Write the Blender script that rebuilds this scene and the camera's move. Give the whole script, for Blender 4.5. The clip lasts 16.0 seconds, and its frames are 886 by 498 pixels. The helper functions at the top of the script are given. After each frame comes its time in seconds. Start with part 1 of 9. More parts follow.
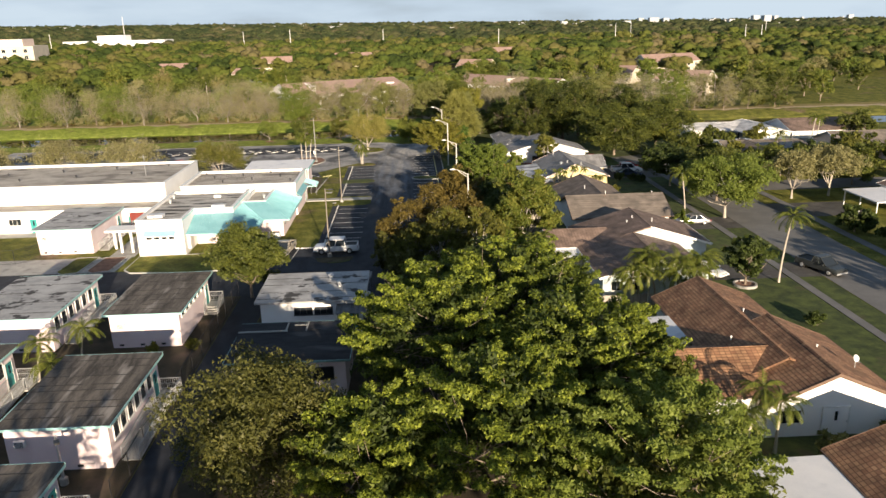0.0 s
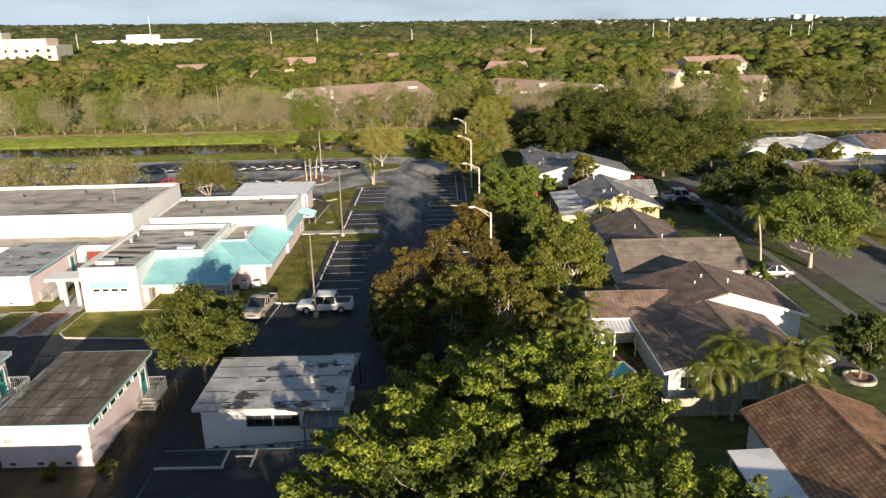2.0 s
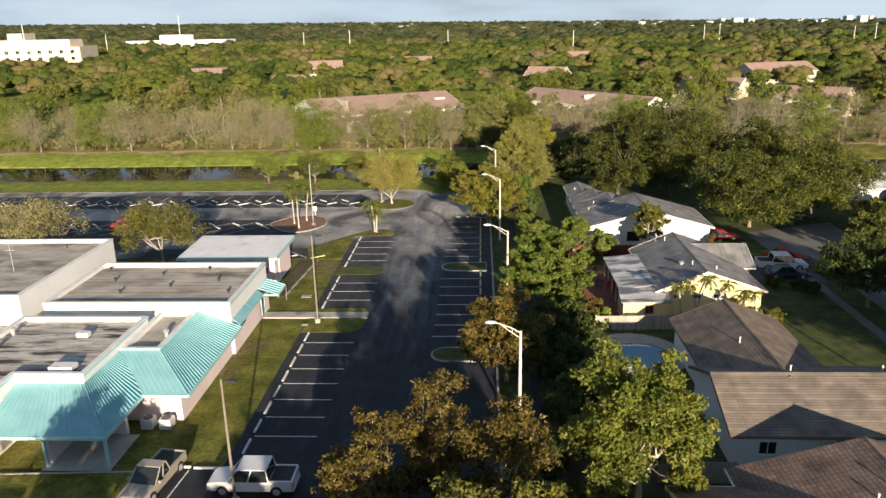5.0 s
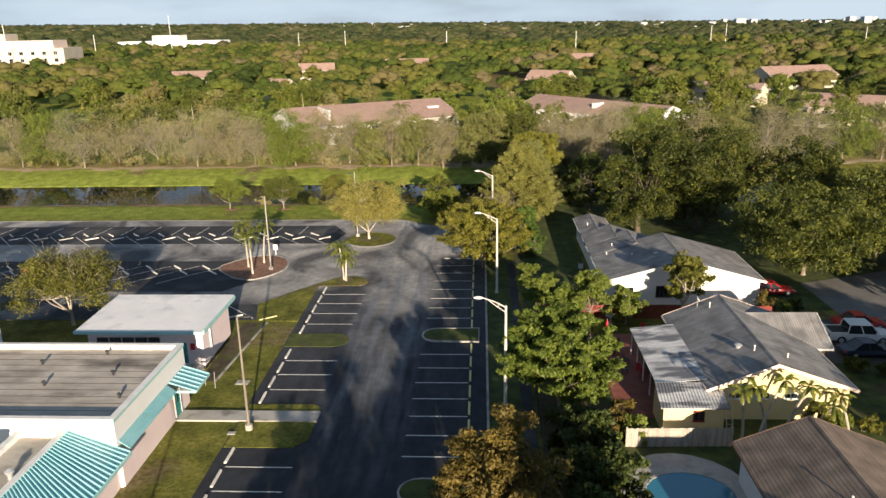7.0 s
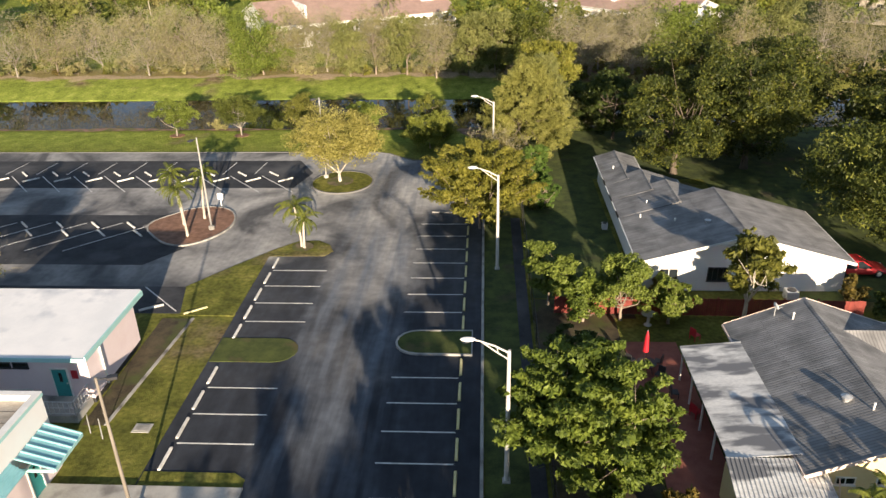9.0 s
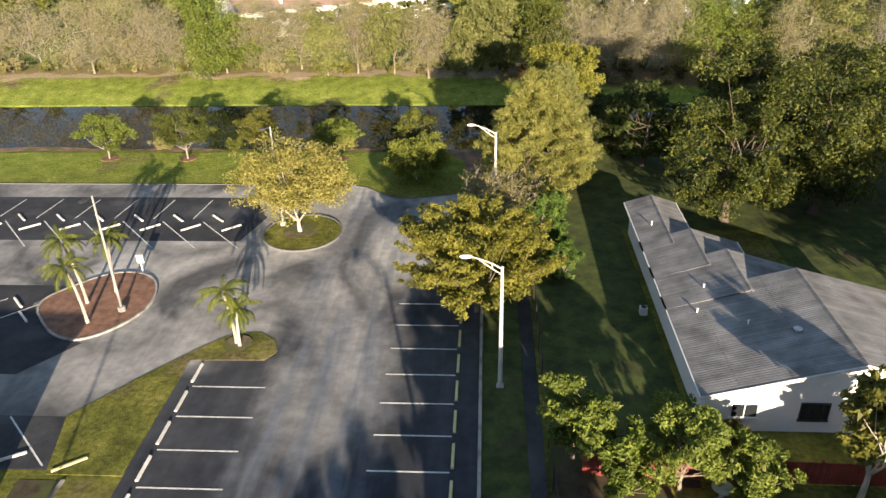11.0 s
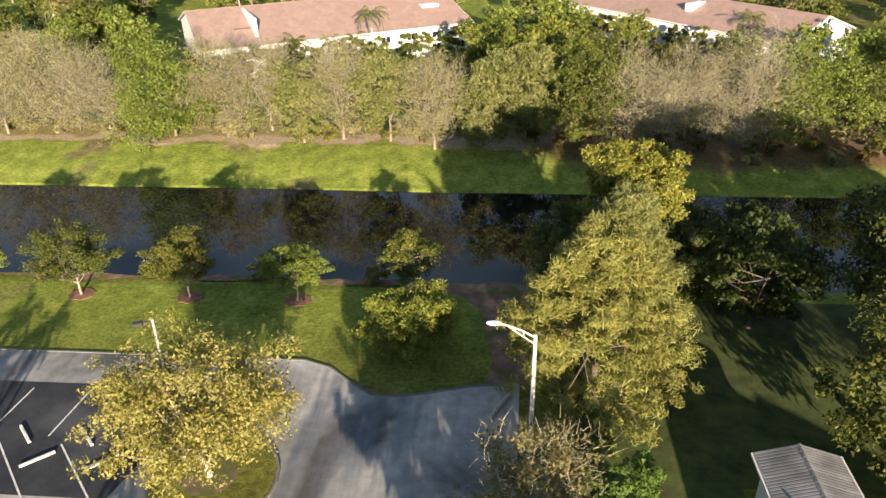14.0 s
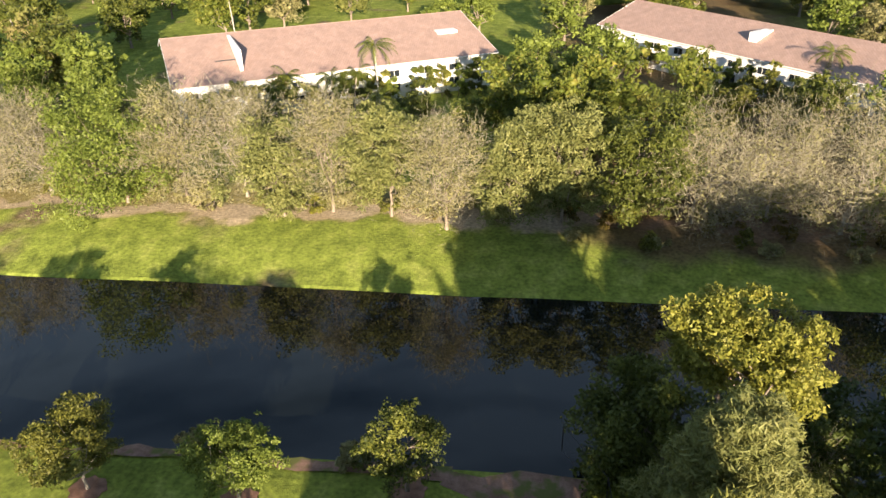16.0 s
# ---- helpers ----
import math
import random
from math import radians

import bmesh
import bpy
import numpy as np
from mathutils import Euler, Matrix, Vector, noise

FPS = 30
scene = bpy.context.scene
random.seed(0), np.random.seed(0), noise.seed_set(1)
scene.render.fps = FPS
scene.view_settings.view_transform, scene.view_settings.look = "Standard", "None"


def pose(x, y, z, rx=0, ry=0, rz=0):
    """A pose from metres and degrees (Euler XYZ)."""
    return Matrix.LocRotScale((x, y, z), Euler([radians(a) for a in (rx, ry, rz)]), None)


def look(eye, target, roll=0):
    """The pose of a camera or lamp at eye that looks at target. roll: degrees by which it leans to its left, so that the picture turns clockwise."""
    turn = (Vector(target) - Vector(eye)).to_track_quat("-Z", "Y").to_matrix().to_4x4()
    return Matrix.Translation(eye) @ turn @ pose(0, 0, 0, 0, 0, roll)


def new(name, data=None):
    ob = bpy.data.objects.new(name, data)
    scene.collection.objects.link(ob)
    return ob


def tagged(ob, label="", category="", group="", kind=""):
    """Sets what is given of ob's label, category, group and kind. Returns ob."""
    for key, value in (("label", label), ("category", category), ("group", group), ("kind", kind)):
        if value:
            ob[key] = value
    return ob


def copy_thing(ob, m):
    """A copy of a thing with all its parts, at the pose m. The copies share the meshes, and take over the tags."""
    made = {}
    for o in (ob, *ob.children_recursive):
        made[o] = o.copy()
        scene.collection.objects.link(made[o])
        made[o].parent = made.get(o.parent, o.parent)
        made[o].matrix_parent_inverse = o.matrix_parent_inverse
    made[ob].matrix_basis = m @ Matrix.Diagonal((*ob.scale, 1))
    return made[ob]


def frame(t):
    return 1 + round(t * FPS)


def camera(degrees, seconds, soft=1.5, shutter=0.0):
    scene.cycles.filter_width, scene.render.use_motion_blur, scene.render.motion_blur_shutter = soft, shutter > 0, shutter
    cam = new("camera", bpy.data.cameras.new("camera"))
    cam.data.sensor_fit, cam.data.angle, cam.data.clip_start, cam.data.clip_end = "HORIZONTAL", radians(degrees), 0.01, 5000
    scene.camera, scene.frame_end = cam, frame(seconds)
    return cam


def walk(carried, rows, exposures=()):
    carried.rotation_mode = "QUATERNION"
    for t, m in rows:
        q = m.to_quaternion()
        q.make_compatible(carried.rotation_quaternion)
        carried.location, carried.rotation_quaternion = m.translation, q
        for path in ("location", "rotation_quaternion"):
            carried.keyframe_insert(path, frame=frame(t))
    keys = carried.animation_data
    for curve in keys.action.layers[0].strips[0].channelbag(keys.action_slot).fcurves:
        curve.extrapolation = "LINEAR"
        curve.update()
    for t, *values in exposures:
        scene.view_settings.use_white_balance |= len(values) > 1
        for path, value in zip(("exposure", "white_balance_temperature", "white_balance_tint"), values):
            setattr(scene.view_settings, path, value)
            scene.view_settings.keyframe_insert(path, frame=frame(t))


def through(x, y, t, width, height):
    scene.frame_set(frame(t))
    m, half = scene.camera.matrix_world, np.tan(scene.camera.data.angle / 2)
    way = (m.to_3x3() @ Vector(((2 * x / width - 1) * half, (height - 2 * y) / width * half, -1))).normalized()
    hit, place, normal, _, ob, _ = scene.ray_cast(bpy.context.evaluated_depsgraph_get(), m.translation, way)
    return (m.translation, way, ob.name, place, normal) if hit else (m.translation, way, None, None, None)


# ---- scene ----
cam = camera(62.0, 16.0, soft=1.5)
METRES, EYE, TILT, LEAN, TURN = 160.0, 28.4, 0.0, 0.0, -2.2
ROWS = [
    (0.0, 0.0, 0.0, 0.0, -0.41, -17.37, 1.31),
    (0.5, 0.0022, 0.0309, -0.0001, 0.73, -17.36, 1.3),
    (1.0, 0.0054, 0.0622, -0.0001, 1.94, -17.34, 1.29),
    (1.5, 0.0076, 0.0938, 0.0003, 1.96, -17.36, 1.29),
    (2.0, 0.0096, 0.1257, 0.0011, 1.99, -17.38, 1.27),
    (2.5, 0.0115, 0.1578, 0.0017, 2.04, -17.37, 1.25),
    (3.0, 0.0132, 0.1894, 0.0023, 2.08, -17.37, 1.23),
    (3.5, 0.0146, 0.2205, 0.0028, 2.11, -17.36, 1.23),
    (4.0, 0.0154, 0.2518, 0.0033, 3.25, -17.33, 1.2),
    (4.2, 0.0158, 0.2645, 0.0033, 4.44, -17.33, 1.2),
    (4.5, 0.0163, 0.2835, 0.0034, 4.95, -17.32, 1.19),
    (6.5, 0.0181, 0.4104, 0.0037, 5.01, -17.27, 1.13),
    (7.0, 0.0177, 0.4422, 0.0034, 5.04, -17.27, 1.11),
    (7.5, 0.0173, 0.4745, 0.0032, 5.07, -17.28, 1.11),
    (7.6, 0.0172, 0.4809, 0.0031, 5.08, -17.38, 1.11),
    (7.7, 0.017, 0.4872, 0.0029, 5.08, -18.05, 1.1),
    (7.9, 0.0168, 0.4998, 0.0026, 5.09, -21.85, 1.09),
    (8.0, 0.0167, 0.506, 0.0025, 5.09, -23.75, 1.09),
    (8.1, 0.0167, 0.5126, 0.0028, 5.1, -24.75, 1.1),
    (8.3, 0.0166, 0.5258, 0.0034, 5.12, -25.72, 1.13),
    (8.5, 0.0165, 0.5389, 0.0039, 5.14, -25.8, 1.16),
    (9.0, 0.0158, 0.5708, 0.0039, 5.18, -25.82, 1.17),
    (11.5, 0.0108, 0.7242, 0.0037, 5.39, -28.31, 1.1),
    (12.0, 0.0091, 0.7545, 0.0039, 6.2, -28.26, 1.05),
    (12.5, 0.0066, 0.7853, 0.0048, 6.43, -28.26, 1.0),
    (13.0, 0.0039, 0.8166, 0.0053, 6.6, -28.21, 0.98),
    (13.5, 0.0009, 0.8473, 0.0058, 6.59, -28.23, 0.93),
    (14.0, -0.0017, 0.8759, 0.0059, 6.61, -28.22, 0.93),
    (14.5, -0.0046, 0.9063, 0.0057, 6.62, -28.21, 0.91),
    (15.0, -0.0072, 0.9367, 0.0053, 6.65, -28.16, 0.94),
    (15.5, -0.0097, 0.9674, 0.0055, 6.91, -28.13, 0.92),
    (16.0, -0.0125, 0.9981, 0.0057, 8.37, -28.1, 0.93),
]
walk(cam, [(t, pose(0, 0, EYE, TILT, LEAN, TURN) @ pose(METRES * x, METRES * y, METRES * z, 90 + pitch, roll, yaw)) for t, x, y, z, yaw, pitch, roll in ROWS], [(0.0, 0.88), (7.5, 0.9), (8.0, 0.95), (9.0, 1.22), (11.5, 1.38), (14.0, 1.42), (16.0, 1.6)])

# ---- sky, sun and exposure ----
SUN_ELEVATION, SUN_TURN = 11.8, 167.0
world = bpy.data.worlds.new("sky")
scene.world = world
world.use_nodes = True
wn, wl = world.node_tree.nodes, world.node_tree.links
sky = wn.new("ShaderNodeTexSky")
sky.sky_type = "NISHITA"
sky.sun_disc = False
sky.sun_elevation, sky.sun_rotation = radians(SUN_ELEVATION), radians(SUN_TURN)
sky.air_density, sky.dust_density, sky.ozone_density = 1.0, 0.15, 3.0
wc = wn.new("ShaderNodeTexCoord")
wm = wn.new("ShaderNodeMapping")
wm.inputs["Scale"].default_value = (2.0, 2.0, 9.0)
wno = wn.new("ShaderNodeTexNoise")
wno.inputs["Scale"].default_value, wno.inputs["Detail"].default_value = 1.7, 7.0
wr = wn.new("ShaderNodeValToRGB")
wr.color_ramp.elements[0].position, wr.color_ramp.elements[1].position = 0.18, 0.52
wmix = wn.new("ShaderNodeMixRGB")
wmix.inputs[2].default_value = (7.0, 9.4, 12.8, 1)
wl.new(wc.outputs["Generated"], wm.inputs["Vector"])
wl.new(wm.outputs["Vector"], wno.inputs["Vector"])
wl.new(wno.outputs["Fac"], wr.inputs["Fac"])
wsep = wn.new("ShaderNodeSeparateXYZ")
wl.new(wc.outputs["Generated"], wsep.inputs["Vector"])
whz = wn.new("ShaderNodeMapRange")
whz.interpolation_type = "SMOOTHSTEP"
whz.inputs[1].default_value, whz.inputs[2].default_value, whz.inputs[3].default_value, whz.inputs[4].default_value = 0.0, 0.75, 0.95, 0.48
wl.new(wsep.outputs["Z"], whz.inputs[0])
wmul = wn.new("ShaderNodeMath")
wmul.operation = "MULTIPLY"
wl.new(wr.outputs["Color"], wmul.inputs[0])
wl.new(whz.outputs[0], wmul.inputs[1])
wl.new(wmul.outputs[0], wmix.inputs[0])
wl.new(sky.outputs["Color"], wmix.inputs[1])
# pale bright haze low over the horizon
whb = wn.new("ShaderNodeMapRange")
whb.interpolation_type = "SMOOTHSTEP"
whb.inputs[1].default_value, whb.inputs[2].default_value, whb.inputs[3].default_value, whb.inputs[4].default_value = 0.0, 0.22, 0.9, 0.0
wl.new(wsep.outputs["Z"], whb.inputs[0])
wpuff = wn.new("ShaderNodeMath")
wpuff.operation = "MULTIPLY_ADD"
wpuff.inputs[1].default_value, wpuff.inputs[2].default_value = 2.6, -0.45
wl.new(wno.outputs["Fac"], wpuff.inputs[0])
wband = wn.new("ShaderNodeMath")
wband.operation = "MULTIPLY"
wband.use_clamp = True
wl.new(whb.outputs[0], wband.inputs[0])
wl.new(wpuff.outputs[0], wband.inputs[1])
whmix = wn.new("ShaderNodeMixRGB")
whmix.inputs[2].default_value = (13.6, 16.0, 18.2, 1)
wl.new(wband.outputs[0], whmix.inputs[0])
wl.new(wmix.outputs["Color"], whmix.inputs[1])
wl.new(whmix.outputs["Color"], wn["Background"].inputs["Color"])
wn["Background"].inputs["Strength"].default_value = 0.0255

sun_data = bpy.data.lights.new("sun", "SUN")
sun_data.energy, sun_data.angle, sun_data.color = 5.5, radians(0.6), (1.0, 0.81, 0.595)
sun = new("sun", sun_data)
_e, _a = radians(SUN_ELEVATION), radians(SUN_TURN)
SUNWARD = Vector((math.sin(_a) * math.cos(_e), math.cos(_a) * math.cos(_e), math.sin(_e)))
sun.matrix_world = look(SUNWARD * 200, (0, 0, 0))


# ---- materials ----
def base_material(name):
    m = bpy.data.materials.new(name)
    m.use_nodes = True
    n, l = m.node_tree.nodes, m.node_tree.links
    return m, n, l, n["Principled BSDF"]


def ramp_node(n, colours, places=None):
    r = n.new("ShaderNodeValToRGB")
    el = r.color_ramp.elements
    while len(el) < len(colours):
        el.new(0.5)
    for i, c in enumerate(colours):
        el[i].position = places[i] if places else i / (len(colours) - 1)
        el[i].color = (*c, 1)
    return r


def surface(name, c1, c2, scale=0.6, fine=12.0, rough=0.8, bump=0.25, metal=0.0, spec=0.4, stain=None, stretch=(1, 1, 1), tint=0.0):
    """Two scales of noise in colour, a fine relief, and stains of their own shape."""
    m, n, l, b = base_material(name)
    geo = n.new("ShaderNodeNewGeometry")
    mp = n.new("ShaderNodeMapping")
    mp.inputs["Scale"].default_value = stretch
    l.new(geo.outputs["Position"], mp.inputs["Vector"])
    big = n.new("ShaderNodeTexNoise")
    big.inputs["Scale"].default_value, big.inputs["Detail"].default_value, big.inputs["Roughness"].default_value = scale, 6, 0.65
    small = n.new("ShaderNodeTexNoise")
    small.inputs["Scale"].default_value, small.inputs["Detail"].default_value = fine, 4
    l.new(mp.outputs["Vector"], big.inputs["Vector"])
    l.new(mp.outputs["Vector"], small.inputs["Vector"])
    add = n.new("ShaderNodeMath")
    add.operation = "MULTIPLY_ADD"
    add.inputs[1].default_value, add.inputs[2].default_value = 0.35, -0.175
    l.new(small.outputs["Fac"], add.inputs[0])
    tot = n.new("ShaderNodeMath")
    tot.operation = "ADD"
    l.new(add.outputs[0], tot.inputs[0])
    l.new(big.outputs["Fac"], tot.inputs[1])
    r = ramp_node(n, [c1, c2], [0.35, 0.65])
    l.new(tot.outputs[0], r.inputs["Fac"])
    col = r.outputs["Color"]
    if stain:
        colour, sscale, lo, hi = stain
        st = n.new("ShaderNodeTexNoise")
        st.inputs["Scale"].default_value, st.inputs["Detail"].default_value = sscale, 8
        l.new(mp.outputs["Vector"], st.inputs["Vector"])
        sr = ramp_node(n, [(0, 0, 0), (1, 1, 1)], [lo, hi])
        l.new(st.outputs["Fac"], sr.inputs["Fac"])
        mx = n.new("ShaderNodeMixRGB")
        mx.inputs[2].default_value = (*colour, 1)
        l.new(sr.outputs["Color"], mx.inputs[0])
        l.new(col, mx.inputs[1])
        col = mx.outputs["Color"]
    if tint:
        oi = n.new("ShaderNodeObjectInfo")
        hs = n.new("ShaderNodeHueSaturation")
        mr = n.new("ShaderNodeMapRange")
        mr.inputs[3].default_value, mr.inputs[4].default_value = 1 - tint, 1 + tint
        l.new(oi.outputs["Random"], mr.inputs[0])
        l.new(mr.outputs[0], hs.inputs["Value"])
        l.new(col, hs.inputs["Color"])
        col = hs.outputs["Color"]
    l.new(col, b.inputs["Base Color"])
    b.inputs["Roughness"].default_value, b.inputs["Metallic"].default_value = rough, metal
    b.inputs["Specular IOR Level"].default_value = spec
    if bump:
        bp = n.new("ShaderNodeBump")
        bp.inputs["Strength"].default_value, bp.inputs["Distance"].default_value = bump, 0.05
        l.new(tot.outputs[0], bp.inputs["Height"])
        l.new(bp.outputs["Normal"], b.inputs["Normal"])
    return m


def courses(name, c1, c2, pitch=0.3, axis="y", rough=0.85, joint=0.78, gap=0.1, blotch=(0.55, 1.26), ratio=2.2):
    """Shingle or tile roof: courses across the slope, joints along it, uneven weathering."""
    m, n, l, b = base_material(name)
    geo = n.new("ShaderNodeNewGeometry")
    sep = n.new("ShaderNodeSeparateXYZ")
    l.new(geo.outputs["Position"], sep.inputs["Vector"])
    cmb = n.new("ShaderNodeCombineXYZ")
    a, c = ("Y", "X") if axis == "y" else ("X", "Y")
    l.new(sep.outputs[a], cmb.inputs["X"])
    l.new(sep.outputs[c], cmb.inputs["Y"])
    br = n.new("ShaderNodeTexBrick")
    br.inputs["Scale"].default_value = 1.0
    br.offset = 0.0 if ratio < 2 else 0.5
    br.inputs["Brick Width"].default_value, br.inputs["Row Height"].default_value = pitch * ratio, pitch
    br.inputs["Mortar Size"].default_value, br.inputs["Mortar Smooth"].default_value = pitch * gap, 0.9
    br.inputs["Color1"].default_value, br.inputs["Color2"].default_value = (*c1, 1), (*c2, 1)
    br.inputs["Mortar"].default_value = (*[v * joint for v in c1], 1)
    l.new(cmb.outputs[0], br.inputs["Vector"])
    no = n.new("ShaderNodeTexNoise")
    no.inputs["Scale"].default_value, no.inputs["Detail"].default_value = 0.7, 7
    l.new(geo.outputs["Position"], no.inputs["Vector"])
    rr = ramp_node(n, [(blotch[0],) * 3, (blotch[1], blotch[1] * 0.98, blotch[1] * 0.96)], [0.3, 0.7])
    l.new(no.outputs["Fac"], rr.inputs["Fac"])
    mx = n.new("ShaderNodeMixRGB")
    mx.blend_type = "MULTIPLY"
    mx.inputs[0].default_value = 1
    l.new(br.outputs["Color"], mx.inputs[1])
    l.new(rr.outputs["Color"], mx.inputs[2])
    l.new(mx.outputs["Color"], b.inputs["Base Color"])
    b.inputs["Roughness"].default_value = rough
    bp = n.new("ShaderNodeBump")
    bp.invert = True
    bp.inputs["Strength"].default_value, bp.inputs["Distance"].default_value = 0.5, 0.02
    l.new(br.outputs["Fac"], bp.inputs["Height"])
    l.new(bp.outputs["Normal"], b.inputs["Normal"])
    return m


def leaf_material(name, colours, through=0.35, rough=0.55, scale=0.55, spread=1.15, rand=0.6):
    m, n, l, b = base_material(name)
    geo = n.new("ShaderNodeNewGeometry")
    no = n.new("ShaderNodeTexNoise")
    no.inputs["Scale"].default_value, no.inputs["Detail"].default_value = scale, 3
    l.new(geo.outputs["Position"], no.inputs["Vector"])
    mixv = n.new("ShaderNodeMath")
    mixv.operation = "MULTIPLY_ADD"
    mixv.inputs[1].default_value, mixv.inputs[2].default_value = spread, -spread / 2
    l.new(no.outputs["Fac"], mixv.inputs[0])
    add = n.new("ShaderNodeMath")
    add.operation = "ADD"
    rnd = n.new("ShaderNodeMath")
    rnd.operation = "MULTIPLY_ADD"
    rnd.inputs[1].default_value, rnd.inputs[2].default_value = rand, (1 - rand) / 2
    l.new(geo.outputs["Random Per Island"], rnd.inputs[0])
    l.new(rnd.outputs[0], add.inputs[0])
    l.new(mixv.outputs[0], add.inputs[1])
    r = ramp_node(n, colours)
    l.new(add.outputs[0], r.inputs["Fac"])
    l.new(r.outputs["Color"], b.inputs["Base Color"])
    b.inputs["Roughness"].default_value = rough
    b.inputs["Specular IOR Level"].default_value = 0.3
    tr = n.new("ShaderNodeBsdfTranslucent")
    l.new(r.outputs["Color"], tr.inputs["Color"])
    mx = n.new("ShaderNodeMixShader")
    mx.inputs[0].default_value = through
    l.new(b.outputs[0], mx.inputs[1])
    l.new(tr.outputs[0], mx.inputs[2])
    l.new(mx.outputs[0], n["Material Output"].inputs["Surface"])
    return m


def plain(name, c, rough=0.5, metal=0.0, spec=0.5):
    return surface(name, [v * 0.88 for v in c], [min(1, v * 1.08) for v in c], 1.5, 25, rough, 0.05, metal, spec)


def glass_material(name, c=(0.02, 0.025, 0.03)):
    m, n, l, b = base_material(name)
    b.inputs["Base Color"].default_value = (*c, 1)
    b.inputs["Roughness"].default_value = 0.06
    b.inputs["Specular IOR Level"].default_value = 0.8
    return m


ASPHALT = surface("asphalt", (0.022, 0.024, 0.030), (0.046, 0.049, 0.056), 0.5, 9, 0.85, 0.5, stain=((0.11, 0.112, 0.118), 0.2, 0.52, 0.76))


def drive_material():
    """Dark sealed asphalt that wears away unevenly into pale old asphalt towards the north loop."""
    m, n, l, b = base_material("worn_drive")
    geo = n.new("ShaderNodeNewGeometry")
    sep = n.new("ShaderNodeSeparateXYZ")
    l.new(geo.outputs["Position"], sep.inputs["Vector"])

    def noise_at(scale, detail=7, stretch=(1, 1, 1), swirl=0.0):
        mp = n.new("ShaderNodeMapping")
        mp.inputs["Scale"].default_value = stretch
        l.new(geo.outputs["Position"], mp.inputs["Vector"])
        t = n.new("ShaderNodeTexNoise")
        t.inputs["Scale"].default_value, t.inputs["Detail"].default_value = scale, detail
        t.inputs["Distortion"].default_value = swirl
        l.new(mp.outputs["Vector"], t.inputs["Vector"])
        return t.outputs["Fac"]

    def math_node(op, a, b_):
        q = n.new("ShaderNodeMath")
        q.operation = op
        for k, v in enumerate((a, b_)):
            if isinstance(v, (int, float)):
                q.inputs[k].default_value = v
            else:
                l.new(v, q.inputs[k])
        return q.outputs[0]

    wob = math_node("MULTIPLY", math_node("SUBTRACT", noise_at(0.22, 10), 0.5), 30.0)
    yy = math_node("ADD", sep.outputs["Y"], wob)
    mr = n.new("ShaderNodeMapRange")
    mr.interpolation_type = "SMOOTHSTEP"
    mr.inputs[1].default_value, mr.inputs[2].default_value = 126.0, 160.0
    l.new(yy, mr.inputs[0])
    # the bays beside the lane keep their dark seal as far as the loop
    off = math_node("ABSOLUTE", math_node("ADD", sep.outputs["X"], math_node("ADD", 3.6, math_node("MULTIPLY", math_node("SUBTRACT", noise_at(0.5, 9), 0.5), 3.0))), 0.0)
    lane = n.new("ShaderNodeMapRange")
    lane.interpolation_type = "SMOOTHSTEP"
    lane.inputs[1].default_value, lane.inputs[2].default_value, lane.inputs[3].default_value, lane.inputs[4].default_value = 2.2, 4.8, 1.0, 0.12
    l.new(off, lane.inputs[0])
    loop = n.new("ShaderNodeMapRange")
    loop.interpolation_type = "SMOOTHSTEP"
    loop.inputs[1].default_value, loop.inputs[2].default_value = 152.5, 157.5
    slant = math_node("MULTIPLY", math_node("ADD", sep.outputs["X"], 3.6), 0.8)
    l.new(math_node("SUBTRACT", math_node("ADD", sep.outputs["Y"], math_node("MULTIPLY", wob, 0.3)), slant), loop.inputs[0])
    west = n.new("ShaderNodeMapRange")
    west.inputs[1].default_value, west.inputs[2].default_value = -14.0, -18.0
    l.new(sep.outputs["X"], west.inputs[0])
    worn = math_node("MULTIPLY", mr.outputs[0], math_node("MAXIMUM", math_node("MAXIMUM", lane.outputs[0], loop.outputs[0]), west.outputs[0]))
    dark = ramp_node(n, [(0.010, 0.013, 0.020), (0.027, 0.033, 0.046)], [0.3, 0.7])
    l.new(noise_at(0.9, 10, (1.0, 0.45, 1)), dark.inputs["Fac"])
    pale = ramp_node(n, [(0.085, 0.085, 0.088), (0.285, 0.279, 0.27), (0.47, 0.458, 0.435)], [0.37, 0.48, 0.63])
    l.new(noise_at(0.13, 12, (1.0, 0.8, 1), 0.9), pale.inputs["Fac"])
    mx = n.new("ShaderNodeMixRGB")
    l.new(worn, mx.inputs[0])
    l.new(dark.outputs["Color"], mx.inputs[1])
    l.new(pale.outputs["Color"], mx.inputs[2])
    # pale tyre streaks along the lane
    st = ramp_node(n, [(0, 0, 0), (1, 1, 1)], [0.39, 0.69])
    l.new(noise_at(0.9, 9, (1.0, 0.10, 1)), st.inputs["Fac"])
    k = n.new("ShaderNodeMixRGB")
    k.inputs[2].default_value = (0.145, 0.165, 0.197, 1)
    north = n.new("ShaderNodeMapRange")
    north.inputs[1].default_value, north.inputs[2].default_value, north.inputs[3].default_value, north.inputs[4].default_value = 111.0, 129.0, 0.08, 0.95
    l.new(yy, north.inputs[0])
    f = math_node("MULTIPLY", st.outputs["Color"], math_node("MULTIPLY", north.outputs[0], math_node("MAXIMUM", lane.outputs[0], 0.12)))
    l.new(f, k.inputs[0])
    l.new(mx.outputs["Color"], k.inputs[1])
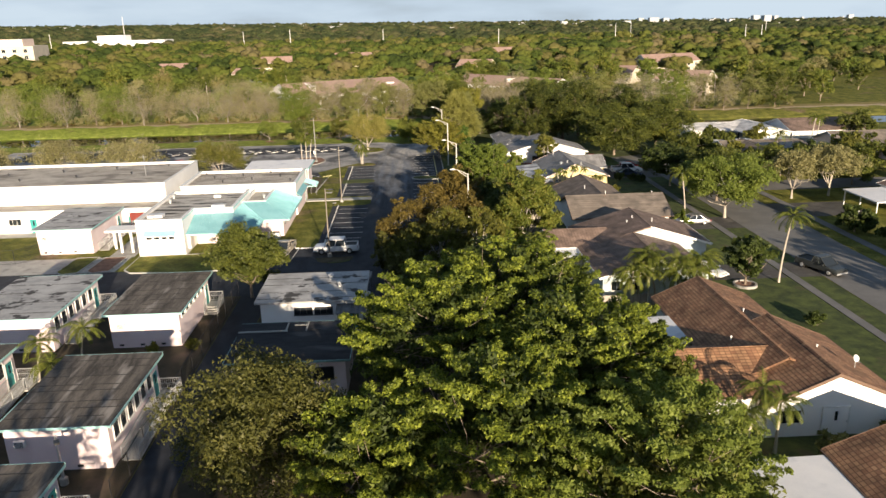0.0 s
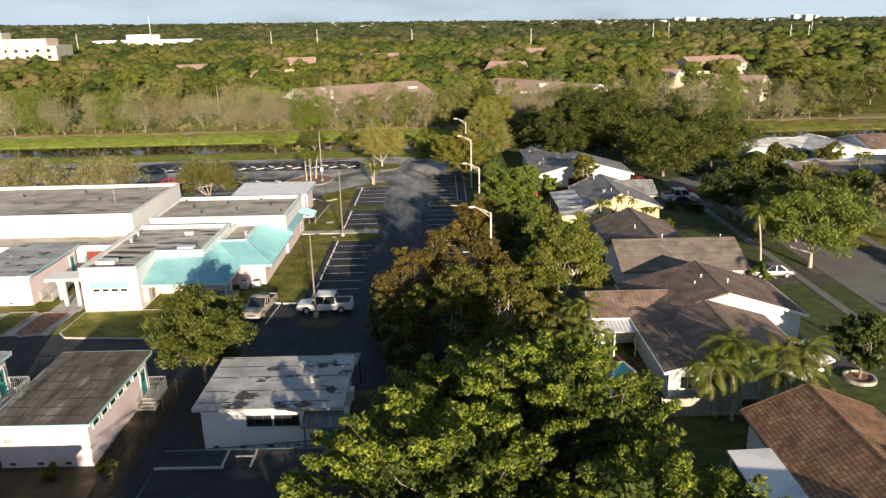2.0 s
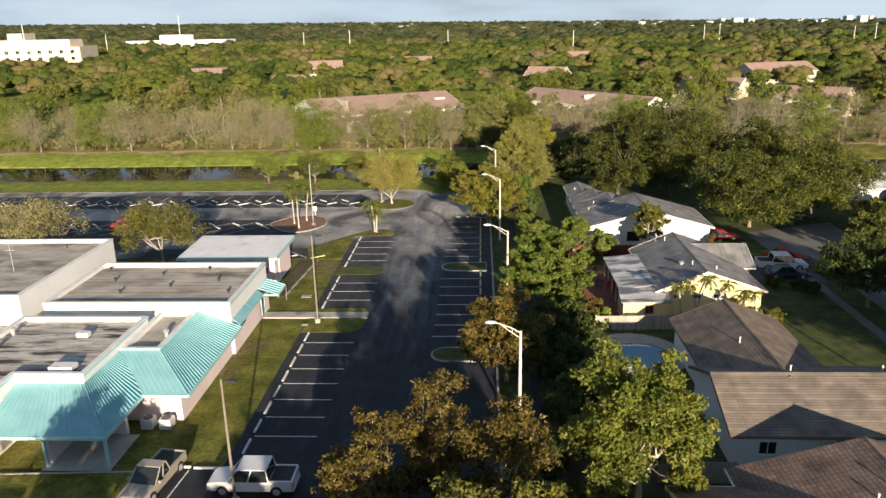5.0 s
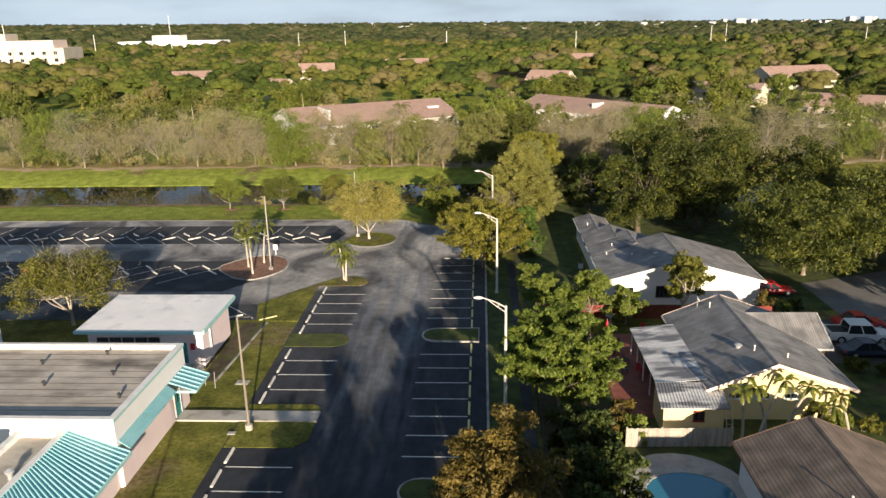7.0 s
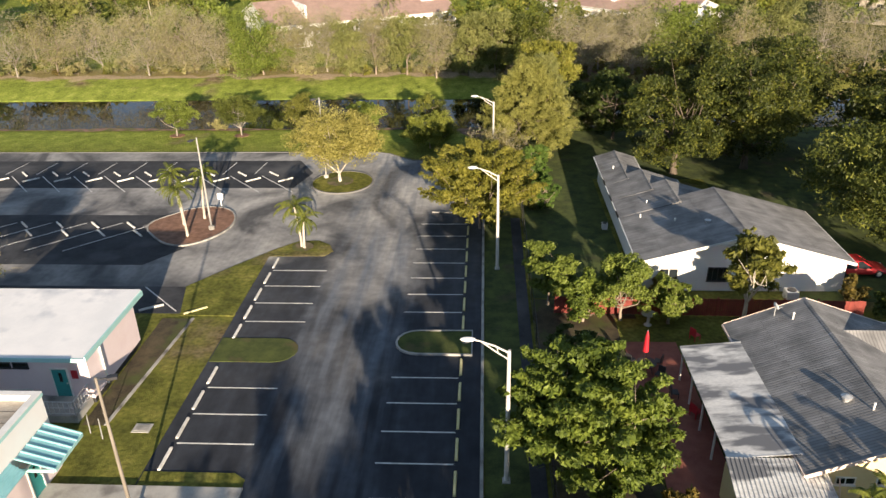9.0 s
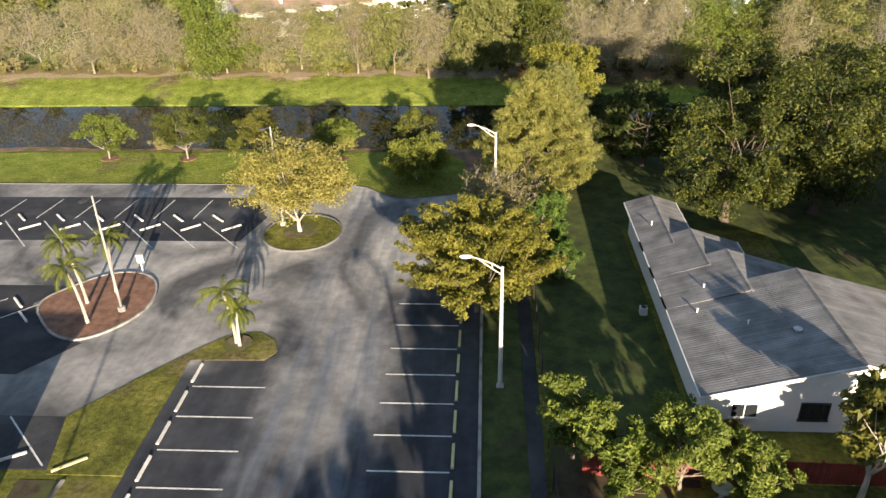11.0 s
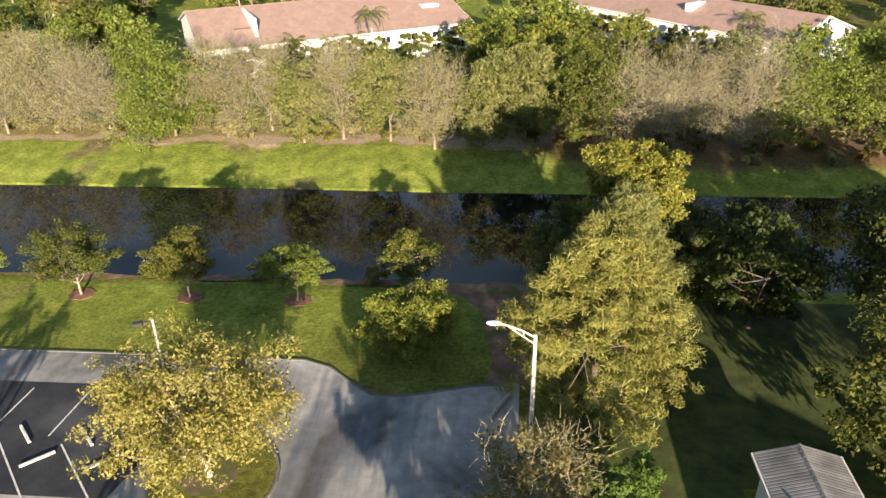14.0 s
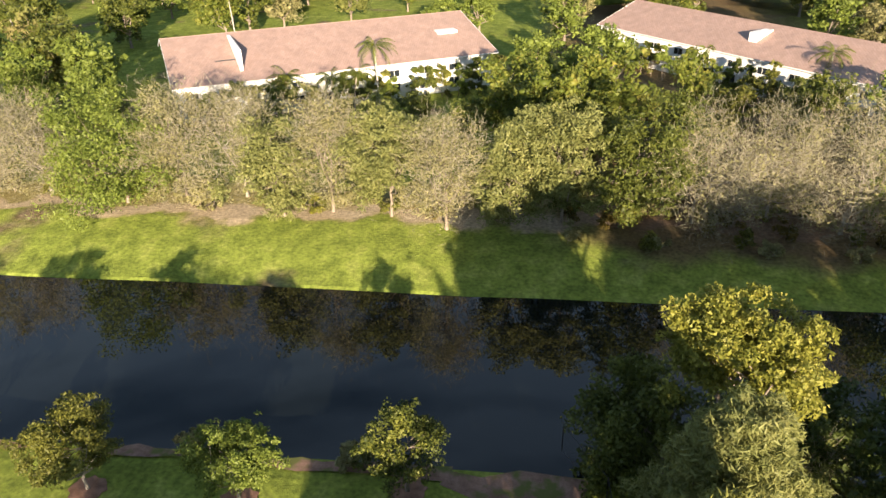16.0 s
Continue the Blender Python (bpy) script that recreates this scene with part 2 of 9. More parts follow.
    # fine wear and old patch marks
    wear = ramp_node(n, [(0.82, 0.82, 0.83), (1.12, 1.115, 1.11)], [0.34, 0.66])
    l.new(noise_at(1.3, 14), wear.inputs["Fac"])
    wm_ = n.new("ShaderNodeMixRGB")
    wm_.blend_type = "MULTIPLY"
    wm_.inputs[0].default_value = 1
    l.new(k.outputs["Color"], wm_.inputs[1])
    l.new(wear.outputs["Color"], wm_.inputs[2])
    scratch = ramp_node(n, [(0.95, 0.95, 0.95), (1.09, 1.09, 1.1)], [0.40, 0.72])
    l.new(noise_at(1.0, 8, (3.2, 0.25, 1)), scratch.inputs["Fac"])
    ws_ = n.new("ShaderNodeMixRGB")
    ws_.blend_type = "MULTIPLY"
    ws_.inputs[0].default_value = 1
    l.new(wm_.outputs["Color"], ws_.inputs[1])
    l.new(scratch.outputs["Color"], ws_.inputs[2])
    l.new(ws_.outputs["Color"], b.inputs["Base Color"])
    b.inputs["Roughness"].default_value = 0.88
    bp = n.new("ShaderNodeBump")
    bp.inputs["Strength"].default_value, bp.inputs["Distance"].default_value = 0.5, 0.03
    l.new(noise_at(11, 5), bp.inputs["Height"])
    l.new(bp.outputs["Normal"], b.inputs["Normal"])
    return m


ASPHALT_DRIVE = drive_material()
CONCRETE = surface("concrete", (0.34, 0.33, 0.31), (0.48, 0.47, 0.44), 0.5, 14, 0.85, 0.3, stain=((0.2, 0.19, 0.18), 0.8, 0.55, 0.75))
DRIVEWAY = surface("dark_driveway", (0.055, 0.052, 0.05), (0.10, 0.096, 0.09), 0.4, 9, 0.9, 0.4, stain=((0.16, 0.15, 0.14), 0.3, 0.58, 0.7))
ROAD = surface("street_surface", (0.14, 0.14, 0.138), (0.20, 0.197, 0.193), 0.3, 9, 0.9, 0.4, stain=((0.14, 0.14, 0.14), 0.2, 0.5, 0.7))
PAINT_LINE = surface("line_paint", (0.55, 0.55, 0.53), (0.8, 0.8, 0.78), 3, 30, 0.7, 0.1, stain=((0.2, 0.2, 0.2), 4, 0.62, 0.75))
STOP_PAINT = surface("stop_concrete", (0.6, 0.59, 0.55), (0.82, 0.81, 0.77), 2, 20, 0.8, 0.2, stain=((0.35, 0.34, 0.31), 3, 0.6, 0.75), tint=0.1)
STOP_YELLOW = surface("yellow_stop", (0.62, 0.56, 0.26), (0.76, 0.70, 0.38), 2, 20, 0.8, 0.2)
KERB = surface("kerb_concrete", (0.30, 0.29, 0.27), (0.45, 0.44, 0.41), 0.8, 14, 0.9, 0.3, stain=((0.12, 0.115, 0.11), 0.7, 0.5, 0.7))
MULCH = surface("mulch", (0.16, 0.085, 0.055), (0.30, 0.17, 0.12), 1.5, 20, 0.95, 0.9)
STUCCO_PINK = surface("pale_pink_stucco", (0.78, 0.65, 0.67), (0.85, 0.74, 0.76), 0.35, 25, 0.85, 0.15)
STUCCO_WHITE = surface("white_stucco", (0.83, 0.82, 0.81), (0.88, 0.88, 0.87), 0.35, 25, 0.85, 0.15)
CITY = surface("pale_city_render", (0.36, 0.38, 0.40), (0.52, 0.53, 0.54), 0.02, 1, 0.9, 0.0)
STUCCO_CREAM = surface("cream_stucco", (0.54, 0.48, 0.39), (0.62, 0.56, 0.46), 0.2, 8, 0.9, 0.1)
STUCCO_YELLOW = surface("pale_yellow_stucco", (0.76, 0.62, 0.32), (0.84, 0.71, 0.40), 0.4, 25, 0.85, 0.15)
STUCCO_BLUE = surface("pale_blue_siding", (0.48, 0.55, 0.57), (0.56, 0.63, 0.65), 0.4, 25, 0.8, 0.12)
STUCCO_PEACH = surface("peach_stucco", (0.74, 0.58, 0.50), (0.82, 0.68, 0.60), 0.4, 25, 0.85, 0.15)
TEAL = surface("teal_paint", (0.34, 0.60, 0.60), (0.42, 0.70, 0.69), 0.7, 18, 0.5, 0.08, 0.0)
TEAL_METAL = surface("teal_metal_roofing", (0.20, 0.44, 0.49), (0.27, 0.53, 0.58), 0.6, 14, 0.42, 0.06, 0.0)
TEAL_DARK = plain("deep_teal_door", (0.04, 0.30, 0.30), 0.5)
ROOF_TAR = surface("weathered_built_up_roofing", (0.24, 0.225, 0.20), (0.66, 0.63, 0.58), 1.0, 8, 0.92, 0.5, stain=((0.06, 0.056, 0.052), 0.8, 0.51, 0.60), stretch=(0.3, 1.9, 1))
ROOF_GRAVEL = surface("tan_gravel_roofing", (0.33, 0.30, 0.26), (0.54, 0.50, 0.44), 0.5, 16, 0.95, 0.4, stain=((0.15, 0.135, 0.12), 0.3, 0.52, 0.70), stretch=(0.7, 1.3, 1))
ROOF_DARK = surface("dark_rolled_roofing", (0.045, 0.04, 0.036), (0.165, 0.145, 0.125), 0.8, 12, 0.92, 0.4, stain=((0.30, 0.275, 0.25), 0.5, 0.60, 0.70), stretch=(1.8, 0.3, 1))
# roof colour blackened to hold the tree shade over one portable
ROOF_SHADED = surface("shade_blackened_roofing", (0.012, 0.012, 0.015), (0.038, 0.037, 0.04), 0.5, 12, 0.85, 0.4, stain=((0.085, 0.083, 0.085), 0.35, 0.60, 0.72), stretch=(0.5, 1.3, 1))
HOOD_METAL = surface("weathered_hood_metal", (0.13, 0.13, 0.135), (0.24, 0.24, 0.245), 1.2, 14, 0.6, 0.2)
# teal fascia darkened for the same shade
TEAL_SHADED = surface("shade_darkened_teal_paint", (0.16, 0.30, 0.31), (0.24, 0.42, 0.42), 0.7, 18, 0.6, 0.1)
ROOF_GREY = surface("grey_rolled_roofing", (0.26, 0.265, 0.27), (0.46, 0.465, 0.47), 0.5, 12, 0.9, 0.3, stain=((0.06, 0.06, 0.062), 0.7, 0.575, 0.61), stretch=(0.8, 1.1, 1))
ROOF_WHITE = surface("white_coated_roof", (0.74, 0.75, 0.77), (0.84, 0.84, 0.85), 0.4, 14, 0.6, 0.1, stain=((0.5, 0.53, 0.58), 0.35, 0.6, 0.75))
METAL_WHITE = surface("white_sheet_metal", (0.70, 0.71, 0.72), (0.80, 0.80, 0.80), 0.5, 14, 0.4, 0.05, stain=((0.42, 0.42, 0.43), 0.9, 0.55, 0.7))
METAL_SILVER = surface("weathered_galvanised_sheet", (0.46, 0.47, 0.48), (0.78, 0.78, 0.77), 0.6, 10, 0.5, 0.08, 0.0, stain=((0.17, 0.175, 0.19), 0.7, 0.46, 0.58), stretch=(0.5, 1.5, 1))
STEEL = plain("galvanised_steel", (0.62, 0.63, 0.64), 0.45, 0.6)
ALU_LAMP = plain("pale_concrete_pole", (0.58, 0.56, 0.52), 0.75)
# grass darkened so that the shade of trees and houses is in its colour
SHADE_PAINTED_GRASS = surface("shade_painted_grass", (0.028, 0.042, 0.012), (0.085, 0.112, 0.026), 0.7, 14, 0.95, 0.6, stain=((0.075, 0.065, 0.035), 0.3, 0.6, 0.72))
SOIL_DARK = surface("dark_soil_and_shade", (0.035, 0.028, 0.018), (0.10, 0.08, 0.045), 0.6, 10, 0.95, 0.6, stain=((0.07, 0.085, 0.025), 0.4, 0.5, 0.62))
POLE_GREY = surface("grey_weathered_pole", (0.27, 0.265, 0.25), (0.40, 0.39, 0.37), 2, 20, 0.85, 0.2, stretch=(4, 4, 0.3))
WOOD_POLE = surface("weathered_wood_pole", (0.17, 0.15, 0.125), (0.26, 0.23, 0.195), 2, 20, 0.9, 0.3, stretch=(4, 4, 0.3))
WOOD = surface("grey_fence_wood", (0.33, 0.28, 0.24), (0.50, 0.45, 0.40), 2, 18, 0.9, 0.3, stretch=(3, 3, 0.4), tint=0.15)
LAMP_WHITE = plain("lamp_housing", (0.75, 0.75, 0.74), 0.4)
GLASS = glass_material("dark_window_glass")
WHITE = plain("white_paint", (0.8, 0.8, 0.78), 0.5)
BLACK = plain("black_rubber", (0.02, 0.02, 0.02), 0.7)
SEAM = plain("tarred_seam", (0.035, 0.033, 0.031), 0.9)
DARK = plain("dark_metal", (0.05, 0.05, 0.055), 0.5, 0.3)
RED = plain("red_paint", (0.46, 0.015, 0.028), 0.5)
RED_FENCE = surface("red_wood_paint", (0.15, 0.028, 0.024), (0.24, 0.05, 0.038), 0.8, 18, 0.8, 0.2, tint=0.12)
PAVER_DARK = surface("dark_brown_paving", (0.06, 0.045, 0.035), (0.12, 0.09, 0.07), 0.8, 16, 0.85, 0.4)
PATIO_RED = surface("red_brick_paving", (0.22, 0.07, 0.055), (0.32, 0.12, 0.09), 0.8, 16, 0.85, 0.4)
SHINGLE_BROWN = courses("brown_shingle", (0.25, 0.125, 0.07), (0.42, 0.245, 0.135), 0.27, joint=0.5, gap=0.16, ratio=1.5)
SHINGLE_BROWN_X = courses("brown_shingle_cross", (0.25, 0.125, 0.07), (0.42, 0.245, 0.135), 0.27, "x", joint=0.5, gap=0.16, ratio=1.5)
SHINGLE_MAUVE = courses("mauve_brown_tile", (0.19, 0.135, 0.11), (0.27, 0.195, 0.158), 0.26, joint=0.62, gap=0.16, ratio=1.4)
SHINGLE_MAUVE_X = courses("mauve_brown_tile_cross", (0.19, 0.135, 0.11), (0.27, 0.195, 0.158), 0.26, "x", joint=0.62, gap=0.16, ratio=1.4)
SHINGLE_GREY = courses("grey_brown_shingle", (0.19, 0.15, 0.12), (0.26, 0.205, 0.165), 0.22, joint=0.66, gap=0.16, ratio=40)
SHINGLE_GREY_X = courses("grey_brown_shingle_cross", (0.175, 0.15, 0.13), (0.235, 0.202, 0.172), 0.22, "x", joint=0.66, gap=0.16, ratio=40)
TILE_GREY = courses("grey_concrete_tile", (0.215, 0.218, 0.225), (0.285, 0.288, 0.295), 0.2, "x", joint=0.74, gap=0.2, ratio=40)
TILE_GREY_X = courses("grey_concrete_tile_cross", (0.215, 0.218, 0.225), (0.285, 0.288, 0.295), 0.2, "y", joint=0.74, gap=0.2, ratio=40)
TILE_PINK = courses("pink_clay_tile", (0.36, 0.245, 0.205), (0.41, 0.285, 0.245), 0.3, blotch=(0.86, 1.1))
TILE_WHITE = courses("white_cement_tile", (0.6, 0.6, 0.6), (0.72, 0.72, 0.72), 0.35)
YARD = surface("trodden_yard_soil", (0.028, 0.027, 0.015), (0.075, 0.058, 0.036), 0.35, 12, 0.95, 0.7, stain=((0.12, 0.085, 0.06), 0.25, 0.55, 0.7))
FASCIA_BROWN = plain("brown_fascia", (0.16, 0.10, 0.07), 0.7)
SOIL_THIN = surface("thin_soil", (0.10, 0.085, 0.045), (0.20, 0.16, 0.10), 1.2, 14, 0.95, 0.6, stain=((0.10, 0.11, 0.03), 0.9, 0.48, 0.58))
BARK = surface("bark", (0.16, 0.125, 0.095), (0.32, 0.265, 0.21), 2.5, 22, 0.95, 0.6, stretch=(2, 2, 0.5))
BARK_DARK = surface("dark_bark", (0.07, 0.055, 0.042), (0.16, 0.13, 0.10), 2.5, 22, 0.95, 0.6, stretch=(2, 2, 0.5))
BARK_GREY = surface("grey_bark", (0.20, 0.175, 0.145), (0.36, 0.325, 0.28), 2.5, 22, 0.9, 0.4, stretch=(2, 2, 0.5))
SOIL_BANK = surface("eroded_bank_soil", (0.15, 0.085, 0.06), (0.30, 0.19, 0.145), 0.9, 14, 0.95, 0.6, stain=((0.11, 0.12, 0.03), 0.7, 0.5, 0.6))
BARK_PALE = surface("pale_bark", (0.34, 0.30, 0.25), (0.56, 0.51, 0.44), 2.5, 22, 0.9, 0.4, stretch=(2, 2, 0.5))
TWIG = surface("dry_twig", (0.19, 0.17, 0.115), (0.33, 0.30, 0.21), 2.5, 22, 0.9, 0.0)
LEAF_BRIGHT = leaf_material("bright_green_leaf", [(0.032, 0.05, 0.010), (0.125, 0.165, 0.02), (0.37, 0.42, 0.055)], spread=1.4, rand=0.7)
LEAF_GREEN = leaf_material("mid_green_leaf", [(0.045, 0.06, 0.014), (0.10, 0.12, 0.022), (0.19, 0.205, 0.04)])
LEAF_FRESH = leaf_material("fresh_green_leaf", [(0.075, 0.105, 0.02), (0.16, 0.205, 0.035), (0.27, 0.32, 0.065)])
LEAF_BROAD = leaf_material("broad_green_leaf", [(0.052, 0.08, 0.015), (0.125, 0.172, 0.027), (0.25, 0.305, 0.052)], spread=1.2)
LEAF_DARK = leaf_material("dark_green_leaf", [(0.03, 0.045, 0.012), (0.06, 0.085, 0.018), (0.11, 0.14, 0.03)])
LEAF_OAK = leaf_material("dark_oak_leaf", [(0.021, 0.032, 0.009), (0.062, 0.08, 0.015), (0.20, 0.208, 0.036)], spread=1.8, rand=0.6)
LEAF_OLIVE = leaf_material("olive_leaf", [(0.055, 0.062, 0.014), (0.135, 0.14, 0.026), (0.25, 0.243, 0.045)])
LEAF_MIXED = leaf_material("green_and_golden_leaf", [(0.05, 0.07, 0.014), (0.115, 0.148, 0.022), (0.20, 0.222, 0.04), (0.28, 0.25, 0.05)])
LEAF_RUST = leaf_material("rusty_olive_leaf", [(0.05, 0.042, 0.013), (0.132, 0.103, 0.023), (0.265, 0.194, 0.048)])
LEAF_DUSK = leaf_material("dusky_olive_leaf", [(0.045, 0.05, 0.014), (0.095, 0.10, 0.024), (0.165, 0.16, 0.042)])
LEAF_GOLD = leaf_material("golden_leaf", [(0.17, 0.162, 0.04), (0.30, 0.278, 0.07), (0.47, 0.42, 0.135)])
LEAF_GOLDGREEN = leaf_material("gold_green_leaf", [(0.07, 0.085, 0.014), (0.23, 0.235, 0.036), (0.46, 0.42, 0.095)])
LEAF_OAKGOLD = leaf_material("olive_gold_leaf", [(0.06, 0.068, 0.013), (0.18, 0.18, 0.028), (0.37, 0.335, 0.058)])
LEAF_YELLOW = leaf_material("yellow_green_leaf", [(0.08, 0.10, 0.018), (0.20, 0.23, 0.035), (0.38, 0.385, 0.085)])
LEAF_WILLOW = leaf_material("grey_olive_needle", [(0.10, 0.115, 0.035), (0.21, 0.225, 0.07), (0.34, 0.335, 0.12)])
LEAF_PLUME = leaf_material("grey_olive_plume", [(0.12, 0.13, 0.032), (0.25, 0.252, 0.062), (0.40, 0.385, 0.115)])
LEAF_FEATHER = leaf_material("yellow_green_feathery_leaf", [(0.026, 0.038, 0.010), (0.08, 0.10, 0.018), (0.235, 0.245, 0.045)], spread=1.7, rand=0.6)
LEAF_THIN = leaf_material("thin_brown_olive_leaf", [(0.09, 0.085, 0.032), (0.19, 0.172, 0.06), (0.31, 0.275, 0.11)])
LEAF_FRESHDARK = leaf_material("deep_fresh_green_leaf", [(0.03, 0.065, 0.012), (0.085, 0.15, 0.025), (0.18, 0.25, 0.05)])
LEAF_TAN = leaf_material("dry_tan_leaf", [(0.15, 0.14, 0.055), (0.28, 0.262, 0.11), (0.41, 0.38, 0.18)])
LEAF_PALM = leaf_material("palm_leaf", [(0.045, 0.066, 0.013), (0.12, 0.148, 0.023), (0.27, 0.28, 0.05)])
LEAF_WOODS = leaf_material("mixed_woods_leaf", [(0.05, 0.066, 0.018), (0.105, 0.125, 0.028), (0.175, 0.185, 0.045), (0.22, 0.19, 0.07), (0.29, 0.245, 0.12)], 0.3, 0.7, 0.075, 2.6, 0.14)


def woods_material(name, colours):
    """Massed crowns: one tone a tree, mottled leaf texture and relief on top."""
    m, n, l, b = base_material(name)
    geo = n.new("ShaderNodeNewGeometry")
    at = n.new("ShaderNodeAttribute")
    at.attribute_name = "tone"
    r = ramp_node(n, colours)
    l.new(at.outputs["Fac"], r.inputs["Fac"])
    no = n.new("ShaderNodeTexNoise")
    no.inputs["Scale"].default_value, no.inputs["Detail"].default_value, no.inputs["Roughness"].default_value = 0.75, 8, 0.7
    l.new(geo.outputs["Position"], no.inputs["Vector"])
    mottle = ramp_node(n, [(0.68, 0.7, 0.68), (1.0, 1.0, 1.0), (1.3, 1.26, 1.15)], [0.32, 0.5, 0.68])
    l.new(no.outputs["Fac"], mottle.inputs["Fac"])
    mx = n.new("ShaderNodeMixRGB")
    mx.blend_type = "MULTIPLY"
    mx.inputs[0].default_value = 1
    l.new(r.outputs["Color"], mx.inputs[1])
    l.new(mottle.outputs["Color"], mx.inputs[2])
    l.new(mx.outputs["Color"], b.inputs["Base Color"])
    b.inputs["Roughness"].default_value, b.inputs["Specular IOR Level"].default_value = 0.85, 0.15
    bp = n.new("ShaderNodeBump")
    bp.inputs["Strength"].default_value, bp.inputs["Distance"].default_value = 0.8, 0.9
    l.new(no.outputs["Fac"], bp.inputs["Height"])
    l.new(bp.outputs["Normal"], b.inputs["Normal"])
    tr = n.new("ShaderNodeBsdfTranslucent")
    l.new(mx.outputs["Color"], tr.inputs["Color"])
    sh = n.new("ShaderNodeMixShader")
    sh.inputs[0].default_value = 0.3
    l.new(b.outputs[0], sh.inputs[1])
    l.new(tr.outputs[0], sh.inputs[2])
    l.new(sh.outputs[0], n["Material Output"].inputs["Surface"])
    return m


WOODS_NEAR = woods_material("massed_mixed_crowns", [(0.040, 0.062, 0.017), (0.072, 0.104, 0.022), (0.113, 0.143, 0.029), (0.147, 0.15, 0.038), (0.178, 0.158, 0.064), (0.195, 0.165, 0.092)])
# far crowns are greyer than near ones; distance haze put into the colour
WOODS_FAR = woods_material("hazed_far_crowns", [(0.036, 0.052, 0.024), (0.062, 0.082, 0.034), (0.092, 0.108, 0.044), (0.118, 0.118, 0.055), (0.15, 0.135, 0.075)])


def ground_material():
    m, n, l, b = base_material("lawn_and_soil")
    geo = n.new("ShaderNodeNewGeometry")
    sep = n.new("ShaderNodeSeparateXYZ")
    l.new(geo.outputs["Position"], sep.inputs["Vector"])

    def noise_at(scale, detail=6):
        t = n.new("ShaderNodeTexNoise")
        t.inputs["Scale"].default_value, t.inputs["Detail"].default_value = scale, detail
        l.new(geo.outputs["Position"], t.inputs["Vector"])
        return t.outputs["Fac"]

    grass = ramp_node(n, [(0.08, 0.09, 0.024), (0.16, 0.168, 0.038), (0.27, 0.255, 0.072)], [0.3, 0.52, 0.75])
    l.new(noise_at(0.45, 12), grass.inputs["Fac"])
    dirt = ramp_node(n, [(0.12, 0.085, 0.05), (0.26, 0.20, 0.14)], [0.35, 0.65])
    l.new(noise_at(1.3, 8), dirt.inputs["Fac"])
    # worn patches of soil
    patch = ramp_node(n, [(0, 0, 0), (1, 1, 1)], [0.60, 0.70])
    l.new(noise_at(0.09, 8), patch.inputs["Fac"])
    mx = n.new("ShaderNodeMixRGB")
    l.new(patch.outputs["Color"], mx.inputs[0])
    # brighter grass by the canal, west of x 62: sunlight put into the colour
    lit_grass = ramp_node(n, [(0.15, 0.19, 0.036), (0.228, 0.282, 0.052), (0.335, 0.37, 0.092)], [0.3, 0.52, 0.75])
    l.new(noise_at(0.6, 12), lit_grass.inputs["Fac"])
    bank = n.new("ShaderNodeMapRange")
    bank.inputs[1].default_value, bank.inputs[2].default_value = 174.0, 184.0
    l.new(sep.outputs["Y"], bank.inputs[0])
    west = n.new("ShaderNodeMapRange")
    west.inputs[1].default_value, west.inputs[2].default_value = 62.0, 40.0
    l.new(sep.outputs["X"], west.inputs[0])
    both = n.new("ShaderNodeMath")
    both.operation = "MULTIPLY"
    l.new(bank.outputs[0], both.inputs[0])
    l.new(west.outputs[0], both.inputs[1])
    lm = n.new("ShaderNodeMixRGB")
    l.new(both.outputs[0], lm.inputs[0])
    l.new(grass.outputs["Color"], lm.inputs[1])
    l.new(lit_grass.outputs["Color"], lm.inputs[2])
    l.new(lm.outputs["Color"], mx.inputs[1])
    l.new(dirt.outputs["Color"], mx.inputs[2])
    # dry tan fringe and bare sand along the top of the far bank, brown leaf litter east of the lane's end
    def calc(op, a_, b2):
        q = n.new("ShaderNodeMath")
        q.operation = op
        q.use_clamp = op == "MULTIPLY"
        for k_, v_ in enumerate((a_, b2)):
            if isinstance(v_, (int, float)):
                q.inputs[k_].default_value = v_
            else:
                l.new(v_, q.inputs[k_])
        return q.outputs[0]

    def span(v_, lo, hi):
        q = n.new("ShaderNodeMapRange")
        q.interpolation_type = "SMOOTHSTEP"
        q.inputs[1].default_value, q.inputs[2].default_value = lo, hi
        l.new(v_, q.inputs[0])
        return q.outputs[0]

    ragged_y = calc("ADD", sep.outputs["Y"], calc("SUBTRACT", noise_at(0.9, 8), 0.5))
    wob = calc("SUBTRACT", noise_at(0.16, 8), 0.5)
    six = n.new("ShaderNodeMath")
    six.operation = "MULTIPLY"
    six.inputs[1].default_value = 9.0
    l.new(wob, six.inputs[0])
    ragged_y = calc("ADD", ragged_y, six.outputs[0])
    fringe = calc("MULTIPLY", span(ragged_y, 217.2, 218.6), span(ragged_y, 227.0, 224.0))
    sand = calc("MULTIPLY", span(ragged_y, 217.6, 218.4), span(ragged_y, 220.6, 219.6))
    litter = calc("MULTIPLY", calc("MULTIPLY", span(ragged_y, 212.0, 215.5), span(sep.outputs["X"], 4.0, 14.0)), span(sep.outputs["X"], 62.0, 46.0))
    top = mx
    for fac, colour in ((fringe, (0.30, 0.245, 0.115)), (sand, (0.50, 0.40, 0.30)), (litter, (0.17, 0.105, 0.07))):
        q = n.new("ShaderNodeMixRGB")
        q.inputs[2].default_value = (*colour, 1)
        l.new(calc("MULTIPLY", fac, 0.85), q.inputs[0])
        l.new(top.outputs["Color"], q.inputs[1])
        top = q
    mx = top
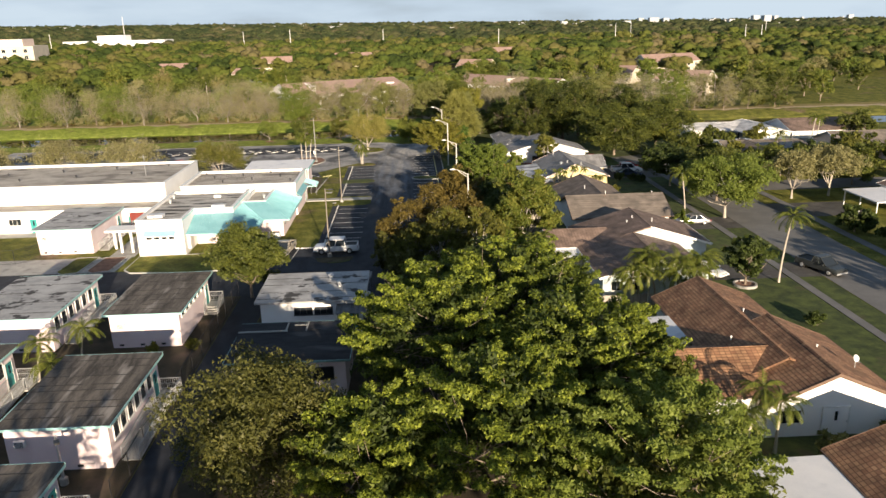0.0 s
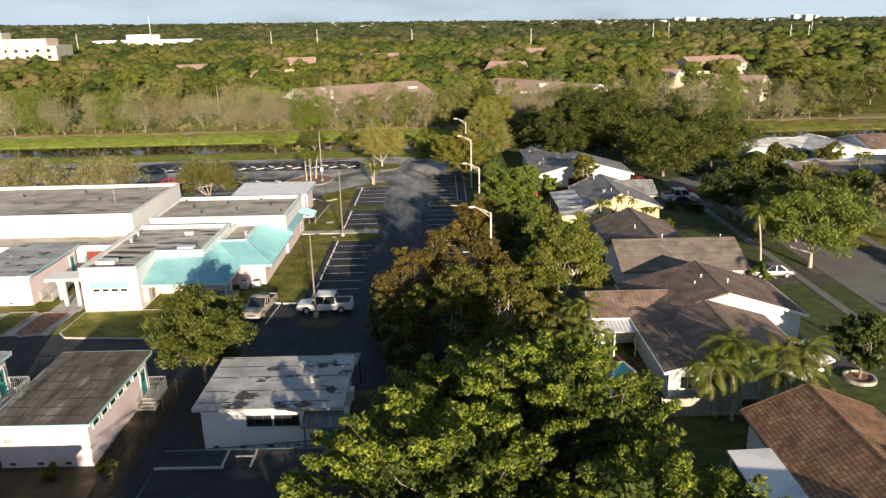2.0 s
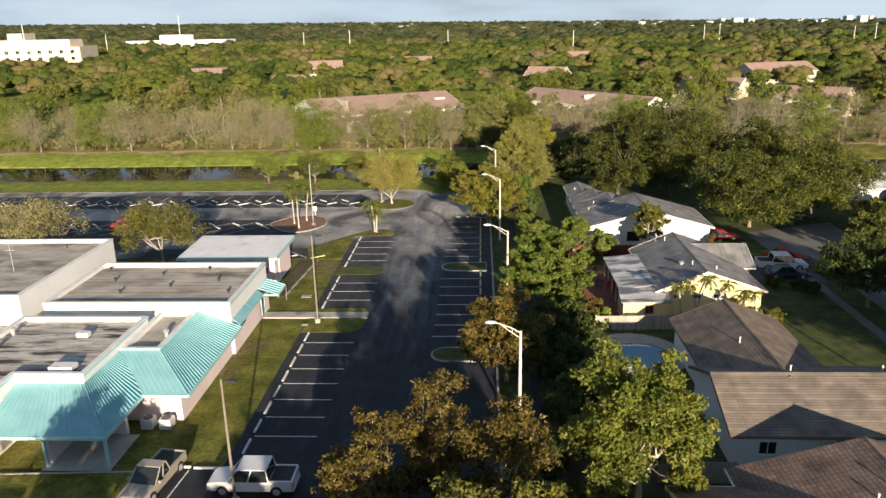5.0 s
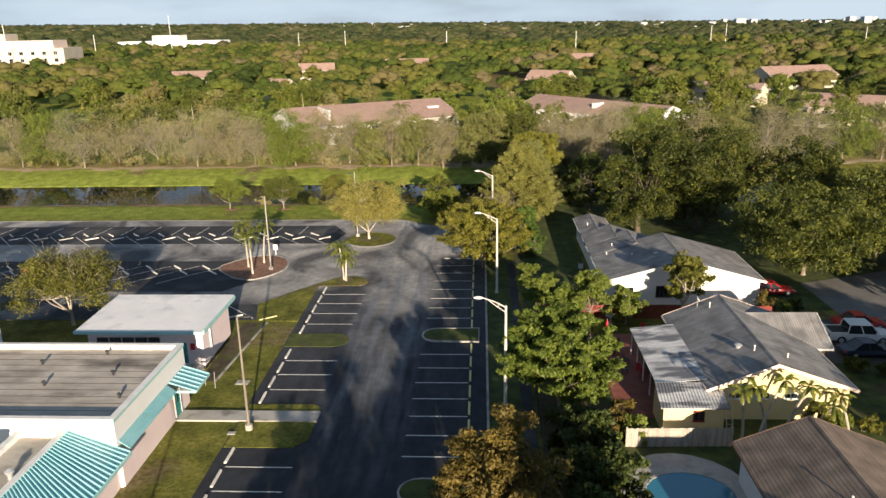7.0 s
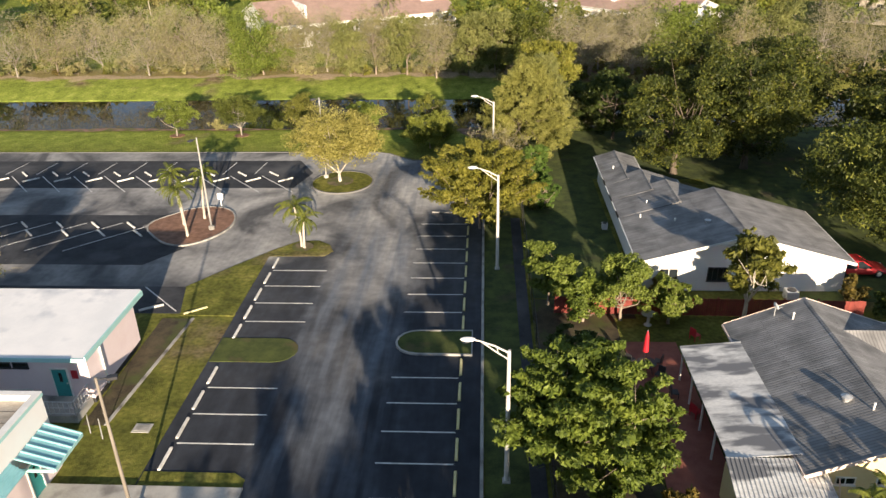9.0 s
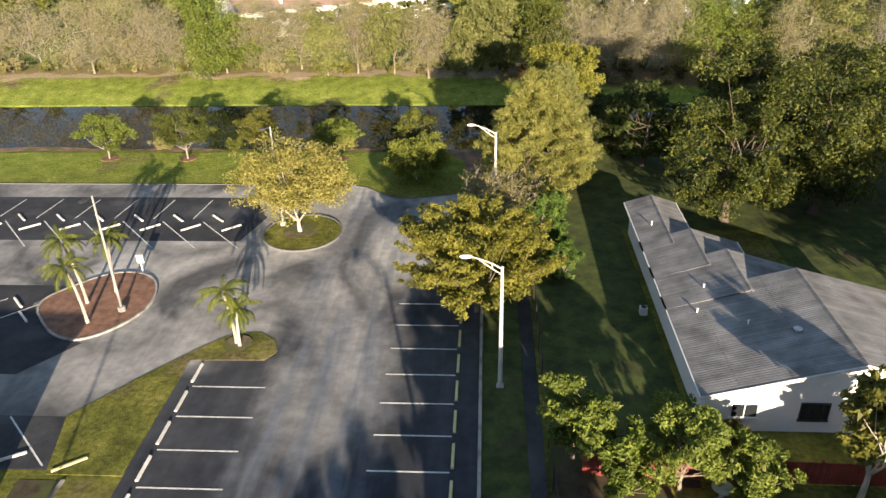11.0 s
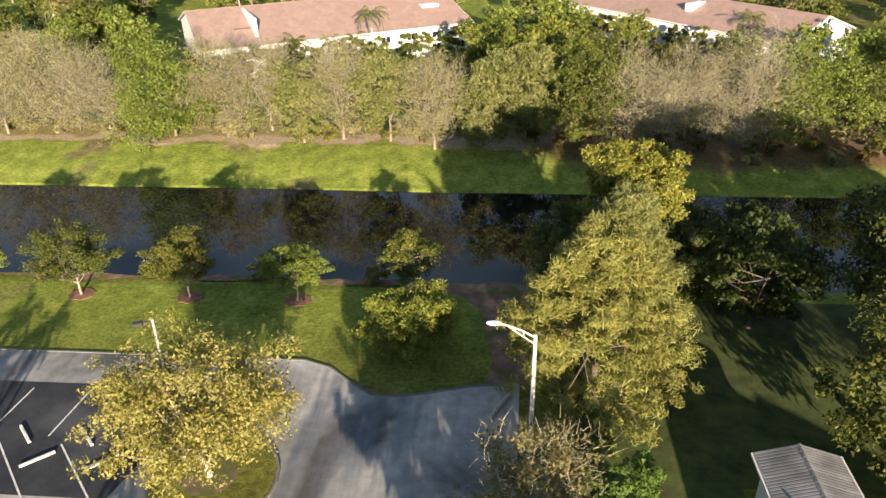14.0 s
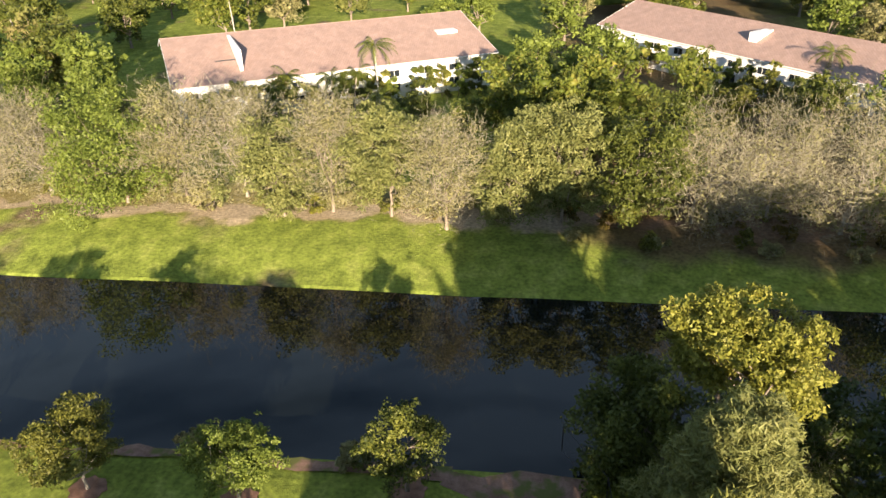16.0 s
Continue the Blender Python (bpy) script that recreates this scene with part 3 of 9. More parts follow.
    grain = ramp_node(n, [(0.66, 0.66, 0.66), (1.28, 1.26, 1.2)], [0.32, 0.68])
    l.new(noise_at(3.2, 12), grain.inputs["Fac"])
    gm = n.new("ShaderNodeMixRGB")
    gm.blend_type = "MULTIPLY"
    gm.inputs[0].default_value = 1
    l.new(mx.outputs["Color"], gm.inputs[1])
    l.new(grain.outputs["Color"], gm.inputs[2])
    l.new(gm.outputs["Color"], b.inputs["Base Color"])
    b.inputs["Roughness"].default_value, b.inputs["Specular IOR Level"].default_value = 0.95, 0.1
    add = n.new("ShaderNodeMath")
    add.operation = "ADD"
    l.new(noise_at(26, 4), add.inputs[0])
    l.new(noise_at(5, 6), add.inputs[1])
    bp = n.new("ShaderNodeBump")
    bp.inputs["Strength"].default_value, bp.inputs["Distance"].default_value = 1.0, 0.07
    l.new(add.outputs[0], bp.inputs["Height"])
    l.new(bp.outputs["Normal"], b.inputs["Normal"])
    return m


def water_material():
    m, n, l, b = base_material("dark_canal_water")
    b.inputs["Base Color"].default_value = (0.006, 0.008, 0.008, 1)
    b.inputs["Roughness"].default_value = 0.015
    b.inputs["IOR"].default_value = 1.4
    b.inputs["Specular IOR Level"].default_value = 0.75
    geo = n.new("ShaderNodeNewGeometry")
    t = n.new("ShaderNodeTexNoise")
    t.inputs["Scale"].default_value, t.inputs["Detail"].default_value = 1.4, 4
    l.new(geo.outputs["Position"], t.inputs["Vector"])
    bp = n.new("ShaderNodeBump")
    bp.inputs["Strength"].default_value, bp.inputs["Distance"].default_value = 0.05, 0.02
    l.new(t.outputs["Fac"], bp.inputs["Height"])
    l.new(bp.outputs["Normal"], b.inputs["Normal"])
    return m


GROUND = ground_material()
WATER = water_material()


# ---- building helpers ----
def link_mesh(name, mesh, mat, parent=None, label=""):
    if mat and not mesh.materials:
        mesh.materials.append(mat)
    ob = new(name, mesh)
    if parent:
        ob.parent = parent
    if label:
        ob["label"] = label
    return ob


def part(name, bm, mat, parent=None, label=""):
    mesh = bpy.data.meshes.new(name)
    bm.normal_update()
    bm.to_mesh(mesh)
    bm.free()
    return link_mesh(name, mesh, mat, parent, label)


def thing(name, label, category, x=0, y=0, z=0, turn=0, group="", kind=""):
    ob = new(name)
    ob.matrix_basis = pose(x, y, z, 0, 0, turn)
    return tagged(ob, label, category, group, kind)


def box(bm, x0, x1, y0, y1, z0, z1):
    v = [bm.verts.new((x, y, z)) for z in (z0, z1) for x, y in ((x0, y0), (x1, y0), (x1, y1), (x0, y1))]
    for f in ((3, 2, 1, 0), (4, 5, 6, 7), (0, 1, 5, 4), (1, 2, 6, 5), (2, 3, 7, 6), (3, 0, 4, 7)):
        bm.faces.new([v[i] for i in f])
    return v


def boxes(*dims, bevel=0.0):
    bm = bmesh.new()
    for d in dims:
        box(bm, *d)
    if bevel:
        bmesh.ops.bevel(bm, geom=bm.edges[:], offset=bevel, segments=1, affect="EDGES")
    return bm


def slab(bm, pts, thick):
    """A flat polygon with a thickness below it."""
    p = [Vector(q) for q in pts]
    nrm = (p[1] - p[0]).cross(p[2] - p[0]).normalized()
    if nrm.z < 0:
        p.reverse()
        nrm = -nrm
    top = [bm.verts.new(q) for q in p]
    low = [bm.verts.new(q - nrm * thick) for q in p]
    bm.faces.new(top)
    bm.faces.new(low[::-1])
    for i in range(len(p)):
        j = (i + 1) % len(p)
        bm.faces.new((low[i], low[j], top[j], top[i]))
    return bm


def prism(bm, outline, along, a0, a1):
    """An outline of (across, up) extruded along x or y."""
    def at(q, a):
        return (q[0], a, q[1]) if along == "y" else (a, q[0], q[1])
    r0 = [bm.verts.new(at(q, a0)) for q in outline]
    r1 = [bm.verts.new(at(q, a1)) for q in outline]
    bm.faces.new(r0)
    bm.faces.new(r1[::-1])
    for i in range(len(outline)):
        j = (i + 1) % len(outline)
        bm.faces.new((r0[j], r0[i], r1[i], r1[j]))
    bmesh.ops.recalc_face_normals(bm, faces=bm.faces[:])
    return bm


def tube(bm, pts, radii, sides=8):
    rings = []
    pts = [Vector(p) for p in pts]
    for i, p in enumerate(pts):
        d = (pts[min(i + 1, len(pts) - 1)] - pts[max(i - 1, 0)]).normalized()
        u = d.orthogonal().normalized()
        w = d.cross(u)
        rings.append([bm.verts.new(p + (u * math.cos(a) + w * math.sin(a)) * radii[i]) for a in (2 * math.pi * k / sides for k in range(sides))])
    for a, b in zip(rings, rings[1:]):
        # keep neighbouring rings in step
        off = min(range(sides), key=lambda s: (a[0].co - b[s].co).length)
        for k in range(sides):
            bm.faces.new((a[k], a[(k + 1) % sides], b[(k + 1 + off) % sides], b[(k + off) % sides]))
    bm.faces.new(rings[0][::-1])
    bm.faces.new(rings[-1])
    return bm


def mesh_np(name, verts, faces, mat, tone=None, smooth=False):
    me = bpy.data.meshes.new(name)
    nf, k = faces.shape
    me.vertices.add(len(verts))
    me.vertices.foreach_set("co", np.ascontiguousarray(verts, dtype=np.float32).ravel())
    me.loops.add(nf * k)
    me.loops.foreach_set("vertex_index", np.ascontiguousarray(faces, dtype=np.int32).ravel())
    me.polygons.add(nf)
    me.polygons.foreach_set("loop_start", np.arange(0, nf * k, k, dtype=np.int32))
    if smooth:
        me.polygons.foreach_set("use_smooth", np.ones(nf, dtype=bool))
    me.update(calc_edges=True)
    if tone is not None:
        me.attributes.new("tone", "FLOAT", "POINT").data.foreach_set("value", np.ascontiguousarray(tone, dtype=np.float32))
    me.materials.append(mat)
    return me


def unit_lump(level, cut=-2.0):
    """A unit icosphere as arrays, without the faces that look down past cut."""
    b_ = bmesh.new()
    bmesh.ops.create_icosphere(b_, subdivisions=level, radius=1.0)
    b_.verts.ensure_lookup_table()
    V = np.array([v.co[:] for v in b_.verts])
    F = np.array([[v.index for v in f.verts] for f in b_.faces], dtype=np.int32)
    b_.free()
    return V, F[V[F].mean(1)[:, 2] > cut]


def lumps(rng, C, R, flat, unit, rough=0.16):
    """Uneven solid clumps of foliage round the given centres."""
    U, F = unit
    k = 1 + rough * rng.normal(0, 1, (len(C), len(U), 1))
    V = C[:, None, :] + U[None] * R[:, None, None] * k * np.array([1, 1, flat])
    Fq = F[None] + (np.arange(len(C)) * len(U))[:, None, None]
    return V.reshape(-1, 3), Fq.reshape(-1, 3).astype(np.int32)


LUMP_COARSE, LUMP_FINE, DOME_FINE, DOME_COARSE = unit_lump(1), unit_lump(2), unit_lump(2, -0.35), unit_lump(1, -0.35)


def window(parent, x, y, z, w, h, face, frame_mat=None, mullions=1):
    """A framed window whose middle is at x, y, z on a wall that faces s, n, e or w."""
    along_x = face in "sn"
    sgn = -1 if face in "sw" else 1
    t = 0.06

    def place(u0, u1, z0, z1, d0, d1):
        d0, d1 = sorted((d0 * sgn, d1 * sgn))
        return (x + u0, x + u1, y + d0, y + d1, z + z0, z + z1) if along_x else (x + d0, x + d1, y + u0, y + u1, z + z0, z + z1)
    def bar(u0, u1, z0, z1, d0, d1):
        return boxes(place(u0, u1, z0, z1, d0, d1))
    # one connected frame round the pane
    bm = bmesh.new()
    loops = []
    for hw, hh, d in ((w / 2, h / 2, 0.0), (w / 2, h / 2, 0.07), (w / 2 - t, h / 2 - t, 0.07), (w / 2 - t, h / 2 - t, 0.0)):
        q = []
        for u, v in ((-hw, -hh), (hw, -hh), (hw, hh), (-hw, hh)):
            p = place(u, u, v, v, d, d)
            q.append(bm.verts.new((p[0], p[2], p[4])))
        loops.append(q)
    for a, b in zip(loops, loops[1:]):
        for k in range(4):
            bm.faces.new((a[k], a[(k + 1) % 4], b[(k + 1) % 4], b[k]))
    bmesh.ops.recalc_face_normals(bm, faces=bm.faces[:])
    fr = part("window", bm, frame_mat or WHITE, parent)
    part("sill", bar(-w / 2 - 0.04, w / 2 + 0.04, -h / 2 - 0.06, -h / 2 - 0.004, 0, 0.11), frame_mat or WHITE, fr)
    for i in range(mullions):
        u = -w / 2 + w * (i + 1) / (mullions + 1)
        part("mullion", bar(u - 0.025, u + 0.025, -h / 2 + t, h / 2 - t, 0.034, 0.06), frame_mat or WHITE, fr)
    part("pane", boxes(place(-w / 2 + t, w / 2 - t, -h / 2 + t, h / 2 - t, 0.005, 0.03)), GLASS, fr)
    return fr


def door(parent, x, y, z, face, w=0.95, h=2.05, mat=None):
    sgn = -1 if face in "sw" else 1
    along_x = face in "sn"
    d = sorted((0.004 * sgn, 0.06 * sgn))
    e = sorted((0.004 * sgn, 0.09 * sgn))
    if along_x:
        lf = part("door", boxes((x - w / 2, x + w / 2, y + d[0], y + d[1], z, z + h)), mat or TEAL_DARK, parent)
        part("door_frame", boxes((x - w / 2 - 0.08, x - w / 2, y + e[0], y + e[1], z, z + h + 0.08), (x + w / 2, x + w / 2 + 0.08, y + e[0], y + e[1], z, z + h + 0.08), (x - w / 2, x + w / 2, y + e[0], y + e[1], z + h, z + h + 0.08)), WHITE, lf)
        k = y + sgn * 0.09
        part("handle", boxes((x + w / 2 - 0.15, x + w / 2 - 0.05, k - 0.03, k + 0.03, z + 0.98, z + 1.05)), STEEL, lf)
        part("pane", boxes((x - 0.08, x + 0.12, y + sgn * 0.07 - 0.008, y + sgn * 0.07 + 0.008, z + 1.1, z + 1.8)), GLASS, lf)
    else:
        lf = part("door", boxes((x + d[0], x + d[1], y - w / 2, y + w / 2, z, z + h)), mat or TEAL_DARK, parent)
        part("door_frame", boxes((x + e[0], x + e[1], y - w / 2 - 0.08, y - w / 2, z, z + h + 0.08), (x + e[0], x + e[1], y + w / 2, y + w / 2 + 0.08, z, z + h + 0.08), (x + e[0], x + e[1], y - w / 2, y + w / 2, z + h, z + h + 0.08)), WHITE, lf)
        k = x + sgn * 0.09
        part("handle", boxes((k - 0.03, k + 0.03, y + w / 2 - 0.15, y + w / 2 - 0.05, z + 0.98, z + 1.05)), STEEL, lf)
        part("pane", boxes((x + sgn * 0.07 - 0.008, x + sgn * 0.07 + 0.008, y - 0.08, y + 0.12, z + 1.1, z + 1.8)), GLASS, lf)
    return lf


# ---- ground, canal, paving ----
PROFILE = [(-500, 0), (-60, 0), (60, 0), (120, 0), (187.6, 0), (189.2, -0.15), (190.0, -1.0), (191.4, -2.0), (206, -2.0), (208.0, -1.3), (208.7, -0.8),
           (213, 0.05), (217.5, 0.6), (222, 0.65), (300, 0.4), (700, 0.0), (900, 0.0), (1100, 0.0), (1300, 0.0), (1500, 0.0), (1700, 0.0), (2600, 0.0), (4900, 0.0)]



def far_rise(x, y):
    """The far country lies a little higher to the west."""
    f = min(1.0, max(0.0, (y - 750) / 900))
    return -0.0125 * x * f * f * (3 - 2 * f)


def ground_z(y):
    for (a, za), (b, zb) in zip(PROFILE, PROFILE[1:]):
        if a <= y <= b:
            return za + (zb - za) * (y - a) / (b - a)
    return 0.0


bm = bmesh.new()
xs = [-4500, -3000, -2000, -1500, -1000, -500, -200] + list(range(-120, 121, 6)) + [200, 500, 1000, 1500, 2000, 3000, 4500]
rows = []
for y, z in PROFILE:
    row = []
    for x in xs:
        edge = 190 <= y <= 209
        wob = noise.noise((x * 0.11, y * 0.05, 2.0)) * 0.35 if edge and abs(x) < 200 else 0
        row.append(bm.verts.new((x, y + wob, z + far_rise(x, y))))
    rows.append(row)
for a, b in zip(rows, rows[1:]):
    for i in range(len(xs) - 1):
        bm.faces.new((a[i], a[i + 1], b[i + 1], b[i]))
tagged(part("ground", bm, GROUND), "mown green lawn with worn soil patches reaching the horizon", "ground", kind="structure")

bm = bmesh.new()
v = [bm.verts.new(p) for p in ((-900, 189.4, -0.95), (900, 189.4, -0.95), (900, 209.2, -0.95), (-900, 209.2, -0.95))]
bm.faces.new(v)
tagged(part("water", bm, WATER), "dark still canal water mirroring trees and sky", "canal", kind="structure")


def flat(name, polys, z, mat, label, category, thick=0.0):
    bm = bmesh.new()
    for poly in polys:
        if thick:
            slab(bm, [(x, y, z) for x, y in poly], thick)
        else:
            f = bm.faces.new([bm.verts.new((x, y, z)) for x, y in poly])
            if f.normal.z < 0 or sum((b[0] - a[0]) * (b[1] + a[1]) for a, b in zip(poly, poly[1:] + poly[:1])) > 0:
                f.normal_flip()
    return tagged(part(name, bm, mat), label, category, kind="structure")


def rect(x0, x1, y0, y1):
    return [(x0, y0), (x1, y0), (x1, y1), (x0, y1)]


lot = flat("parking_lot", [rect(-13.1, 6.0, 86, 139.3), rect(-62, 6.0, 76, 86), rect(-18.6, -13.1, 86, 93.3), rect(-19.2, -16.0, 20, 76), rect(-16.0, 6.0, 73.6, 76)], 0.03, ASPHALT_DRIVE, "dark sealed asphalt parking lot with pale worn patches", "parking lot")
NORTH_EDGE = [(-95, 139.3), (-20.9, 139.3), (6.0, 139.3), (6.0, 160), (6.6, 177.0), (3.6, 176.5), (1.0, 175.7), (-1.0, 175.3), (-2.6, 175.4), (-4.2, 176.6), (-5.6, 177.9), (-7.5, 178.6), (-95, 178.9)]
lot_north = flat("road", [NORTH_EDGE], 0.03, ASPHALT_DRIVE, "sun-bleached grey asphalt drive looping round planted islands", "driveway")
# newer, darker sealed bays laid over the old drive
flat("sealed_bays", [[(-90, 166.2), (-15.0, 166.2), (-13.8, 171.0), (-16.2, 175.4), (-90, 175.4)], [(-90, 147.5), (-24, 147.5), (-21.4, 151.0), (-24.6, 152.4), (-27.6, 155.9), (-25.6, 158.6), (-90, 158.6)],
                      [(-40, 139.4), (-17.4, 139.4), (-18.6, 143.6), (-40, 143.6)]], 0.036, ASPHALT, "dark sealed asphalt parking bays", "parking lot")
flat("street", [rect(45.3, 53.8, -60, 131), [(41.5, 131), (53.8, 131), (54.5, 155), (41.0, 150)], rect(53.8, 120, 117, 124)], 0.03, ROAD, "worn grey residential street", "street")
flat("sidewalk", [rect(41.4, 42.4, -60, 131), rect(56.2, 57.4, -60, 117)], 0.06, ROAD, "pale concrete sidewalk along the street", "sidewalk", 0.06)
flat("driveways", [rect(33.5, 41.2, 95.5, 101.5), rect(42.5, 45.3, 95.5, 101.5), rect(35.8, 45.3, 129.8, 139.6), rect(32.5, 41.2, 75.5, 80.5), rect(42.5, 45.3, 75.5, 80.5), rect(53.8, 56.2, 100, 108), rect(57.4, 66, 100, 108)], 0.045, DRIVEWAY, "short dark driveways in front of the houses", "driveway")
# concrete path given the dark asphalt colour to put its shade in
flat("path", [rect(8.6, 9.5, 60, 158)], 0.05, ASPHALT, "narrow concrete path with its shade put into a dark colour", "path", 0.05)
flat("canal_track", [[(4.4, 176.6), (7.4, 177.0), (7.9, 180), (7.4, 182.6), (8.2, 185.4), (7.7, 187.2), (8.4, 188.9), (4.6, 189.3), (2.6, 188.6), (1.0, 188.9), (0.4, 187.9), (2.4, 187.0), (3.9, 185.2), (4.3, 182.2), (4.9, 179.6)]], 0.02, SOIL_BANK, "bare reddish soil track down to the water", "track")
def ragged(x0, x1, mid, half, step=1.6, key=0.0):
    """A worn strip with ragged edges along x."""
    up, lo = [], []
    x = x0
    while x <= x1:
        w = half * max(0.12, 0.75 + 1.5 * noise.noise((x * 0.13, key, 0.3)))
        c = mid(x) + 0.5 * noise.noise((x * 0.1, key, 5.0))
        lo.append((x, c - w + 0.35 * noise.noise((x * 0.9, key, 1.0))))
        up.append((x, c + w + 0.35 * noise.noise((x * 0.9, key, 9.0))))
        x += step
    return lo + up[::-1]


def strip_quads(poly):
    n_ = len(poly) // 2
    return [[poly[i], poly[i + 1], poly[-2 - i], poly[-1 - i]] for i in range(n_ - 1)]


flat("canal_edge_soil", strip_quads(ragged(-95, 2, lambda x: 188.7, 0.42, 1.2, 7.0)), 0.03, SOIL_BANK, "eroded reddish soil along the canal bank", "bank")
# garden soil sheet; the shade under the trees is put into its colour
flat("garden_soil", [rect(9.85, 18.0, 86, 120.5), rect(9.85, 15.8, 120.5, 139.2), rect(9.85, 17.4, 139.2, 142)], 0.014, SOIL_DARK, "garden soil with tree shade put into its dark colour", "soil")
# dark sheet over the lawns; its colour carries the shade
flat("shade_painted_lawn", [rect(9.9, 18.0, 142.2, 187.4), rect(18.0, 60, 169, 187.4), rect(30, 60, 142, 169), rect(18.0, 41.3, 38, 132.4), rect(6.1, 8.6, 86, 160), rect(42.5, 45.2, 60, 131)], 0.013, SHADE_PAINTED_GRASS, "thin grass sheet with its shade put into a dark colour", "lawn")
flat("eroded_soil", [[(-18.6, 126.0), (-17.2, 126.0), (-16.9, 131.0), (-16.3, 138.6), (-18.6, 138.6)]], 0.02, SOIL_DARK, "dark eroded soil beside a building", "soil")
tagged(part("edging", slab(bmesh.new(), [(-17.2, 126.0, 0.09), (-17.0, 126.0, 0.09), (-16.1, 138.6, 0.09), (-16.3, 138.6, 0.09)], 0.08), KERB), "low pale concrete edging beside a lawn", "edging", kind="structure")
flat("school_yard", [rect(-62, -19.25, 20, 75.9), rect(-15.95, 8.5, 20, 73.5)], 0.012, YARD, "trodden dark soil and thin grass between portables", "yard")
flat("school_paving", [rect(-62, -36.5, 86.0, 92.0), rect(-39.5, -36.2, 92.0, 103), rect(-60, -38.2, 103, 110.5)], 0.04, CONCRETE, "pale concrete paving between school buildings", "paving")


def strip(name, pts, width, height, mat, closed=False, parent=None, z=0.0, label=""):
    """A kerb: a rounded bar along a line."""
    bm = bmesh.new()
    pts = [Vector((p[0], p[1], 0)) for p in pts]
    n_ = len(pts)
    rings = []
    for i, p in enumerate(pts):
        a = pts[i - 1] if (i or closed) else p
        b = pts[(i + 1) % n_] if (i + 1 < n_ or closed) else p
        d = (b - a).normalized()
        s = Vector((-d.y, d.x, 0)) * width / 2
        rings.append([bm.verts.new(p + q) for q in (s + Vector((0, 0, z)), s * 0.8 + Vector((0, 0, z + height)), -s * 0.8 + Vector((0, 0, z + height)), -s + Vector((0, 0, z)))])
    for i in range(n_ if closed else n_ - 1):
        a, b = rings[i], rings[(i + 1) % n_]
        for k in range(3):
            bm.faces.new((a[k], a[k + 1], b[k + 1], b[k]))
    if not closed:
        bm.faces.new(rings[0][::-1])
        bm.faces.new(rings[-1])
    bmesh.ops.recalc_face_normals(bm, faces=bm.faces[:])
    ob = part(name, bm, mat, parent, label)
    return ob


def rounded(outline, times=2):
    """Cuts the corners of an outline to a smooth curve."""
    for _ in range(times):
        out = []
        for a, b in zip(outline, outline[1:] + outline[:1]):
            out += [(a[0] * 0.75 + b[0] * 0.25, a[1] * 0.75 + b[1] * 0.25), (a[0] * 0.25 + b[0] * 0.75, a[1] * 0.25 + b[1] * 0.75)]
        outline = out
    return outline


def island(name, outline, mat, label, rim=KERB, smooth=False):
    """An island in the paving: a raised bed, as a rule with a kerb round it."""
    outline = rounded(outline) if smooth else outline
    base = thing(name, label, "traffic island", group="kerbed islands")
    bm = bmesh.new()
    top = 0.13 if rim else 0.07
    slab(bm, [(x, y, top) for x, y in outline], top - 0.01)
    part("bed", bm, mat, base)
    if rim:
        strip("kerb", outline, 0.18, 0.15, rim, True, base, 0.02)
    return base


def arc(cx, cy, r, a0, a1, n_=8, ry=None):
    return [(cx + r * math.cos(radians(a0 + (a1 - a0) * i / n_)), cy + (ry or r) * math.sin(radians(a0 + (a1 - a0) * i / n_))) for i in range(n_ + 1)]


GRASS_BED = GROUND
GRASS_DRY = surface("thin_dry_grass", (0.035, 0.05, 0.011), (0.085, 0.105, 0.024), 0.7, 14, 0.95, 0.6, stain=((0.09, 0.078, 0.032), 0.5, 0.58, 0.70))
island("traffic_island", [(-17.4, 139.0), (-18.6, 143.6), (-15.6, 147.6), (-12.9, 150.8), (-11.2, 152.4), (-9.3, 152.6), (-8.1, 151.7), (-7.6, 150.4), (-8.2, 149.4), (-13.15, 149.3), (-13.15, 139.0)], GRASS_BED, "grassy kerbed island with a lone palm", None)
island("traffic_island", [(-27.6, 155.9), (-25.4, 158.9), (-23.6, 160.5), (-21.6, 160.7), (-19.8, 159.8), (-18.7, 157.6), (-18.6, 155.2), (-19.7, 152.8), (-21.6, 151.2), (-23.2, 151.5), (-24.6, 152.4)], MULCH, "mulched kerbed island planted with palms", KERB, True)
island("traffic_island", arc(-9.8, 167.9, 3.4, 0, 345, 23, 3.5), GRASS_BED, "round grassy kerbed island under a golden tree", ROAD)
island("traffic_island", [(5.2, 134.0), (5.2, 137.1)] + arc(1.3, 135.55, 1.5, 90, 270, 8), GRASS_DRY, "rounded grassy kerbed island between parking bays", CONCRETE)
island("traffic_island", [(-13.0, 132.9)] + arc(-8.6, 134.4, 1.5, -90, 90, 8) + [(-13.0, 135.9)], GRASS_DRY, "rounded grassy kerbed island between parking bays", None)
island("traffic_island", [(-13.0, 115.9), (-8.0, 115.9), (-7.1, 117.0), (-7.1, 121.6), (-7.8, 122.1), (-13.0, 122.1)], GRASS_BED, "grassy kerbed island crossed by a walkway", None)
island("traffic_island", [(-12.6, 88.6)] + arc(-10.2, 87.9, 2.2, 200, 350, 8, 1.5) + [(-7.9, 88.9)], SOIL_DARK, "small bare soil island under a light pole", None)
island("traffic_island", [(5.4, 109.6), (5.4, 112.2)] + arc(1.5, 110.9, 1.4, 90, 270, 8), GRASS_DRY, "rounded grassy kerbed island between parking bays")
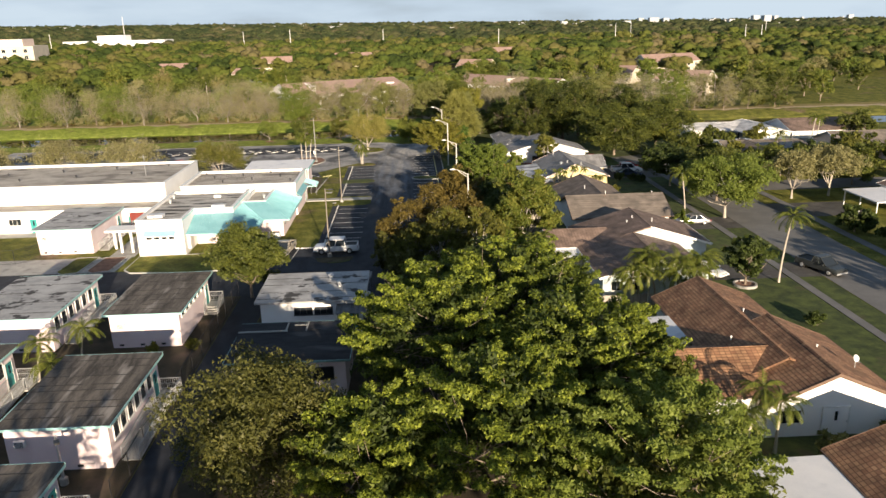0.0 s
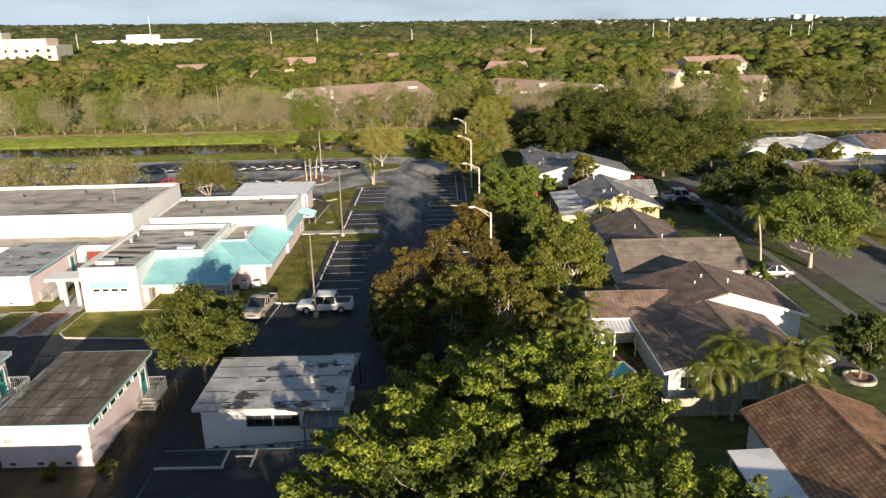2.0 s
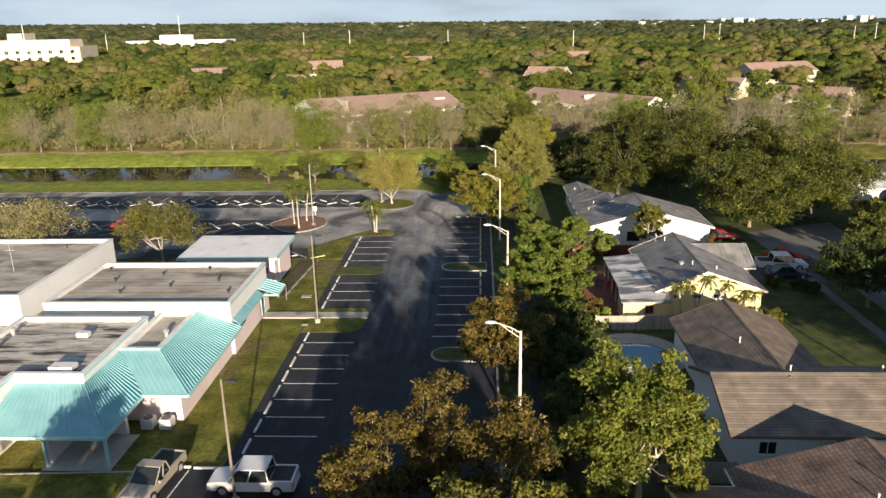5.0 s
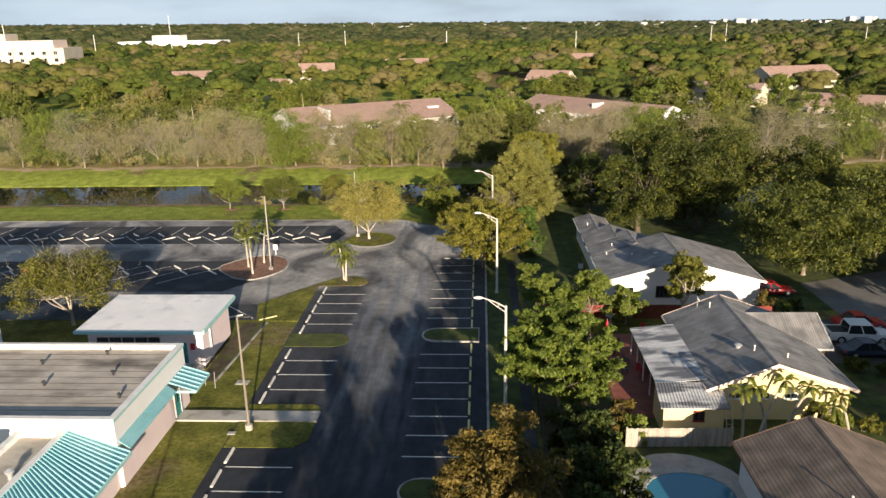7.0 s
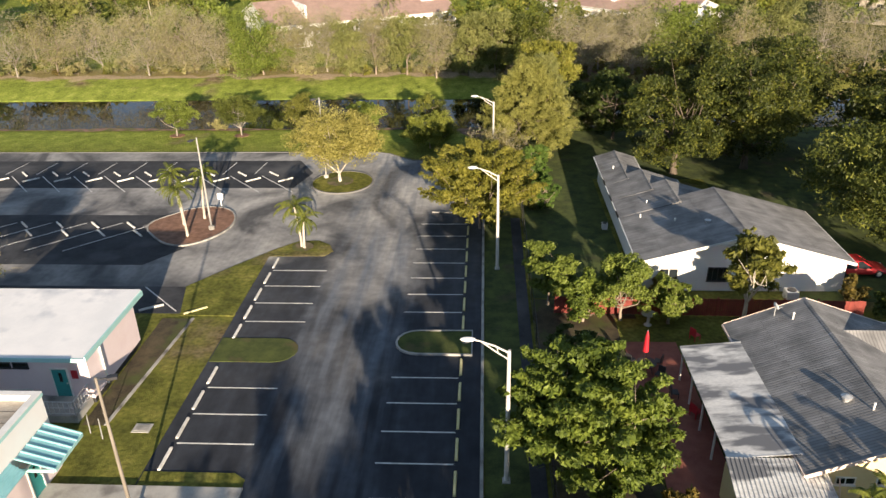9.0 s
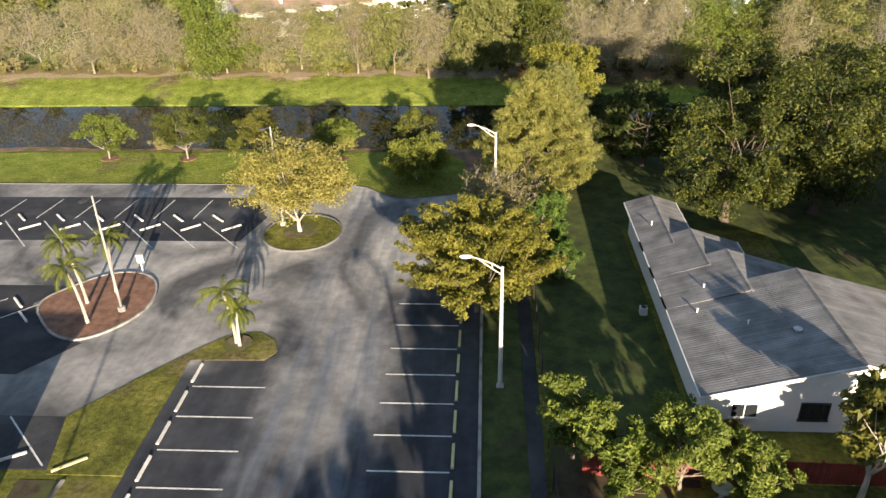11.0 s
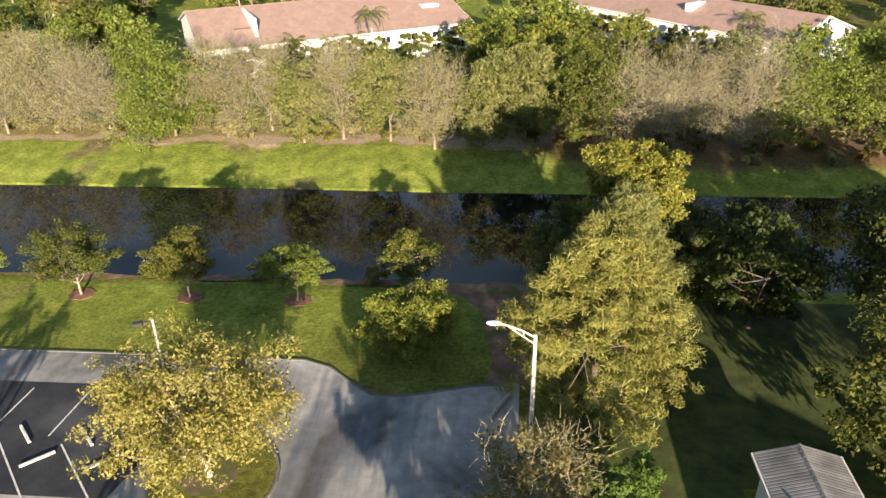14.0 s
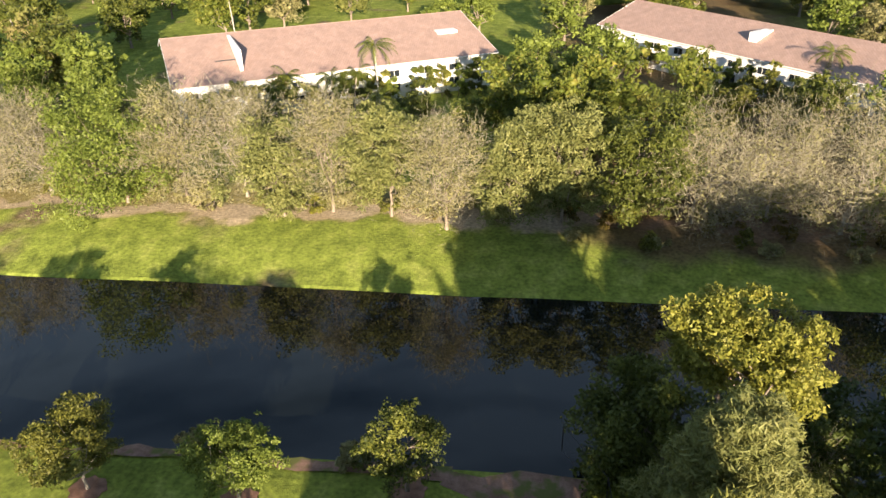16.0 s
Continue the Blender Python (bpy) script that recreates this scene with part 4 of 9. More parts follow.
island("traffic_island", [(-35.4, 86.3), (-34.4, 85.2), (-27, 84.6), (-22.6, 85.2), (-19.8, 86.2), (-18.75, 87.8), (-18.7, 92.4), (-35.4, 91.6)], GRASS_BED, "grass bed with a pale kerb before the school", CONCRETE)
island("traffic_island", [(-43.6, 86.4), (-42.6, 85.4), (-40.9, 86.0), (-40.6, 92.0), (-43.4, 92.0)], GRASS_BED, "narrow grass bed with a pale kerb", CONCRETE)
island("traffic_island", [(-40.0, 86.4), (-39.0, 85.6), (-37.2, 86.3), (-37.0, 91.8), (-39.8, 91.8)], MULCH, "narrow mulched bed with a pale kerb", CONCRETE)
tagged(strip("kerb", [(5.95, 90), (5.95, 158.6), (3.4, 159.3), (0.8, 159.4)], 0.22, 0.15, KERB), "worn concrete kerb along the bays", "kerb", kind="structure")
tagged(strip("kerb", [(6.6, 177.0), (3.6, 176.5), (1.0, 175.7), (-1.0, 175.3), (-2.6, 175.4), (-4.2, 176.6), (-5.6, 177.9), (-7.5, 178.6), (-95, 178.9)], 0.16, 0.08, ROAD), "pale concrete kerb along the north lawn", "kerb", kind="structure")
flat("soil_ring", [arc(-10.1, 168.1, 1.5, 0, 345, 14), arc(-10.5, 151.1, 1.0, 0, 345, 12)], 0.142, SOIL_THIN, "thin dark soil round a trunk", "soil")
slabwalk = flat("walkway", [rect(-18.0, -7.0, 119.4, 120.9)], 0.165, CONCRETE, "concrete walkway from the school door to the lot", "walkway", 0.14)

# painted bay lines and wheel stops
line_mesh, stop_mesh = {}, {}


def bay_line(x0, y0, x1, y1, parent, w=0.1):
    d = Vector((x1 - x0, y1 - y0, 0))
    key = round(d.length, 1)
    if key not in line_mesh:
        b_ = bmesh.new()
        box(b_, 0, d.length, -w / 2, w / 2, 0, 0.006)
        me = bpy.data.meshes.new("bay_line")
        b_.to_mesh(me)
        b_.free()
        me.materials.append(PAINT_LINE)
        line_mesh[key] = me
    ob = new("bay_line", line_mesh[key])
    ob.parent = parent
    ob.matrix_basis = pose(x0, y0, 0.042, 0, 0, math.degrees(math.atan2(d.y, d.x)))
    return ob


def wheel_stop(x, y, turn, mat=None, length=1.85):
    mat = mat or STOP_PAINT
    key = (mat.name, length)
    if key not in stop_mesh:
        b_ = bmesh.new()
        prism(b_, [(-0.09, 0), (0.09, 0), (0.065, 0.12), (-0.065, 0.12)], "x", -length / 2, length / 2)
        me = bpy.data.meshes.new("wheel_stop")
        b_.to_mesh(me)
        b_.free()
        me.materials.append(mat)
        stop_mesh[key] = me
    ob = new("wheel_stop", stop_mesh[key])
    ob.matrix_basis = pose(x, y, 0.036, 0, 0, turn)
    return tagged(ob, "white painted concrete wheel stop at the head of a bay" if mat is STOP_PAINT else "yellow painted concrete wheel stop at the head of a bay", "wheel stop", "wheel stops")


for y0, n_, step in ((94.4, 8, 2.73), (121.8, 4, 2.715), (135.45, 5, 2.79)):
    for i in range(n_):
        y = y0 + step * i
        wheel_stop(-12.2, y + 1.32, 90)
        if i:
            bay_line(-12.05, y, -7.42, y, lot)
for y0, n_, step in ((112.25, 8, 2.73), (137.05, 8, 2.78)):
    for i in range(n_):
        y = y0 + step * i
        wheel_stop(4.5, y + 1.2, 90, STOP_YELLOW)
        if i:
            bay_line(-0.08, y, 4.36, y, lot)
for i in range(20):
    x = -17.0 - 3.73 * i
    wheel_stop(x + 0.55, 168.75, 42)
    bay_line(x - 2.5, 170.0, x + 2.2, 165.0, lot_north)
    wheel_stop(x - 1.3, 170.65, -45)
    bay_line(x - 3.6, 170.6, x - 3.2, 174.8, lot_north)
for i in range(16):
    x = -27.3 - 3.62 * i
    wheel_stop(x, 154.1, -45)
    wheel_stop(x - 1.5, 156.0, -45)
    bay_line(x - 5.4, 150.2, x + 1.0, 156.6, lot_north)
wheel_stop(-20.1, 140.1, 30)
wheel_stop(-16.4, 139.7, 36, STOP_YELLOW)
bay_line(-22.0, 143.5, -17.9, 139.6, lot_north)
wheel_stop(-14.1, 93.0, 0)
wheel_stop(-16.2, 93.1, 0)
bay_line(-15.7, 87.7, -15.3, 92.8, lot)
bay_line(-17.4, 79.2, -14.8, 79.2, lot, 0.14)


# ---- school buildings ----
def parapet_block(name, label, x0, x1, y0, y1, h, wall, roof, rim=None, lip=0.35, group=""):
    """A flat-roofed block with a parapet and a sunken roof deck."""
    b = thing(name, label, "school building", group=group)
    t = 0.28
    part("wall", ring_wall(rect(x0, x1, y0, y1), t, 0, h)[0], wall, b)
    part("roof_deck", boxes((x0 + t, x1 - t, y0 + t, y1 - t, h - lip - 0.25, h - lip)), roof, b)
    o = 0.06
    part("coping", ring_wall(rect(x0 - o, x1 + o, y0 - o, y1 + o), t + 2 * o, h + 0.002, h + 0.07)[0], rim or WHITE, b)
    if not rim:
        part("drip_edge", ring_wall(rect(x0 - o, x1 + o, y0 - o, y1 + o), 0.05, h - 0.2, h)[0], TEAL, b)
    return b


def ring_wall(outer, t, z0, z1):
    """A wall of thickness t round an axis-aligned outline (anticlockwise)."""
    n_ = len(outer)
    inner = []
    for i, p in enumerate(outer):
        a, b = Vector((*outer[i - 1], 0)), Vector((*outer[(i + 1) % n_], 0))
        q = Vector((*p, 0))
        d0, d1 = (q - a).normalized(), (b - q).normalized()
        inner.append((p[0] + t * (-d0.y - d1.y), p[1] + t * (d0.x + d1.x)))
    bm = bmesh.new()
    rings = [[bm.verts.new((*p, z)) for p in loop] for loop, z in ((outer, z0), (outer, z1), (inner, z1), (inner, z0))]
    for a, b in zip(rings, rings[1:] + rings[:1]):
        for i in range(n_):
            j = (i + 1) % n_
            bm.faces.new((a[i], a[j], b[j], b[i]))
    bmesh.ops.recalc_face_normals(bm, faces=bm.faces[:])
    return bm, inner


def ribbed(parent, pts, mat, pitch=0.42, name="roof_sheet", thick=0.06, rib=0.07):
    """A sloping metal sheet (four corners: eave a, eave b, top b, top a) with standing ribs up the slope."""
    a, b, c, d = [Vector(p) for p in pts]
    bm = bmesh.new()
    slab(bm, [a, b, c, d], thick)
    sheet = part(name, bm, mat, parent)
    n_ = max(1, int((b - a).length / pitch))
    nrm = (b - a).cross(d - a).normalized()
    if nrm.z < 0:
        nrm = -nrm
    for i in range(n_ + 1):
        f = i / n_
        p, q = a.lerp(b, f), d.lerp(c, f)
        s = (b - a).normalized() * 0.055
        bm = bmesh.new()
        lo = [bm.verts.new(k) for k in (p - s, p + s, q + s, q - s)]
        hi = [bm.verts.new(k + nrm * rib) for k in (p - s * 0.6, p + s * 0.6, q + s * 0.6, q - s * 0.6)]
        bm.faces.new(hi)
        for k in range(4):
            bm.faces.new((lo[k], lo[(k + 1) % 4], hi[(k + 1) % 4], hi[k]))
        bmesh.ops.recalc_face_normals(bm, faces=bm.faces[:])
        part("rib", bm, mat, sheet)
    return sheet


def ac_unit(x, y, z, s=0.9, h=0.8):
    u = thing("condenser_unit", "pale metal air conditioning condenser", "air conditioner", x, y, z, group="condensers")
    part("case", boxes((-s / 2, s / 2, -s / 2, s / 2, 0, h), bevel=0.03), METAL_WHITE, u)
    bm = bmesh.new()
    bmesh.ops.create_cone(bm, cap_ends=True, segments=16, radius1=s * 0.4, radius2=s * 0.38, depth=0.06)
    bmesh.ops.translate(bm, vec=(0, 0, h + 0.03), verts=bm.verts)
    part("fan_grille", bm, DARK, u)
    part("louvre", boxes(*[(-s / 2 - 0.012, s / 2 + 0.012, -s / 2 - 0.012, s / 2 + 0.012, 0.12 + k * 0.11, 0.15 + k * 0.11) for k in range(5)]), STEEL, u)
    return u


def roof_vent(x, y, z, r=0.28, h=0.6, mat=None):
    u = thing("roof_vent", "round galvanised roof vent with a cap", "roof vent", x, y, z, group="roof vents")
    bm = bmesh.new()
    tube(bm, [(0, 0, 0), (0, 0, h)], [r * 0.7, r * 0.7], 10)
    part("pipe", bm, mat or STEEL, u)
    bm = bmesh.new()
    tube(bm, [(0, 0, h * 0.75), (0, 0, h), (0, 0, h * 1.25)], [r * 1.1, r * 1.2, r * 0.3], 10)
    part("cap", bm, mat or STEEL, u)
    return u


def roof_box(x, y, z, sx, sy, sz):
    u = thing("rooftop_unit", "low grey rooftop equipment box", "rooftop unit", x, y, z, group="rooftop units")
    part("case", boxes((-sx / 2, sx / 2, -sy / 2, sy / 2, 0.1, sz), bevel=0.03), METAL_WHITE, u)
    part("base_frame", boxes((-sx / 2 + 0.1, sx / 2 - 0.1, -sy / 2 + 0.1, sy / 2 - 0.1, 0, 0.1)), DARK, u)
    return u


HA, HB, HC = 4.8, 5.0, 5.6
wa = thing("school_front_wing", "white corner wing with one weathered streaked flat roof", "school building", group="school wings")
WING = [(-35.5, 92.0), (-29.6, 92.0), (-29.6, 97.5), (-24.4, 97.5), (-24.4, 108.4), (-35.5, 108.4)]
bm, deck = ring_wall(WING, 0.28, 0, HA)
part("wall", bm, STUCCO_WHITE, wa)
part("roof_deck", slab(bmesh.new(), [(x, y, HA - 0.35) for x, y in deck], 0.25), ROOF_TAR, wa)
WIDE = [(-35.56, 91.94), (-29.54, 91.94), (-29.54, 97.44), (-24.34, 97.44), (-24.34, 108.46), (-35.56, 108.46)]
part("coping", ring_wall(WIDE, 0.4, HA + 0.002, HA + 0.07)[0], WHITE, wa)
part("drip_edge", ring_wall([(x * 1.0, y) for x, y in WIDE], 0.05, HA - 0.18, HA)[0], TEAL, wa)
part("sunshade", slab(bmesh.new(), [(-34.6, 91.6, 2.75), (-30.6, 91.6, 2.75), (-30.6, 91.99, 3.35), (-34.6, 91.99, 3.35)], 0.05), TEAL_METAL, wa)
for i in range(4):
    window(wa, -34.0 + i * 0.95, 91.995, 2.4, 0.8, 0.4, "s", WHITE, 0)
part("meter_box", boxes((-29.58, -29.2, 93.2, 94.2, 0.5, 2.2), bevel=0.03), METAL_WHITE, wa)
part("downspout", boxes((-29.9, -29.75, 91.86, 91.98, 0.1, 4.4)), WHITE, wa)
part("service_wall", boxes((-29.5, -21.6, 97.1, 97.5, 0, 2.9)), STUCCO_PINK, wa)
# porch canopy round the corner
porch = thing("porch_canopy", "ribbed teal metal porch canopy with hipped corner", "canopy")
ribbed(porch, [(-29.5, 92.6, 2.65), (-20.7, 92.6, 2.65), (-24.4, 97.45, 4.1), (-29.5, 97.45, 4.1)], TEAL_METAL, rib=0.025)
ribbed(porch, [(-20.7, 92.6, 2.65), (-20.7, 102.6, 2.65), (-24.35, 102.6, 4.1), (-24.4, 97.45, 4.1)], TEAL_METAL)
part("fascia", boxes((-29.5, -20.6, 92.5, 92.6, 2.42, 2.66), (-20.7, -20.6, 92.6, 102.6, 2.42, 2.66)), TEAL, porch)
for px, py in ((-20.9, 92.9), (-25.2, 92.9)):
    part("post", boxes((px - 0.1, px + 0.1, py - 0.1, py + 0.1, 0, 2.5)), TEAL, porch)
part("porch_floor", boxes((-25.4, -20.6, 92.4, 97.0, 0.13, 0.2)), CONCRETE, porch)
part("screen_wall", boxes((-25.4, -25.1, 93.2, 97.0, 0.2, 2.5)), STUCCO_PINK, porch)
we = parapet_block("school_corner_wing", "low flat-roofed corner wing ringed by a teal metal skirt roof", -24.3, -21.1, 103.0, 111.0, 4.25, STUCCO_WHITE, ROOF_GRAVEL, group="school wings")
part("skirt_wall", boxes((-24.2, -18.2, 99.3, 103.0, 0, 2.75), (-21.05, -18.2, 103.0, 111.0, 0, 2.75)), STUCCO_PINK, we)
ribbed(we, [(-20.6, 98.4, 2.7), (-17.2, 98.4, 2.7), (-21.1, 103.0, 4.2), (-24.3, 103.0, 4.2)], TEAL_METAL, rib=0.025)
ribbed(we, [(-17.2, 98.4, 2.7), (-17.2, 111.1, 2.7), (-21.1, 111.1, 4.2), (-21.1, 103.0, 4.2)], TEAL_METAL)
part("fascia", boxes((-24.2, -17.15, 98.3, 98.4, 2.5, 2.72), (-17.2, -17.1, 98.4, 111.1, 2.5, 2.72)), TEAL, we)
part("round_sign", tube(bmesh.new(), [(-18.18, 100.6, 1.9), (-18.1, 100.6, 1.9)], [0.5, 0.5], 20), METAL_SILVER, we)
wB = parapet_block("school_hall", "white hall with a tan gravel roof and thick parapet", -35.3, -18.0, 111.1, 122.6, HB, STUCCO_WHITE, ROOF_GRAVEL, group="school wings")
part("pink_base_band", boxes((-17.995, -17.95, 111.2, 122.5, 0, 2.75)), STUCCO_PINK, wB)
for ya, yb in ((111.3, 115.05), (115.12, 118.9)):
    ribbed(wB, [(-17.94, ya, 3.35), (-17.3, ya, 2.85), (-17.3, yb, 2.85), (-17.94, yb, 3.35)], TEAL_METAL, 0.2, "sunshade", rib=0.035)
ribbed(wB, [(-15.9, 119.2, 2.75), (-15.9, 122.0, 2.75), (-17.9, 122.0, 3.4), (-17.9, 119.2, 3.4)], TEAL_METAL, 0.5, "entrance_canopy")
part("canopy_fascia", boxes((-15.95, -15.87, 119.2, 122.0, 2.6, 2.78), (-17.9, -15.95, 119.12, 119.2, 2.6, 2.78)), TEAL, wB)
for k in range(11):
    yy = 111.9 + k * 0.95
    part("roof_seam", boxes((-35.0, -18.4, yy - 0.02, yy + 0.02, HB - 0.352, HB - 0.338)), ROOF_DARK, wB)
door(wB, -17.95, 120.2, 0.15, "e")
wC = parapet_block("school_gymnasium", "long white hall with a brown flat roof", -95, -37.7, 111.4, 129.6, HC, STUCCO_WHITE, ROOF_GRAVEL, WHITE, group="school wings")
wD = parapet_block("school_corridor", "low covered corridor with a brown flat roof", -95, -36.4, 105.4, 111.3, 3.2, STUCCO_WHITE, ROOF_GRAVEL, WHITE, group="school wings")
for i in range(6):
    door(wD, -41 - i * 7.0, 105.4, 0.05, "s")
    window(wD, -43.6 - i * 7.0, 105.39, 1.7, 1.8, 1.0, "s", WHITE, 2)
part("red_wall_panel", boxes((-41.2, -37.0, 105.3, 105.39, 0.05, 2.6)), RED_FENCE, wD)
cw = thing("covered_walk", "flat white covered walk roof on square columns", "canopy")
part("roof_slab", boxes((-40.2, -35.6, 93.6, 96.2, 2.9, 3.15)), STUCCO_WHITE, cw)
for px, py in ((-38.4, 94.0), (-37.0, 94.0), (-39.9, 95.9)):
    part("column", boxes((px - 0.15, px + 0.15, py - 0.15, py + 0.15, 0, 2.9)), STUCCO_WHITE, cw)
for x, y, z in ((-34.6, 105.4, 4.45), (-34.2, 102.4, 4.45), (-21.9, 106.3, 3.9)):
    roof_vent(x, y, z, 0.24, 0.55)
for x, y, z, sx, sy in ((-33.6, 94.4, 4.45, 2.0, 1.2), (-26.6, 98.8, 4.45, 1.8, 1.0), (-28.2, 104.8, 4.45, 1.0, 0.6)):
    roof_box(x, y, z, sx, sy, 0.5)
for x, y in ((-20.4, 98.2), (-19.0, 98.2)):
    ac_unit(x, y, 0.1)
for i in range(8):
    roof_vent(-34 + i * 2.1, 121.4 - (i * 37 % 5) * 1.7, HB - 0.36, 0.12, 0.35, DARK)
    roof_vent(-42 - i * 4.1, 127.5 - (i * 53 % 7) * 1.6, HC - 0.36, 0.12, 0.35, DARK)
mast = thing("roof_antenna", "thin metal roof antenna with cross bars", "antenna", -43.2, 119.5, HC - 0.36)
part("mast", tube(bmesh.new(), [(0, 0, 0), (0, 0, 3.4)], [0.04, 0.03], 6), STEEL, mast)
part("cross_bar", boxes((-0.7, 0.7, -0.02, 0.02, 3.0, 3.04), (-0.5, 0.5, -0.02, 0.02, 2.2, 2.24)), STEEL, mast)


def railing(parent, pts, h=1.0, mat=None, pitch=0.16, name="railing"):
    """A guard rail: posts, two rails and thin balusters between given corner points."""
    mat = mat or STEEL
    bm = bmesh.new()
    for (xa, ya, za), (xb, yb, zb) in zip(pts, pts[1:]):
        a, b = Vector((xa, ya, za)), Vector((xb, yb, zb))
        for dz, r in ((h, 0.035), (h * 0.55, 0.02), (0.12, 0.025)):
            tube(bm, [a + Vector((0, 0, dz)), b + Vector((0, 0, dz))], [r, r], 5)
        n_ = max(1, int((b - a).length / 1.5))
        for i in range(n_ + 1):
            p = a.lerp(b, i / n_)
            tube(bm, [p, p + Vector((0, 0, h))], [0.035, 0.035], 5)
        n_ = int((b - a).length / pitch)
        for i in range(1, n_):
            p = a.lerp(b, i / n_)
            box(bm, p.x - 0.012, p.x + 0.012, p.y - 0.012, p.y + 0.012, p.z + 0.12, p.z + h)
    return part(name, bm, mat, parent)


def portable(label, x0, x1, y0, y1, h, roof, wall=STUCCO_PINK, windows="e", ramp="e", doors=((0.92),), ac=True, fall=0.18, edge=None, rail=None):
    """A portable classroom: skirt, walls, low-slope roof with a teal fascia, windows, door, landing and ramp with rails."""
    b = thing("portable_classroom", label, "portable classroom", group="portable classrooms")
    fz, o = 0.55, 0.4
    wx0, wx1, wy0, wy1 = x0 + o, x1 - o, y0 + o, y1 - o
    part("wall", boxes((wx0, wx1, wy0, wy1, fz, h - 0.2)), wall, b)
    part("skirt", boxes((wx0 + 0.02, wx1 - 0.02, wy0 + 0.02, wy1 - 0.02, 0, fz)), wall, b)
    part("vent_strip", boxes(*[(wx0 + 0.6 + k * 1.9, wx0 + 1.0 + k * 1.9, wy0 - 0.006, wy0 + 0.019, 0.2, 0.38) for k in range(int((wx1 - wx0) / 1.9))]), DARK, b)
    z0, z1 = h - fall, h
    bm = bmesh.new()
    slab(bm, [(x0, y0, z0), (x1, y0, z0), (x1, y1, z1), (x0, y1, z1)], 0.16)
    rf = part("roof", bm, roof, b)
    # tarred seams of the rolled sheets, uneven and broken
    sr = random.Random(int(x0 * 31 + y0 * 7))
    for k in range(1, 9, 1 if roof is ROOF_DARK else 2 if roof is ROOF_GREY else 3):
        yy = y0 + (y1 - y0) * (k + sr.uniform(-0.2, 0.2)) / 9
        zz = z0 + (z1 - z0) * (yy - y0) / (y1 - y0)
        a = x0 + 0.15
        while a < x1 - 1.0:
            e = min(x1 - 0.15, a + sr.uniform(1.6, 4.5))
            part("roof_seam", boxes((a, e, yy - 0.035, yy + 0.035, zz - 0.02, zz + 0.016)), SEAM, rf)
            a = e + sr.uniform(0.2, 1.4)
            yy += sr.uniform(-0.06, 0.06)
    part("fascia", boxes((x0 - 0.03, x1 + 0.03, y0 - 0.05, y0 - 0.002, z0 - 0.17, z0 + 0.004), (x1 + 0.002, x1 + 0.05, y0, y1, z0 - 0.12, z0 + 0.06), (x0 - 0.03, x1 + 0.03, y1 + 0.002, y1 + 0.05, z1 - 0.2, z1 + 0.004), (x0 - 0.05, x0 - 0.002, y0, y1, z0 - 0.12, z0 + 0.06)), edge or TEAL, b)
    if "e" in windows:
        n_ = 6
        for k in range(n_):
            yy = wy0 + 1.2 + (wy1 - wy0 - 3.4) * k / (n_ - 1)
            window(b, wx1, yy, 2.35 if "h" not in windows else 2.8, 1.0, 1.3 if "h" not in windows else 0.5, "e", WHITE, 0)
    if "s" in windows:
        for fx in (0.42, 0.62):
            window(b, wx0 + (wx1 - wx0) * fx, wy0, 2.35, 1.75, 0.75, "s", DARK, 2)
    if "t" in windows:
        for fx in (0.40, 0.60, 0.80):
            window(b, wx0 + (wx1 - wx0) * fx, wy0, 2.2, 1.7, 1.05, "s", DARK, 1)
    if ac:
        a = part("wall_ac", boxes((wx0 + 0.7, wx0 + 1.4, wy0 - 0.35, wy0 - 0.005, 2.0, 2.5), bevel=0.03), METAL_WHITE, b)
        part("grille", boxes(*[(wx0 + 0.76, wx0 + 1.34, wy0 - 0.362, wy0 - 0.35, 2.06 + k * 0.07, 2.09 + k * 0.07) for k in range(6)]), DARK, a)
    if ramp == "e":
        yd = wy1 - 1.0
        door(b, wx1, yd, fz, "e")
        part("landing", boxes((wx1 + 0.03, wx1 + 1.7, yd - 0.9, yd + 1.0, fz - 0.14, fz)), CONCRETE, b)
        bm = bmesh.new()
        slab(bm, [(wx1 + 0.25, yd - 8.2, 0.06), (wx1 + 1.45, yd - 8.2, 0.06), (wx1 + 1.45, yd - 0.92, fz), (wx1 + 0.25, yd - 0.92, fz)], 0.12)
        part("ramp", bm, CONCRETE, b)
        railing(b, [(wx1 + 0.25, yd - 8.2, 0.06), (wx1 + 0.25, yd - 0.92, fz)])
        railing(b, [(wx1 + 1.5, yd - 8.2, 0.06), (wx1 + 1.5, yd - 0.92, fz), (wx1 + 1.68, yd - 0.9, fz), (wx1 + 1.68, yd + 1.0, fz), (wx1 + 0.05, yd + 1.0, fz)])
    if ramp == "s":
        xd = wx1 - 0.8
        door(b, xd, wy0, fz, "s")
        part("landing", boxes((xd - 1.0, xd + 1.0, wy0 - 1.6, wy0 - 0.03, fz - 0.14, fz)), CONCRETE, b)
        bm = bmesh.new()
        slab(bm, [(xd - 8.6, wy0 - 1.5, 0.06), (xd - 1.02, wy0 - 1.5, fz), (xd - 1.02, wy0 - 0.3, fz), (xd - 8.6, wy0 - 0.3, 0.06)], 0.12)
        part("ramp", bm, CONCRETE, b)
        railing(b, [(xd - 8.6, wy0 - 1.5, 0.06), (xd - 1.02, wy0 - 1.5, fz), (xd + 1.0, wy0 - 1.5, fz), (xd + 1.0, wy0 - 0.1, fz)], mat=rail)
